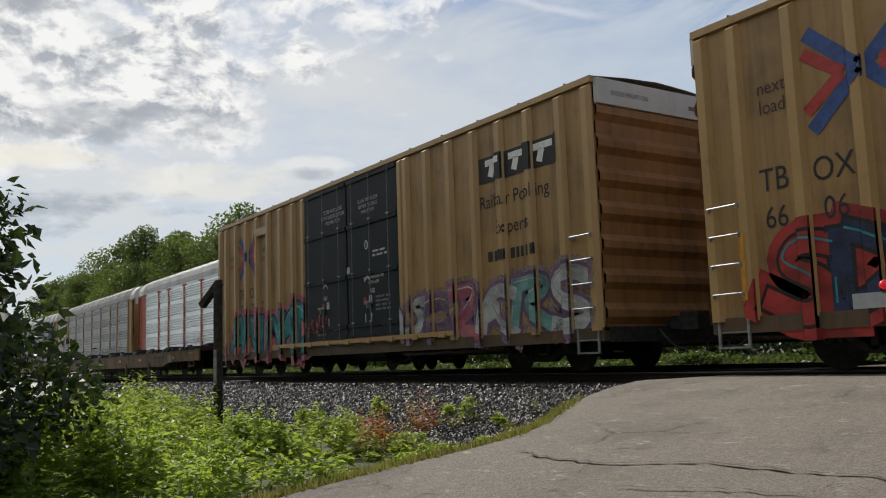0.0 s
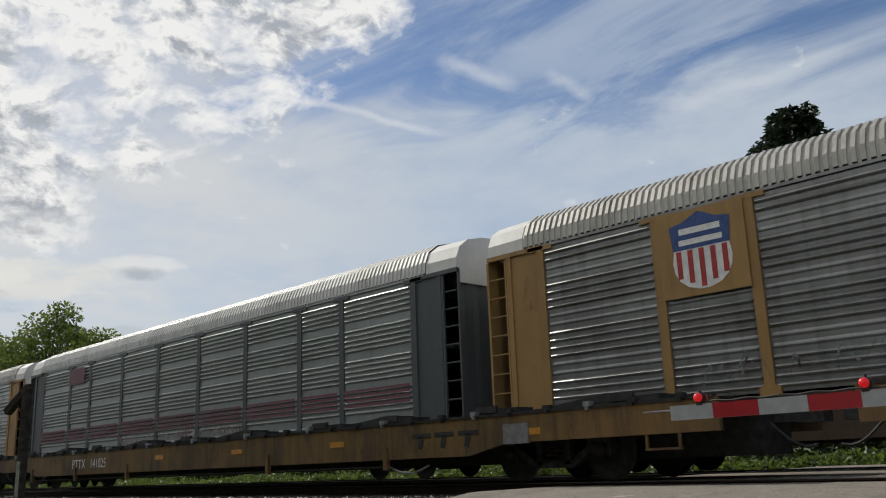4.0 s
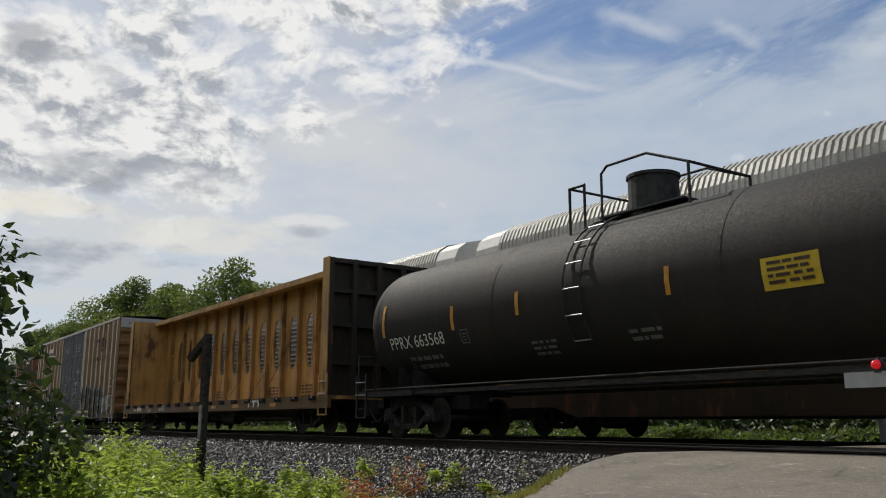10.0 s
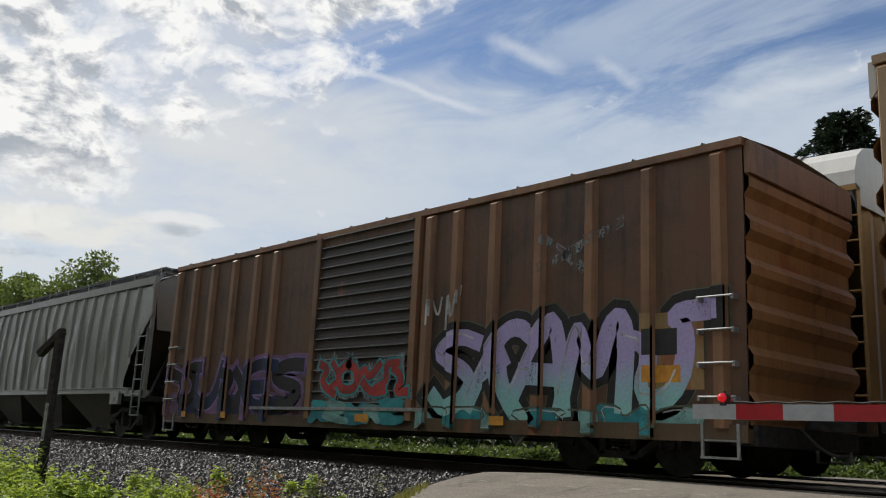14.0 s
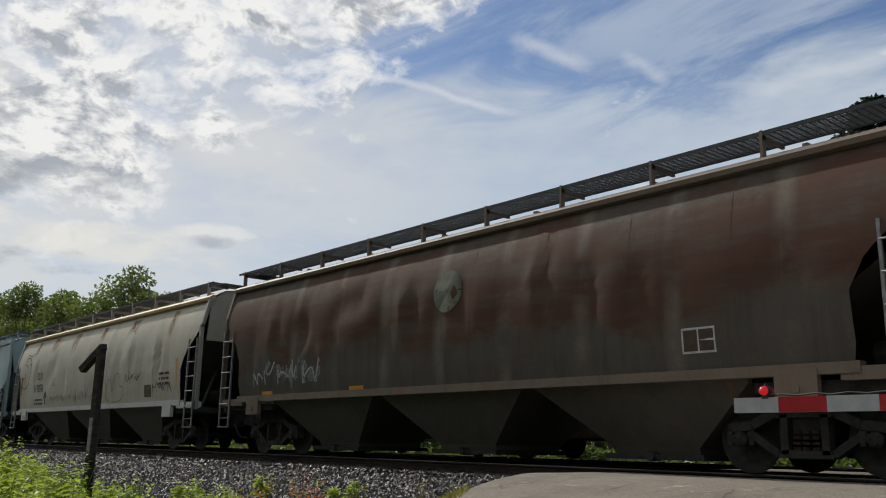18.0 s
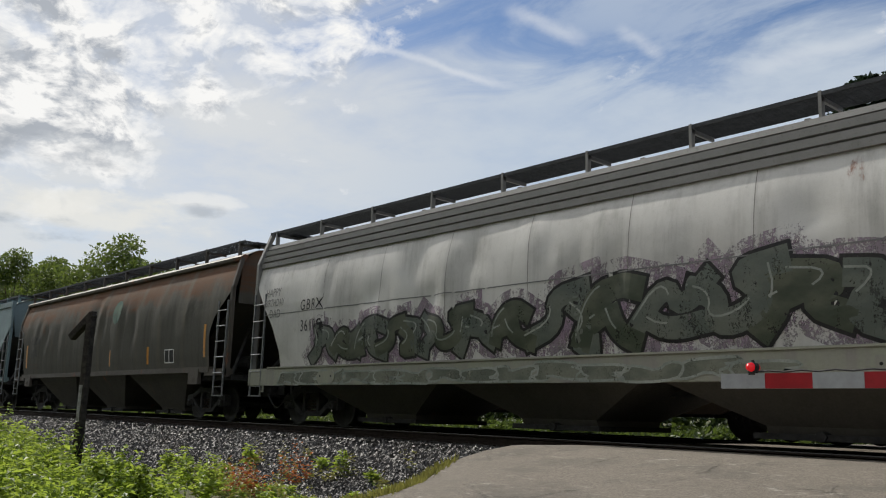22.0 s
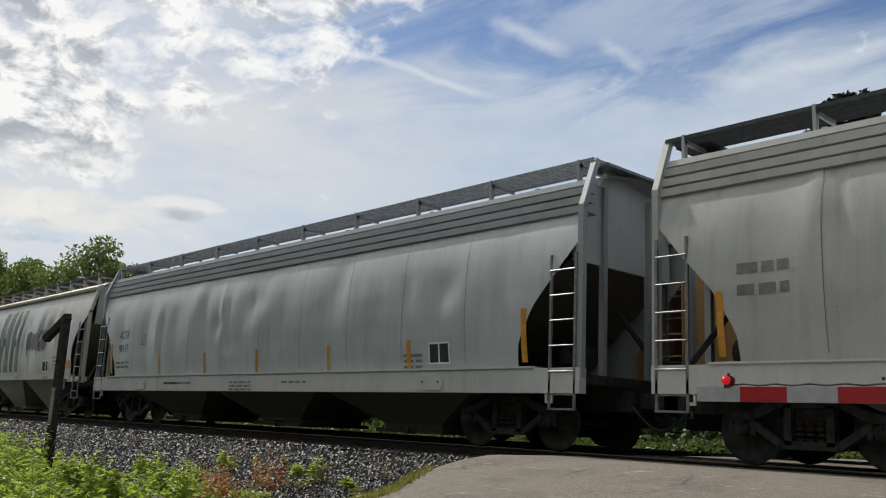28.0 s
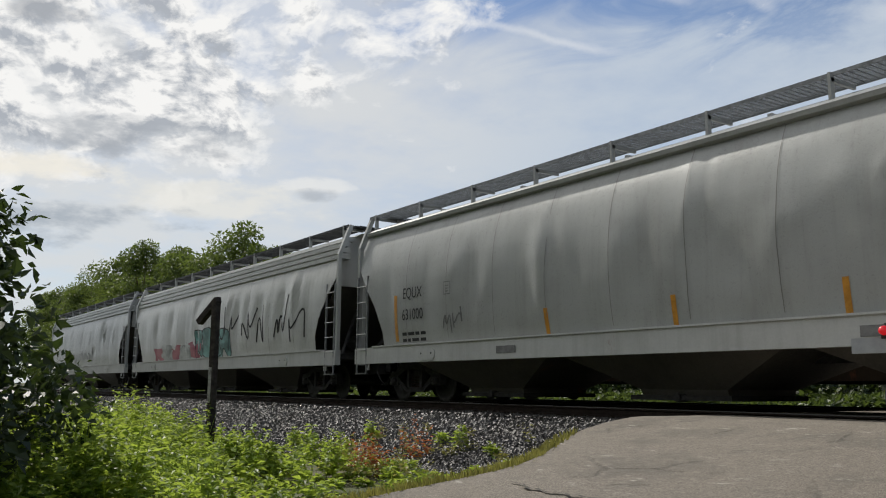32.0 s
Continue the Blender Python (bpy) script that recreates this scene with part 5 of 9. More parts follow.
def swath(g, line, wide, wall, lift, ends=0.0):
    """A broad stroke that follows the wall across its width too."""
    (xa, za), (xb, zb) = line[0], line[1]
    d = math.hypot(xa - xb, za - zb) or 1.0
    first = (xa + (xa - xb) / d * ends, za + (za - zb) / d * ends)
    (xa, za), (xb, zb) = line[-1], line[-2]
    d = math.hypot(xa - xb, za - zb) or 1.0
    line = [first] + list(line[1:-1]) + [(xa + (xa - xb) / d * ends, za + (za - zb) / d * ends)]
    fine = []
    for (xa, za), (xb, zb) in zip(line, line[1:]):
        n = max(1, int(math.hypot(xb - xa, zb - za) / 0.08))
        fine += [(xa + (xb - xa) * k / n, za + (zb - za) * k / n) for k in range(n)]
    fine.append(line[-1])
    m = max(1, round(wide / 0.10))
    rows = []
    for i, (x, z) in enumerate(fine):
        a, b = fine[max(0, i - 2)], fine[min(len(fine) - 1, i + 2)]
        dx, dz = b[0] - a[0], b[1] - a[1]
        d = math.hypot(dx, dz) or 1.0
        ox, oz = -dz / d * wide / 2, dx / d * wide / 2
        rows.append(laid([(x - ox + 2 * ox * k / m, z - oz + 2 * oz * k / m) for k in range(m + 1)], wall, lift))
    g.loft(rows)


def piece(car, shapes, x0, x1, z0, z1, fills, edge, wall, halo=None, glint="spray_white", thick=0.24, rim=0.06, slant=0.1, seed=0, rise=0.1, spread=0.30, lift=0.0):
    """Sprayed letter shapes side by side: a soft backing, an outline, a fill and a thin glint."""
    rng = random.Random(seed)
    fills = (fills,) if isinstance(fills, str) else fills
    pitch, tall = (x1 - x0) / len(shapes), z1 - z0
    for i, glyph in enumerate(shapes):
        left, low = x0 + pitch * i - pitch * 0.03, z0 + tall * rng.uniform(0, rise)
        high, sl = z1 - tall * rng.uniform(0, rise), slant * rng.uniform(0.3, 1.6)
        back, rims, fill, lights = Geo(), Geo(), Geo(), []
        for k, stroke in enumerate(GLYPHS[glyph]):
            line = [(left + pitch * 1.02 * (u + rng.uniform(-0.09, 0.09)) * 1.16 + sl * v * tall, low + (high - low) * (v + rng.uniform(-0.08, 0.08))) for u, v in stroke]
            line = eased(eased(line))
            w, up = thick * rng.uniform(0.88, 1.12), 0.0004 * (2 * (i % 2) + k) + lift
            if halo:
                swath(back, line, w + 2 * spread, wall, 0.0045 + up, w * 0.3 + spread)
            swath(rims, line, w + 2 * rim, wall, 0.0075 + up, w * 0.25 + rim)
            swath(fill, line, w, wall, 0.0105 + up, w * 0.25)
            if glint:
                shift = [(x - w * 0.30, z + w * 0.22) for x, z in line]
                lights.append(Geo())
                swath(lights[-1], shift[1:max(4, int(len(shift) * 0.6))], 0.03, wall, 0.0135 + up)
        if halo:
            part("spray_backing", settled(back, wall), halo, car, "soft sprayed backing colour")
        part("spray_outline", settled(rims, wall), edge, car)
        part("spray_letter", settled(fill, wall), fills[i % len(fills)], car, "broad sprayed letter shape")
        for light in lights:
            part("spray_glint", settled(light, wall), glint, car)


def wild(x0, x1, z0, z1, seed, n=5):
    """Loose looping strokes of a hand-sprayed mark."""
    rng = random.Random(seed)
    strokes, w, h = [], (x1 - x0) / n, z1 - z0
    for i in range(n):
        left = x0 + w * i
        pts = [(left + w * rng.uniform(0.0, 0.3), z0 + h * rng.uniform(0.0, 0.35))]
        for k in range(rng.randint(3, 5)):
            pts.append((left + w * min(1.25, 0.25 * k + rng.uniform(-0.15, 0.45)), z0 + h * (rng.uniform(0.65, 1.05) if k % 2 == 0 else rng.uniform(-0.1, 0.4))))
        for _ in range(2):
            pts = [pts[0]] + [(p[0] * (1 - f) + q[0] * f, p[1] * (1 - f) + q[1] * f) for p, q in zip(pts, pts[1:]) for f in (0.25, 0.75)] + [pts[-1]]
        strokes.append(pts)
    return strokes


# ---------------------------------------------------------------- boxcars
def boxcar(name, label, half, body, door, ribs, door_x, top=5.07, bottom=0.72, end_mat=None, kind="plug", sheet=None):
    """A high boxcar with outside posts, centre doors and ribbed ends."""
    car = thing(name, label, "boxcar", "cars of the near train")
    ribs = sorted(ribs)
    # side sheets with rolled edges
    for s in (-1, 1):
        # sheet: a darker tone between the posts that paints in the ribs' shading
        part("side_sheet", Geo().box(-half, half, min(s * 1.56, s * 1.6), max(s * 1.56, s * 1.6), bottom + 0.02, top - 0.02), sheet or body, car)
        for x in ribs:
            part("side_post", kept(("side_post", top, bottom), lambda: Geo().add(
                [(-0.115, 0, bottom), (-0.07, -0.10, bottom), (0.07, -0.10, bottom), (0.115, 0, bottom), (-0.115, 0, top - 0.10), (-0.07, -0.10, top - 0.18), (0.07, -0.10, top - 0.18), (0.115, 0, top - 0.10)],
                [(0, 1, 5, 4), (1, 2, 6, 5), (2, 3, 7, 6), (4, 5, 6, 7)])), body, car, at=pose(x, s * 1.6, 0, 0, 0, 0 if s < 0 else 180))
        part("top_rail", Geo().box(-half - 0.02, half + 0.02, min(s * 1.55, s * 1.665), max(s * 1.55, s * 1.665), top - 0.10, top + 0.01), body, car)
        part("side_sill", Geo().box(-half, half, min(s * 1.5, s * 1.63), max(s * 1.5, s * 1.63), bottom - 0.17, bottom + 0.05), paint("sill_brown", (0.10, 0.066, 0.036), (0.03, 0.024, 0.018), 0.7, 0.3), car)
        d0, d1 = door_x
        if kind == "plug":
            mid = (d0 + d1) / 2
            for a, b in ((d0, mid - 0.02), (mid + 0.02, d1)):
                leaf = part("door", kept(("plug_door", round(b - a, 2)), lambda: Geo().box(0.02, b - a - 0.02, -0.05, 0.0, bottom + 0.28, top - 0.14)), door, car, at=pose(a if s < 0 else b, s * 1.615, 0, 0, 0, 0 if s < 0 else 180))
                wide = b - a
                for zz in (bottom + 0.28, 1.24, 2.47, 3.72, top - 0.2):
                    part("door_stiffener", kept(("door_bar", round(wide, 2)), lambda: Geo().box(0.03, wide - 0.03, -0.085, -0.05, -0.05, 0.05)), door, leaf, at=pose(0, 0, zz))
                for k in (0.14, 0.5, 0.86):
                    if s < 0:
                        for zz in (1.24, 2.47, 3.72):
                            # small bright brackets imitate the highlights along the stiffeners
                            part("rod_guide", kept("rod_guide", lambda: Geo().box(-0.05, 0.05, -0.13, -0.08, -0.02, 0.02)), "galvanised", leaf, "small bright bracket standing in for a highlight", at=pose(wide * k, 0, zz + 0.06))
                    part("lock_rod", kept("lock_rod", lambda: Geo().tube((0, -0.115, bottom + 0.2), (0, -0.115, top - 0.15), 0.011, 6)), "rod_steel", leaf, "thin bright lock rod", at=pose(wide * k, 0, 0))
                part("door_handle", kept("door_handle", lambda: Geo().box(-0.16, 0.16, -0.14, -0.1, 0, 0.05).box(-0.02, 0.02, -0.15, -0.05, -0.12, 0.05)), "galvanised", leaf, at=pose(wide * 0.45, 0, 1.75))
            # dark strip added to fill the gap between the two door leaves
            part("centre_post", Geo().box(mid - 0.07, mid + 0.07, min(s * 1.6, s * 1.625), max(s * 1.6, s * 1.625), bottom + 0.25, top - 0.12), door, car)
            part("door_track", Geo().box(d0 - 2.2, d1 + 2.2, min(s * 1.6, s * 1.72), max(s * 1.6, s * 1.72), bottom + 0.1, bottom + 0.2), body, car)
            for k in range(9):
                part("track_roller", kept("track_roller", lambda: Geo().box(-0.11, 0.11, -0.06, 0.06, -0.06, 0.04)), body, car, at=pose(d0 - 1.8 + k * (d1 - d0 + 3.6) / 8, s * 1.69, bottom + 0.13))
        else:
            rows = []
            z = bottom + 0.2
            while z < top - 0.3:
                rows += [z, z + 0.075, z + 0.11, z + 0.145]
                z += 0.21
            g = Geo().loft([[(d0, s * (1.63 if i % 4 in (0, 1) else 1.675 if i % 4 == 2 else 1.64), zz), (d1, s * (1.63 if i % 4 in (0, 1) else 1.675 if i % 4 == 2 else 1.64), zz)] for i, zz in enumerate(rows)])
            part("sliding_door", g, door, car, "sliding door of horizontal corrugated steel")
            for k in range(17):
                part("door_rib_edge", kept(("rib_edge", round(d1 - d0, 2)), lambda: Geo().box(0.06, d1 - d0 - 0.06, -0.012, 0.012, -0.006, 0.006)), "galvanised", car, "thin bright strip along a door corrugation", at=pose(d0, s * 1.68, bottom + 0.31 + 0.21 * k))
            part("door_post", Geo().box(d0 - 0.16, d0, min(s * 1.6, s * 1.69), max(s * 1.6, s * 1.69), bottom, top - 0.1).box(d1, d1 + 0.16, min(s * 1.6, s * 1.69), max(s * 1.6, s * 1.69), bottom, top - 0.1), body, car)
            part("door_track", Geo().box(d0 - 2.2, d1 + 0.5, min(s * 1.6, s * 1.72), max(s * 1.6, s * 1.72), bottom + 0.16, bottom + 0.22), "galvanised", car)
    for s in (-1, 1):
        rows = []
        z, k = bottom, 0
        while z < top - 0.62:
            rows += [(z, 0.0), (z + 0.10, 0.0), (z + 0.22, 0.085), (z + 0.34, 0.085), (z + 0.46, 0.0)]
            z += 0.58
        rows += [(top - 0.5, 0.0), (top - 0.04, 0.0)]
        g = Geo().loft([[(s * (half + d), -1.6, zz), (s * (half + d), -1.5, zz), (s * (half + d), 1.5, zz), (s * (half + d), 1.6, zz)] for zz, d in rows])
        part("end_wall", g, end_mat or body, car)
        part("end_cap", Geo().slab([(s * (half + 0.01), top - 0.48), (s * (half + 0.10), top - 0.48), (s * (half + 0.10), top - 0.03), (s * (half + 0.01), top - 0.03)], -1.58, 1.58), "end_white" if kind == "plug" else body, car, "faded white panel at the top of the end" if kind == "plug" else "")
        part("end_sill", Geo().box(min(s * (half - 0.3), s * (half + 0.06)), max(s * (half - 0.3), s * (half + 0.06)), -1.5, 1.5, bottom - 0.2, bottom + 0.06), "iron", car)
        for y in (-1.64, 1.64):
            ladder(car, s * half - (0.62 if s > 0 else -0.12), y, bottom + 0.24, 2.62, 0.5, 4, "galvanised", bare=True)
    ridge = Geo().loft([[(x, -1.66, top), (x, -0.8, top + 0.08), (x, 0, top + 0.12), (x, 0.8, top + 0.08), (x, 1.66, top)] for x in (-half - 0.03, 0, half + 0.03)])
    ridge.loft([[(x, -1.66, top - 0.03), (x, 0, top - 0.03), (x, 1.66, top - 0.03)] for x in (half + 0.03, -half - 0.03)])
    part("roof", ridge, "roof_galv", car)
    for k in range(14):
        part("roof_seam", kept("roof_seam", lambda: Geo().loft([[(-0.03, y, z), (0.0, y, z + 0.05), (0.03, y, z)] for y, z in ((-1.64, 0.0), (-0.8, 0.08), (0, 0.12), (0.8, 0.08), (1.64, 0.0))])), "roof_galv", car, at=pose(-half + (k + 0.5) * half / 7, 0, top + 0.005))
    part("centre_sill", Geo().box(-half, half, -0.35, 0.35, 0.62, bottom + 0.02), "iron", car)
    part("floor", Geo().box(-half + 0.02, half - 0.02, -1.54, 1.54, bottom - 0.02, bottom + 0.03), "iron", car)
    for s in (-1, 1):
        truck(car, s * (half - 2.35))
    couplers(car, half)
    small_gear(car, half, 0.55, round(half * 10))
    return car


def post_wall(ribs):
    def wall(x, z):
        return -1.702 if any(abs(x - r) < 0.085 for r in ribs) else -1.602
    wall.cuts = sorted(r + d for r in ribs for d in (-0.0851, 0.0851))
    return wall


TAN_RIBS = [-9.12, -8.54, -7.64, -6.74, -5.86, -4.94, -4.02, -3.12, -2.42, 2.88, 3.12, 3.98, 4.87, 5.75, 6.62, 7.5, 8.4, 9.1]


def arrows_mark(car, x, z, wall, blue, red):
    """Nested red and blue chevrons that meet in a cross."""
    for ink, reach, high, tip, wide, lift in ((blue, 0.74, 0.66, 0.02, 0.20, 0.009), (red, 0.80, 0.40, 0.26, 0.16, 0.012)):
        for a in (-1, 1):
            g = Geo()
            for e in (-1, 1):
                swath(g, [(x + a * reach, z + e * high), (x + a * (reach + tip) / 2, z + e * high / 2), (x + a * tip, z)], wide, wall, lift + 0.0004 * e)
            part("chevron_mark", settled(g, wall), ink, car, "bent chevron in red or blue paint")


def box_lettering(car, wall, mid=6.95):
    plate(car, mid - 1.05, mid + 1.4, 3.78, 4.3, "ink_black", wall, "company_panel")
    g = Geo()
    for k in range(3):
        ribbon(g, [(mid - 0.83 + k * 0.75, 4.17), (mid - 0.29 + k * 0.75, 4.17)], 0.13, wall, 0.012)
        ribbon(g, [(mid - 0.59 + k * 0.75, 4.12), (mid - 0.67 + k * 0.75, 3.88)], 0.17, wall, 0.012)
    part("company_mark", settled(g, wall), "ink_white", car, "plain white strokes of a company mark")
    letters(car, "Railcar Pooling", mid, 3.38, 0.27, "ink_black", wall, 0.95)
    letters(car, "Experts", mid, 2.82, 0.27, "ink_black", wall, 0.95)
    bars(car, mid - 0.1, 2.2, 1.5, 1, 0.4, "ink_black", wall, 3)


def tan_boxcars():
    wall = post_wall(TAN_RIBS)
    half = 9.24
    # sheets get a darkened tan, relief put into the colour
    make = lambda label, n: boxcar("boxcar", label, half, paint("tan_paint%d" % n, ((0.42, 0.27, 0.115), (0.43, 0.275, 0.12), (0.33, 0.222, 0.125))[n], (0.11, 0.075, 0.04), 0.30, 0.04, 0.30),
                                   "door_black", TAN_RIBS, (-2.3, 2.75), sheet=paint("tan_sheet%d" % n, ((0.35, 0.215, 0.086), (0.36, 0.22, 0.09), (0.265, 0.172, 0.096))[n], (0.09, 0.055, 0.03), 0.7, 0.12, 0.42), end_mat=paint("end_brown", (0.30, 0.15, 0.055), (0.07, 0.04, 0.02), 0.6, 0.2))
    cars = []
    for n, label in enumerate(("tan ribbed boxcar with red and teal spray paint", "tan boxcar with black double doors and teal spray paint", "faded tan boxcar with black doors and blue spray paint")):
        car = make(label, n)
        cars.append(car)
        arrows_mark(car, -6.68, 3.79, wall, "ink_blue" if n < 2 else "faded_blue", "ink_red" if n < 2 else "faded_red")
        end_letters(car, "EXCESS HEIGHT CAR", half + 0.105, -0.80, 4.80, 0.085)
        part("small_print", Geo().box(half + 0.103, half + 0.107, 0.72, 1.25, 4.74, 4.82), "ink_grey", car)
        letters(car, "next", -8.0, 3.9, 0.2, "ink_brown", wall, 0.9)
        letters(car, "load", -8.0, 3.62, 0.2, "ink_brown", wall, 0.9)
        letters(car, "any", -5.35, 3.9, 0.2, "ink_brown", wall, 0.9)
        letters(car, "road", -5.35, 3.62, 0.2, "ink_brown", wall, 0.9)
        letters(car, "TB", -7.2 if n == 1 else -8.06, 2.6, 0.33, "ink_black", wall)
        letters(car, "OX", -6.24 if n == 1 else -7.18, 2.6, 0.33, "ink_black", wall)
        plate(car, -6.1, -5.0, 4.32, 4.56, paint("tan_paint%d" % n, (0.4, 0.28, 0.12)), lambda x, z: -1.66, "defect_card_box", 0.04)
        lock_x = -0.55 if n == 1 else 1.45
        letters(car, "CLOSE AND LOCK", lock_x, 4.30, 0.10, "ink_pale", lambda x, z: -1.665, 0.95, 0.006)
        letters(car, "BOTH DOORS BEFORE", lock_x, 4.15, 0.10, "ink_pale", lambda x, z: -1.665, 0.95, 0.006)
        letters(car, "MOVING CAR", lock_x, 4.00, 0.10, "ink_pale", lambda x, z: -1.665, 0.95, 0.006)
        letters(car, "CLOSE THIS DOOR", 1.35 if n == 1 else -1.1, 4.28, 0.09, "ink_pale", lambda x, z: -1.665, 0.95, 0.006)
        letters(car, "BEFORE CLOSING", 1.35 if n == 1 else -1.1, 4.14, 0.09, "ink_pale", lambda x, z: -1.665, 0.95, 0.006)
        letters(car, "MAIN DOOR", 1.35 if n == 1 else -1.1, 4.00, 0.09, "ink_pale", lambda x, z: -1.665, 0.95, 0.006)
        dw = lambda x, z: -1.665
        for x in (-1.05, 1.5):
            letters(car, "ASD", x, 2.03, 0.11, "ink_white", dw, 0.95, 0.006)
            letters(car, "SEAL", x + 0.58, 1.22, 0.10, "ink_white", dw, 0.95, 0.006)
        letters(car, "OPEN THIS DOOR FIRST", 1.58, 2.36, 0.075, "ink_white", dw, 0.9, 0.006)
        letters(car, "OPEN CLOSE", 1.58, 2.24, 0.07, "ink_white", dw, 0.9, 0.006)
        scrawl(car, [[(1.25 + 0.08 * math.cos(a), 3.17 + 0.1 * math.sin(a)) for a in np.linspace(0, 6.4, 14)], [(1.25, 3.1), (1.25, 3.24)]], "ink_white", 0.022, dw)
        bars(car, 1.9, 2.95, 0.7, 2, 0.1, "ink_pale", dw, 1)
        bars(car, 2.0, 1.85, 0.7, 4, 0.1, "ink_grey", dw, 2)
        bars(car, -1.3, 1.3, 0.5, 3, 0.12, "ink_grey", dw, 5)
        for k, x in enumerate((-1.05, 1.25)):
            plate(car, x + 0.08, x + 0.24, 1.74, 1.93, "ink_pale", dw, "door_placard")
            plate(car, x - 0.2, x - 0.04, 1.72, 1.9, "tape_red", dw, "door_placard")
            scrawl(car, [[(x - 0.12, 2.28), (x + 0.02, 2.42), (x + 0.16, 2.28)], [(x - 0.1, 1.5), (x - 0.1, 1.28)], [(x + 0.2, 1.5), (x + 0.2, 1.28)]], "ink_white", 0.035, dw)
        plate(car, 0.22, 0.36, 2.55, 2.72, "ink_pale", dw, "door_placard")
        if n == 2:
            letters(car, "Railcar Pooling Experts", 6.0, 3.38, 0.27, "ink_black", wall, 0.88)
        else:
            box_lettering(car, wall)
    a, b, c = cars
    letters(a, "66", -8.06, 2.08, 0.31, "ink_black", wall)
    letters(a, "06", -7.18, 2.08, 0.31, "ink_black", wall)
    piece(a, "SDCORS", -8.25, -2.9, 0.74, 1.80, ("spray_red", "spray_navy", "spray_red"), "spray_black", wall, "spray_red", "spray_teal", 0.30, 0.05, 0.16, 31, 0.14, 0.20)
    plate(a, -8.72, -8.55, 1.0, 1.95, "tape_amber", wall)
    letters(b, "6", -7.92, 2.12, 0.31, "ink_black", wall)
    letters(b, "70", -7.17, 2.12, 0.31, "ink_black", wall)
    letters(b, "75", -6.26, 2.12, 0.31, "ink_black", wall)
    letters(b, "7", -5.5, 2.12, 0.31, "ink_black", wall)
    piece(b, "A6IN3D", -8.25, -2.0, 0.74, 1.92, "spray_teal", "spray_navy", wall, "spray_pink", "spray_white", 0.32, 0.07, 0.12, 5, 0.12, 0.22)
    plate(b, -8.2, -7.75, 1.05, 1.2, "tape_amber", wall)
    scrawl(b, wild(-2.1, -0.7, 0.95, 1.7, 9, 4), "spray_faint", 0.16, lambda x, z: -1.70)
    piece(b, "4CZ3RS", 2.5, 8.9, 0.78, 1.80, ("spray_white", "spray_ghost", "spray_pink", "spray_white", "spray_mint", "spray_white"), "spray_purple", wall, "spray_haze", "spray_white", 0.26, 0.07, 0.06, 8, 0.12, 0.16)
    letters(c, "66", -8.05, 2.08, 0.3, "ink_black", wall)
    letters(c, "16", -7.19, 2.08, 0.3, "ink_black", wall)
    letters(c, "02", -6.25, 2.08, 0.3, "ink_black", wall)
    tag(c, -6.2, -2.3, 0.56, 1.95, 4, ("spray_green", "spray_black"), "spray_white", 17, wall, None, None, 0.1, 0.07)
    piece(c, "PUT", -5.9, -2.6, 0.80, 1.72, "spray_white", "spray_black", wall, "spray_green", None, 0.24, 0.12, 0.15, 18, 0.1, 0.28, 0.012)
    piece(c, "I4ES3", 2.48, 6.75, 0.72, 1.85, "spray_black", "spray_sky", wall, "spray_sky", "spray_sky", 0.34, 0.05, 0.04, 23, 0.08, 0.13)
    g = Geo()
    for line, wide in (([(5.15, 4.22), (6.2, 4.22), (6.45, 4.2)], 0.17), ([(5.5, 4.15), (5.46, 3.68)], 0.2), ([(6.1, 4.15), (6.06, 3.68)], 0.2), ([(6.5, 4.3), (6.72, 3.98), (6.5, 3.66)], 0.09), ([(6.66, 4.3), (6.86, 3.98), (6.66, 3.66)], 0.07), ([(7.1, 4.35), (6.88, 3.98), (7.12, 3.6)], 0.14)):
        ribbon(g, line, wide, wall, 0.009)
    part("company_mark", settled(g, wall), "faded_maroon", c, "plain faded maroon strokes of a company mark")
    tag(c, 7.2, 8.5, 0.7, 1.8, 1, "spray_white", "spray_navy", 27, wall, "spray_yellow")
    for x in (-2.75, 3.05, -5.9):
        plate(c, x, x + 0.12, 0.95, 1.42, "tape_amber", wall)
    return cars


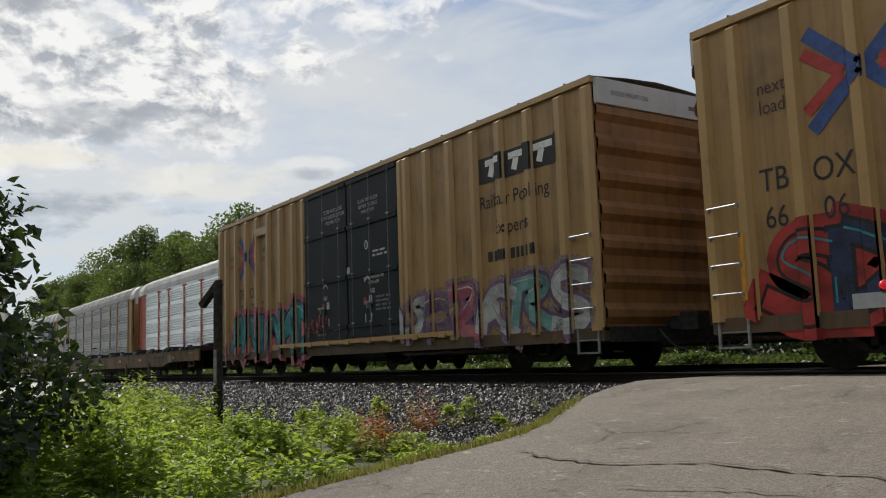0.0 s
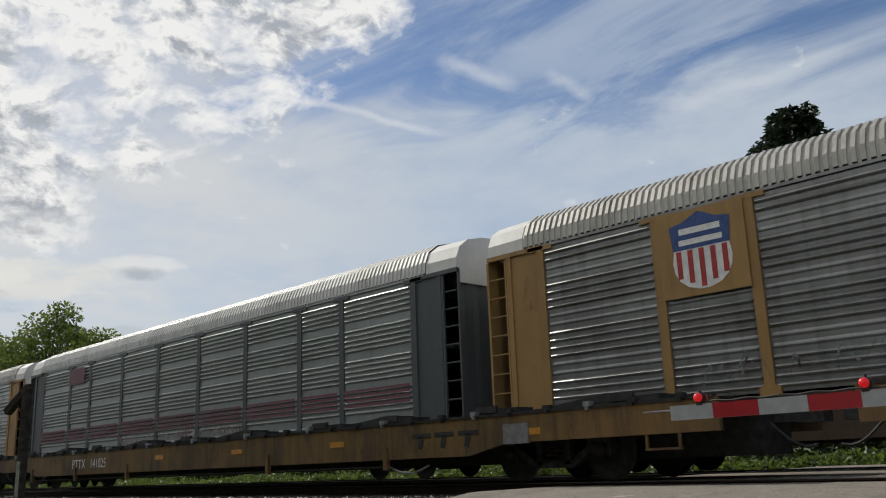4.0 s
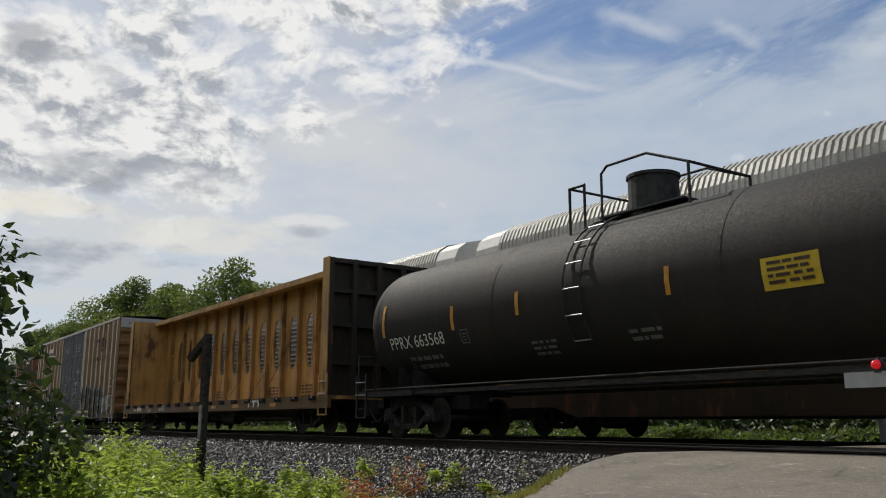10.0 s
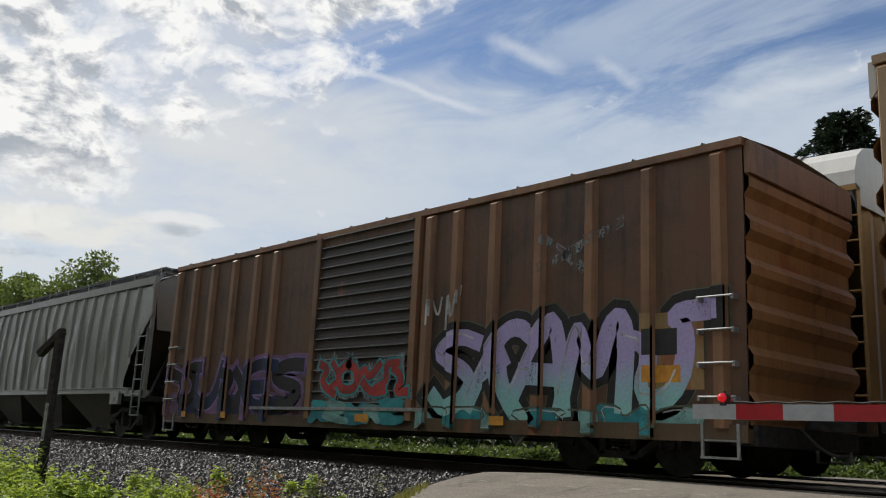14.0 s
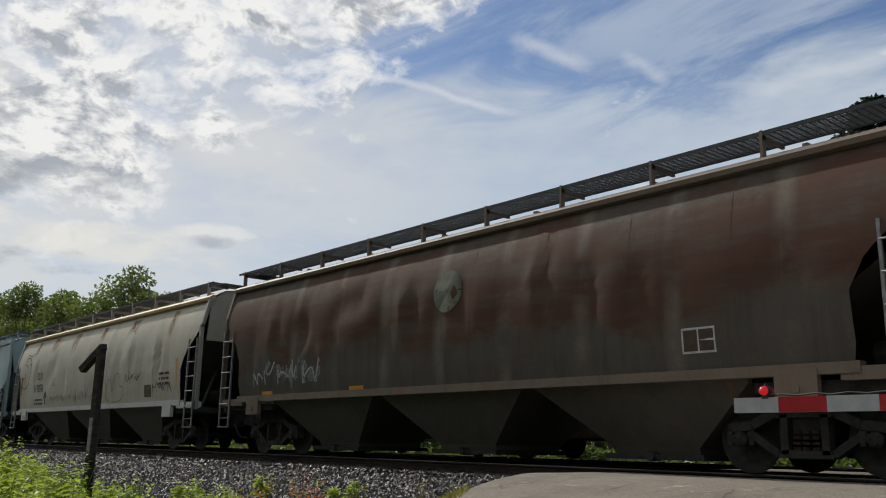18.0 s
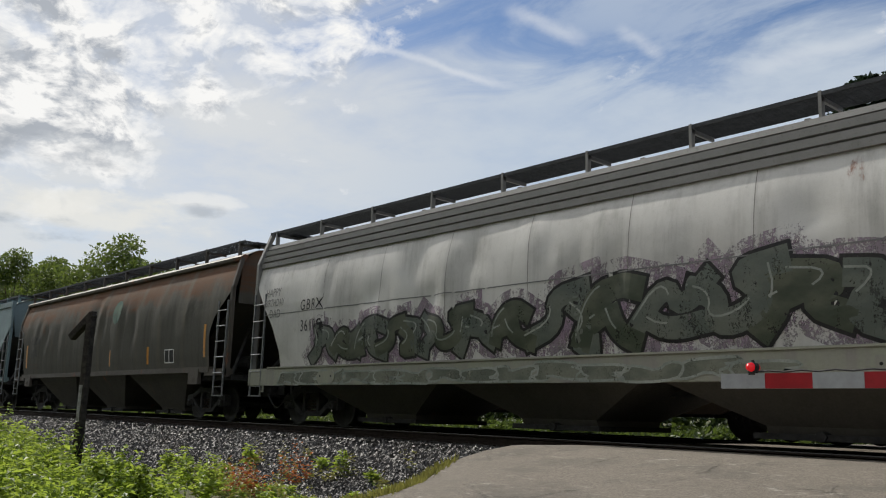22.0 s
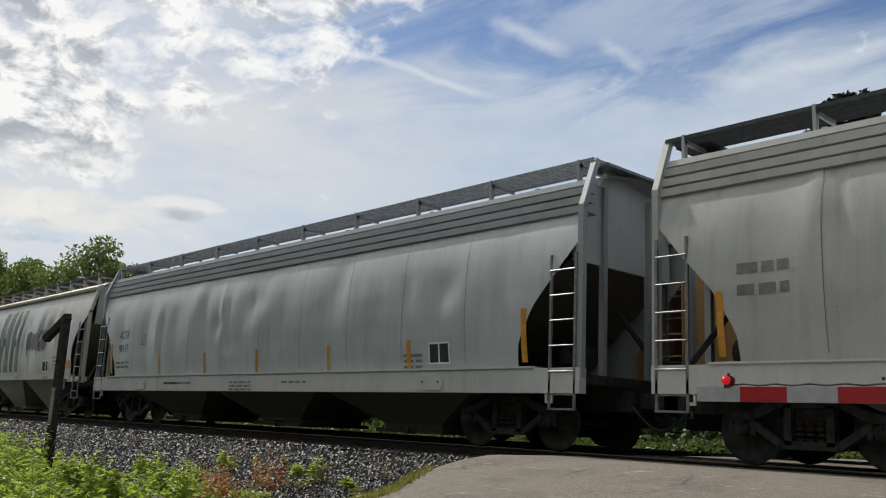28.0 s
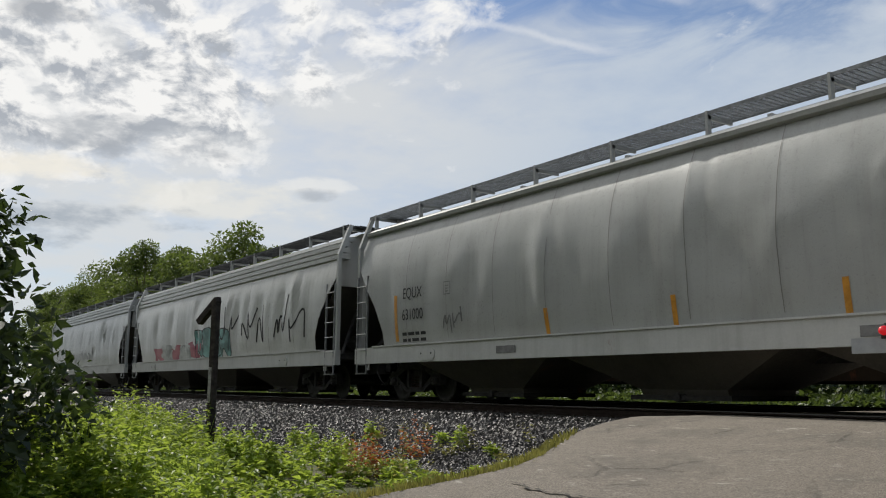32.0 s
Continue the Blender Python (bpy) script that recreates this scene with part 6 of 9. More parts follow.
def brown_boxcar():
    ribs = [-7.8, -6.9, -6.0, -5.0, -4.0, -3.2, 1.9, 2.6, 3.5, 4.5, 5.5, 6.5, 7.6]
    wall = post_wall(ribs)
    # brown sheets at about half the posts' tone, recess shading in the colour
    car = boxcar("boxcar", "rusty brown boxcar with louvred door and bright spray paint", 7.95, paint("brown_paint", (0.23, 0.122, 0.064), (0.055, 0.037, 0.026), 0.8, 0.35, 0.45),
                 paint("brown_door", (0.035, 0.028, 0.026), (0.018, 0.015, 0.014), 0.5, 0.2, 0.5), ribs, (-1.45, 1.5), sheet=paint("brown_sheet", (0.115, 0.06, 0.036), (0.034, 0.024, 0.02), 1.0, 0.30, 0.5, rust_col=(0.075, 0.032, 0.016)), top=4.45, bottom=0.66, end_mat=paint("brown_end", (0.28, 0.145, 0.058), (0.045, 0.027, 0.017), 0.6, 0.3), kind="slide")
    tag(car, -7.7, -1.7, 0.55, 1.2, 7, ("spray_purple", "spray_navy"), "", 41, wall, None, None, 0.1)
    piece(car, "4U2ES", -7.5, -2.0, 0.78, 1.85, ("spray_black", "spray_navy"), "spray_violet", wall, "spray_purple", None, 0.28, 0.035, 0.05, 42, 0.12, 0.1)
    tag(car, 1.7, 7.3, 0.50, 0.95, 7, ("spray_mint", "spray_teal"), "spray_olive", 47, wall, "spray_white", None, 0.1, 0.03)
    piece(car, "S3AM4", 1.95, 7.0, 0.80, 2.30, "spray_fade", "spray_black", wall, "spray_olive", "spray_white", 0.31, 0.13, 0.14, 44, 0.12, 0.15)
    tag(car, -1.4, 1.45, 0.55, 1.05, 5, ("spray_teal", "spray_mint"), "", 50, lambda x, z: -1.69, None)
    piece(car, "2O15", -1.2, 1.3, 1.1, 1.75, "spray_red", "spray_teal", lambda x, z: -1.685, "spray_ghost", None, 0.16, 0.04, 0.1, 48, 0.1, 0.1)
    scrawl(car, wild(1.95, 2.7, 2.2, 3.0, 49, 2), "spray_white", 0.05, wall)
    plate(car, 6.35, 7.35, 1.15, 2.2, paint("primer_tan", (0.27, 0.18, 0.075), (0.06, 0.045, 0.03), 0.7, 0.3), wall, "repair_patch")
    plate(car, 6.45, 6.95, 1.62, 1.98, "ink_black", wall, "consolidated_stencil", 0.012)
    plate(car, 6.45, 7.0, 1.25, 1.48, "tape_amber", wall, lift=0.012)
    for x in (-7.0, -5.1, 0.1, 3.5):
        plate(car, x, x + 0.4, 0.62, 0.76, "tape_amber", lambda x, z: -1.70)
    scrawl(car, [[(4.5, 3.05), (5.2, 3.3), (6.1, 3.62)], [(4.55, 3.55), (5.4, 2.95)]], "spray_ghost", 0.16, wall)
    return car


# ---------------------------------------------------------------- covered hoppers
ROUND_CUT = [(1.0, -1.15), (1.32, -1.0), (1.6, -0.95), (2.19, -0.97), (2.6, -0.75), (3.0, -0.3), (3.3, -0.03), (4.3, 0.0)]
HEX_CUT = [(1.0, -0.25), (1.3, -0.55), (1.74, -1.08), (1.9, -1.1), (2.55, -0.05), (2.75, 0.0), (4.3, 0.0)]
SWEEP_CUT = [(1.0, -1.25), (1.3, -1.28), (1.65, -1.25), (2.2, -0.95), (2.7, -0.5), (3.25, -0.02), (4.3, 0.0)]
ROUND_SIDE = [(1.0, 1.47), (1.3, 1.52), (1.7, 1.575), (2.2, 1.60), (2.7, 1.595), (3.1, 1.565), (3.4, 1.51), (3.65, 1.44), (3.85, 1.36), (4.05, 1.27), (4.3, 1.2)]
FLAT_SIDE = [(1.0, 1.55), (1.6, 1.585), (2.4, 1.60), (3.2, 1.585), (3.8, 1.545), (4.3, 1.50)]


def along(table, z):
    for (a, va), (b, vb) in zip(table, table[1:]):
        if z <= b:
            return va + (vb - va) * max(0.0, (z - a) / (b - a))
    return table[-1][1]


def hopper_wall(side, half, panels, seed, buckle=0.038):
    """The outer face of a hopper's near side: bowed, with drawn seams and a few dents."""
    rng = random.Random(seed)
    dents = [(rng.uniform(-half * 0.7, half * 0.7), rng.uniform(1.9, 3.3), rng.uniform(0.15, 0.4), rng.uniform(0.3, 0.8), rng.uniform(-0.07, 0.035)) for _ in range(20)]
    seams = [-half + 2 * half * (k + 0.5) / panels for k in range(panels)]
    creases = [(rng.choice(seams[1:-1]) + rng.uniform(-0.15, 0.15), rng.uniform(2.3, 3.2), rng.uniform(0.10, 0.2), rng.uniform(0.35, 0.7), rng.uniform(0.05, 0.10)) for _ in range(5)]

    def wall(x, z):
        y = along(side, z)
        k = (x + half) / (2 * half) * panels
        y += buckle * (abs(math.sin(math.pi * k)) ** 0.5 - 0.7) * min(1.0, max(0.0, (z - 1.1) / 0.6)) * min(1.0, max(0.0, (3.62 - z) / 0.8))
        for dx, dz, rx, rz, deep in dents:
            q = ((x - dx) / rx) ** 2 + ((z - dz) / rz) ** 2
            if q < 4:
                y += deep * math.exp(-q * 1.5)
        for dx, dz, rx, rz, deep in creases:
            u, v = (x - dx) / rx, (z - dz) / rz
            if abs(u) < 2.5 and abs(v) < 2.0:
                y -= deep * u * math.exp(-u * u - v * v)
        return -y
    wall.seams = seams
    return wall


def hopper(label, half, body, side=ROUND_SIDE, cut=ROUND_CUT, sill="deep", eave=4.05, eave_kind="lip", panels=12, seed=0, chutes=3, board="dark_grating", trim=None, roof=None, sill_mat=None, post_kind="straight", chute=None, eave_mat=None):
    """A covered hopper: bowed sides cut away at the ends, slope sheets, chutes, roof walks and ladders."""
    car = thing("covered_hopper", label, "hopper car", "cars of the near train")
    wall = hopper_wall(side, half, panels, seed)
    trim = trim or body
    dull = body.name.startswith(("hopper_rust", "hopper_dark"))
    sill_top, sill_low = (1.25, 0.87) if sill == "deep" else (1.36, 1.22)
    chute_mat = chute or paint("chute_dark", (0.078, 0.072, 0.061), (0.038, 0.035, 0.031), 0.6, 0.1)
    zs = [sill_top - 0.02 + (eave - sill_top) * k / 22 for k in range(23)]
    nx = panels * 9
    for s in (-1, 1):
        rows = []
        for z in zs:
            h = half + along(cut, z) - 0.03
            rows.append([(-h + 2 * h * k / nx, wall(-h + 2 * h * k / nx, z) * -s, z) for k in range(nx + 1)])
        part("side_sheet", Geo().loft(rows), body, car, smooth=True)
        # drawn vertical seams
        for x in wall.seams[1:-1]:
            if abs(x) < half - 1.2:
                line = [[(x - 0.006, wall(x, z) * -s + s * 0.006, z), (x + 0.006, wall(x, z) * -s + s * 0.006, z)] for z in zs[1:]]
                part("side_seam", Geo().loft(line), body if dull else paint("seam_grey", (0.20, 0.195, 0.18)), car)
        y_top = along(side, eave)
        if eave_kind == "lip":
            g = Geo().prism([(s * (y_top - 0.02), eave - 0.03), (s * (y_top + 0.10), eave + 0.0), (s * (y_top + 0.12), eave + 0.07), (s * (y_top + 0.02), eave + 0.14), (s * (y_top - 0.1), eave + 0.14)], -half + 0.02, half - 0.02)
            part("eave", g, eave_mat or trim, car)
        elif eave_kind == "steps":
            for k in range(3):
                g = Geo().prism([(s * (y_top - 0.05), eave - 0.42 + 0.16 * k), (s * (y_top + 0.225 - 0.045 * k), eave - 0.40 + 0.16 * k), (s * (y_top + 0.225 - 0.045 * k), eave - 0.29 + 0.16 * k), (s * (y_top - 0.05), eave - 0.25 + 0.16 * k)], -half + 0.02, half - 0.02)
                part("eave_rib", g, trim, car)
            part("eave", Geo().prism([(s * (y_top - 0.1), eave + 0.04), (s * (y_top + 0.08), eave + 0.07), (s * (y_top + 0.06), eave + 0.16), (s * (y_top - 0.2), eave + 0.2)], -half + 0.02, half - 0.02), roof or trim, car)
        else:
            part("eave", Geo().prism([(s * (y_top - 0.05), eave - 0.02), (s * (y_top + 0.07), eave), (s * (y_top + 0.075), eave + 0.21), (s * (y_top - 0.1), eave + 0.23)], -half + 0.02, half - 0.02), trim, car)
        # side sill
        if sill == "deep":
            part("side_sill", Geo().box(-half + 0.02, half - 0.02, min(s * 1.44, s * 1.60), max(s * 1.44, s * 1.60), sill_low, sill_top), sill_mat or trim, car)
            part("sill_ledge", Geo().box(-half + 0.9, half - 0.9, min(s * 1.40, s * 1.63), max(s * 1.40, s * 1.63), sill_top, sill_top + 0.03), sill_mat or trim, car)
            for x in (-half + 3.28, half - 3.28):
                pad = part("jacking_pad", Geo().slab([(x - 0.32, 0.98), (x - 0.25, 0.91), (x + 0.25, 0.91), (x + 0.32, 0.98), (x + 0.32, 1.08), (x + 0.25, 1.15), (x - 0.25, 1.15), (x - 0.32, 1.08)], min(s * 1.59, s * 1.625), max(s * 1.59, s * 1.625)), sill_mat or trim, car)
                for d in (-0.2, 0.2):
                    part("pad_hole", Geo().tube((x + d, s * 1.62, 1.05), (x + d, s * 1.628, 1.05), 0.022, 8), "iron", pad)
            for e in (-1, 1):
                part("lashing_ring", kept("lashing_ring", lambda: Geo().box(-0.07, -0.035, -0.015, 0.015, -0.14, 0).box(0.035, 0.07, -0.015, 0.015, -0.14, 0).box(-0.07, 0.07, -0.015, 0.015, -0.17, -0.13)), sill_mat or trim, car, at=pose(e * (half - 0.62), s * 1.57, sill_low + 0.02))
        else:
            part("side_sill", Geo().box(-half + 0.95, half - 0.95, min(s * 1.42, s * 1.58), max(s * 1.42, s * 1.58), sill_low, sill_top), sill_mat or trim, car)
            if side is FLAT_SIDE:
                part("sill_ledge", Geo().box(-half + 0.97, half - 0.97, min(s * 1.42, s * 1.64), max(s * 1.42, s * 1.64), sill_top, sill_top + 0.022), sill_mat or trim, car)
            for e in (-1, 1):
                part("end_sill_beam", Geo().box(min(e * (half - 1.2), e * (half - 0.02)), max(e * (half - 1.2), e * (half - 0.02)), min(s * 1.38, s * 1.56), max(s * 1.38, s * 1.56), 1.14, 1.3), sill_mat or trim, car)
                part("jacking_plate", Geo().box(e * (half - 1.75) - 0.28, e * (half - 1.75) + 0.28, min(s * 1.5, s * 1.6), max(s * 1.5, s * 1.6), 0.92, 1.3).tube((e * (half - 1.75), s * 1.6, 1.06), (e * (half - 1.75), s * 1.62, 1.06), 0.06, 10), sill_mat or trim, car)
        # roof walk with legs
        yb = s * 0.95
        g = Geo().box(-half + 0.05, half - 0.05, yb - 0.33, yb - 0.315, eave + 0.465, eave + 0.52).box(-half + 0.05, half - 0.05, yb + 0.315, yb + 0.33, eave + 0.465, eave + 0.52)
        for k in range(int(half * 2 / 0.10)):
            g.box(-half + 0.06 + 0.10 * k, -half + 0.071 + 0.10 * k, yb - 0.315, yb + 0.315, eave + 0.493, eave + 0.505)
        deep = 0.034 if post_kind == "bent" and board == "dark_grating" else 0.016
        for k in range(12):
            g.box(-half + 0.05, half - 0.05, yb - 0.27 + 0.049 * k, yb - 0.265 + 0.049 * k, eave + 0.508 - deep, eave + 0.508)
        part("roof_walk", g, board, car, "open steel grating walk")
        for k in range(10):
            x = -half + 0.35 + (2 * half - 0.7) * k / 9
            part("walk_bracket", kept(("walk_bracket", s), lambda: Geo().box(-0.022, 0.022, s * 0.70 - 0.02 if s > 0 else -1.27, s * 1.27 if s > 0 else -0.68, 0.40, 0.46).box(-0.022, 0.022, min(s * 1.22, s * 1.29), max(s * 1.2, s * 1.29), 0.08, 0.53)), trim, car, at=pose(x, 0, eave))
    # roof, hatches
    y_top = along(side, eave)
    arch = [(-y_top - 0.02, eave + 0.08), (-y_top * 0.7, eave + 0.30), (0, eave + 0.44), (y_top * 0.7, eave + 0.30), (y_top + 0.02, eave + 0.08)]
    part("roof", Geo().loft([[(x, y, z) for y, z in arch] for x in np.linspace(-half + 0.03, half - 0.03, 12)]), roof or trim, car, smooth=True)
    part("trough_hatch", Geo().box(-half + 1.4, half - 1.4, -0.3, 0.3, eave + 0.38, eave + 0.46), roof or trim, car)
    for k in range(6):
        part("hatch_bar", kept("hatch_bar", lambda: Geo().box(-0.04, 0.04, -0.4, 0.4, 0.0, 0.06)), trim, car, at=pose(-half + 2 + (2 * half - 4) * k / 5, 0, eave + 0.465))
    end_x = half - (0.10 if post_kind == "straight" else 0.36)
    # except on angular cuts, grime and painted-in deep shade share the dark chute colour
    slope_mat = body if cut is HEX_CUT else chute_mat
    for s in (-1, 1):
        # end wall, slope sheet and end framing
        arch_end = [(-1.32, 2.95), (1.32, 2.95), (y_top, eave), (y_top * 0.7, eave + 0.30), (0, eave + 0.44), (-y_top * 0.7, eave + 0.30), (-y_top, eave)]
        part("end_wall", Geo().prism(arch_end, min(s * (end_x - 0.06), s * end_x), max(s * (end_x - 0.06), s * end_x)), body, car)
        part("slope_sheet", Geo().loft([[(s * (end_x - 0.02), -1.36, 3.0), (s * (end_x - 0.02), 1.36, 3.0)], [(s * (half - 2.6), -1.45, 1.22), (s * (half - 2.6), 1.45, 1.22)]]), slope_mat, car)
        part("end_platform", Geo().box(min(s * (half - 2.4), s * half), max(s * (half - 2.4), s * half), -1.42, 1.42, 1.02, 1.16), "iron", car)
        part("centre_stub", Geo().box(min(s * (half - 3.0), s * half), max(s * (half - 3.0), s * half), -0.3, 0.3, 0.66, 1.03), "iron", car)
        part("brake_cylinder", Geo().tube((s * (half - 1.2), -0.45, 1.5), (s * (half - 0.7), -0.45, 1.5), 0.2, 12), "black_gear", car)
        part("bay_partition", Geo().box(min(s * (half - 2.5), s * (half - 2.44)), max(s * (half - 2.5), s * (half - 2.44)), -1.4, 1.4, 1.16, 2.0), "black_gear", car)
        for y in (-1, 1):
            x_end = s * (half - 0.06)
            if post_kind == "straight":
                part("corner_post", Geo().box(x_end - 0.045, x_end + 0.045, min(y * 1.46, y * 1.56), max(y * 1.46, y * 1.56), 1.1, 3.35).beam((x_end, y * 1.51, 3.3), (x_end, y * (y_top + 0.04), eave + 0.05), 0.09, 0.09, (1, 0, 0)), trim, car)
            else:
                g = Geo().beam((x_end, y * 1.52, 1.1), (x_end, y * 1.52, eave - 0.3), 0.10, 0.10, (1, 0, 0)).beam((x_end, y * 1.52, eave - 0.32), (x_end, y * 1.2, eave + 0.5), 0.10, 0.10, (1, 0, 0))
                part("corner_post", g, trim, car)
            part("end_post", Geo().box(s * (half - 0.34) - 0.05, s * (half - 0.34) + 0.05, y * 0.62 - 0.05, y * 0.62 + 0.05, 1.1, eave + 0.2), trim, car)
            part("end_brace", Geo().beam((s * (half - 0.3), y * 1.25, 1.15), (s * (half - 0.9), y * 0.5, 2.4), 0.07, 0.07), "black_gear", car)
            ladder(car, s * half - (0.60 if s > 0 else -0.10), y * 1.585, 1.06, 3.0 if cut is not HEX_CUT else 2.5, 0.48, 5, "rod_steel")
        part("crossover_walk", Geo().box(min(s * (half - 0.55), s * (half - 0.02)), max(s * (half - 0.55), s * (half - 0.02)), -0.95, 0.95, eave + 0.465, eave + 0.51), board, car)
        truck(car, s * (half - 1.95))
    # discharge chutes
    for k in range(chutes):
        w = (2 * half - 4.6) / chutes
        cx = -half + 2.3 + w * (k + 0.5)
        z_top, z_low = sill_low + 0.08, 0.20
        g = Geo().loft([[(cx - w * 0.49, -1.45, z_top), (cx + w * 0.49, -1.45, z_top), (cx + w * 0.49, 1.45, z_top), (cx - w * 0.49, 1.45, z_top)],
                        [(cx - w * 0.18, -0.85, z_low + 0.12), (cx + w * 0.18, -0.85, z_low + 0.12), (cx + w * 0.18, 0.85, z_low + 0.12), (cx - w * 0.18, 0.85, z_low + 0.12)],
                        [(cx - w * 0.18, -0.8, z_low), (cx + w * 0.18, -0.8, z_low), (cx + w * 0.18, 0.8, z_low), (cx - w * 0.18, 0.8, z_low)]], True)
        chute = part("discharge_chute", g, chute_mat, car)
        part("outlet_gate", Geo().box(cx - w * 0.21, cx + w * 0.21, -0.95, 0.95, z_low - 0.05, z_low + 0.03).tube((cx, -1.0, z_low + 0.0), (cx, -0.75, z_low + 0.0), 0.07, 8), "iron", chute)
    part("centre_sill", Geo().box(-half + 1.5, half - 1.5, -0.16, 0.16, 0.72, 1.2), "iron", car)
    couplers(car, half)
    return car, wall


def plain_grey(name, col, rust=0.0, grime=0.3):
    return paint(name, col, (0.14, 0.135, 0.115), grime * 1.15, rust, 0.30, gloss=0.55)


def lower_marks(car, wall, half, seed, z=1.75, ink="ink_grey"):
    for k, x in enumerate(np.linspace(-half * 0.45, half * 0.72, 4)):
        bars(car, x, z - 0.05, 0.55, 3, 0.085, ink, wall, seed + k)


def amber_bars(car, wall, xs, z0, z1, wide=0.11):
    for x in xs:
        plate(car, x - wide / 2, x + wide / 2, z0, z1, "tape_amber", wall)


def black_box(car, wall, x, z):
    plate(car, x - 0.28, x + 0.28, z - 0.19, z + 0.19, "ink_white", wall, "stencil_border")
    plate(car, x - 0.25, x - 0.02, z - 0.16, z + 0.16, "ink_black", wall, "stencil_panel", 0.012)
    plate(car, x + 0.02, x + 0.25, z - 0.16, z + 0.16, "ink_black", wall, "stencil_panel", 0.012)


def square_mark(car, wall, x, z, ink="ink_black"):
    scrawl(car, [[(x - 0.125, z - 0.13), (x + 0.125, z - 0.13), (x + 0.125, z + 0.13), (x - 0.125, z + 0.13), (x - 0.125, z - 0.13)], [(x - 0.06, z + 0.05), (x + 0.06, z + 0.05)], [(x - 0.06, z - 0.01), (x + 0.04, z - 0.01)], [(x - 0.05, z - 0.07), (x + 0.05, z - 0.07)]], ink, 0.02, wall)


def road_name(car, wall, top, low, x, z, cap=0.30, dz=0.46, ink="ink_black"):
    letters(car, top, x, z, cap, ink, wall, 0.82)
    letters(car, low, x, z - dz, cap, ink, wall, 0.82)
    bars(car, x, z - dz - 0.45, 0.95, 2, 0.14, ink, wall, 9)


def end_letters(car, words, x, y, z, cap, ink="ink_black"):
    """Lettering on the front end wall of a car."""
    ob = letters(car, words, 0.0, 0.0, cap, ink, lambda a, b: 0.0, 0.82, 0.0)
    ob.matrix_local = pose(x, y, z, 0, 0, 90)


def hoppers():
    out = {}
    pale = plain_grey("hopper_pale", (0.345, 0.345, 0.305), 0.02, 0.35)
    grey = plain_grey("hopper_grey", (0.33, 0.35, 0.35), 0.02, 0.4)
    sill_white = paint("sill_white", (0.49, 0.50, 0.485), (0.2, 0.19, 0.17), 0.35, 0.05)
    # pale hopper with an angular cut at the ends
    car, wall = hopper("pale grey covered hopper with dented side", 9.53, plain_grey("hopper_mint", (0.29, 0.315, 0.30), 0.0, 0.35), cut=HEX_CUT, eave_kind="lip", panels=11, seed=3, sill_mat=sill_white, post_kind="bent", trim=plain_grey("trim_mint", (0.37, 0.385, 0.355)))
    road_name(car, wall, "CCBX", "58886", -6.95, 2.48)
    end_letters(car, "CCBX", 9.18, 0.0, 3.95, 0.17)
    end_letters(car, "58886", 9.18, 0.0, 3.72, 0.17)
    for r in range(5):
        part("small_print", Geo().box(9.172, 9.178, -0.32 + 0.05 * (r % 2), 0.30 - 0.06 * (r % 3), 3.36 - 0.12 * r, 3.41 - 0.12 * r), "ink_grey", car)
    square_mark(car, wall, -5.84, 2.22, "ink_grey")
    amber_bars(car, wall, (-7.8, -4.15, -2.2, 8.05), 1.25, 1.95)
    plate(car, -4.0, -3.4, 1.42, 1.6, "spray_white", wall, "faded_patch")
    scrawl(car, wild(-3.9, -3.2, 1.95, 2.3, 5, 2), "spray_faint", 0.03, wall)
    scrawl(car, [[(-1.75 + 0.5 * math.cos(a), 1.7 + 0.6 * math.sin(a)) for a in np.linspace(0.4, 5.6, 14)], [(-1.7 + 0.14 * math.cos(a), 1.6 + 0.2 * math.sin(a)) for a in np.linspace(0, 6.3, 9)]], "spray_faint", 0.035, wall)
    scrawl(car, [[(-0.85 + 0.45 * math.cos(a), 1.9 + 0.65 * math.sin(a)) for a in np.linspace(0.2, 4.2, 14)]], "ink_grey", 0.025, wall)
    scrawl(car, wild(0.5, 2.4, 1.3, 1.9, 7, 3), "ink_grey", 0.03, wall)
    black_box(car, wall, 7.68, 1.52)
    lower_marks(car, wall, 9.5, 60)
    out["CC"] = car
    # small ribbed grey hopper
    ribbed = plain_grey("hopper_ribbed", (0.235, 0.235, 0.215), 0.06, 0.5)
    car, wall = hopper("dull grey covered hopper with ribbed straight sides", 8.13, ribbed, FLAT_SIDE, SWEEP_CUT, "thin", 4.2, "box", 14, 8, 3)
    for k in range(19):
        x = -7.1 + 14.2 * k / 18
        z0 = 1.36 if abs(x) < 6.9 else 2.2
        part("side_rib", Geo().loft([[(x - 0.05, wall(x, z) - 0.002, z), (x - 0.03, wall(x, z) - 0.07, z), (x + 0.03, wall(x, z) - 0.07, z), (x + 0.05, wall(x, z) - 0.002, z)] for z in np.linspace(z0, 4.18, 8)]), ribbed, car)
    out["GH"] = car
    # pale hopper with rounded cut
    car, wall = hopper("pale grey round-sided covered hopper", 8.78, pale, sill="thin", eave_kind="lip", panels=12, seed=12, board="dark_grating", sill_mat=sill_white, chute=paint("chute_olive", (0.13, 0.12, 0.085), (0.04, 0.035, 0.028), 0.5, 0.05), trim=plain_grey("trim_buff", (0.36, 0.35, 0.30)))
    road_name(car, wall, "CAEX", "540037", -7.2, 2.55)
    square_mark(car, wall, -5.75, 2.4)
    amber_bars(car, wall, (-4.7, -1.8, 1.2, 4.3), 1.5, 1.98)
    amber_bars(car, wall, (7.35,), 1.4, 2.4, 0.14)
    lower_marks(car, wall, 8.6, 70, 1.65)
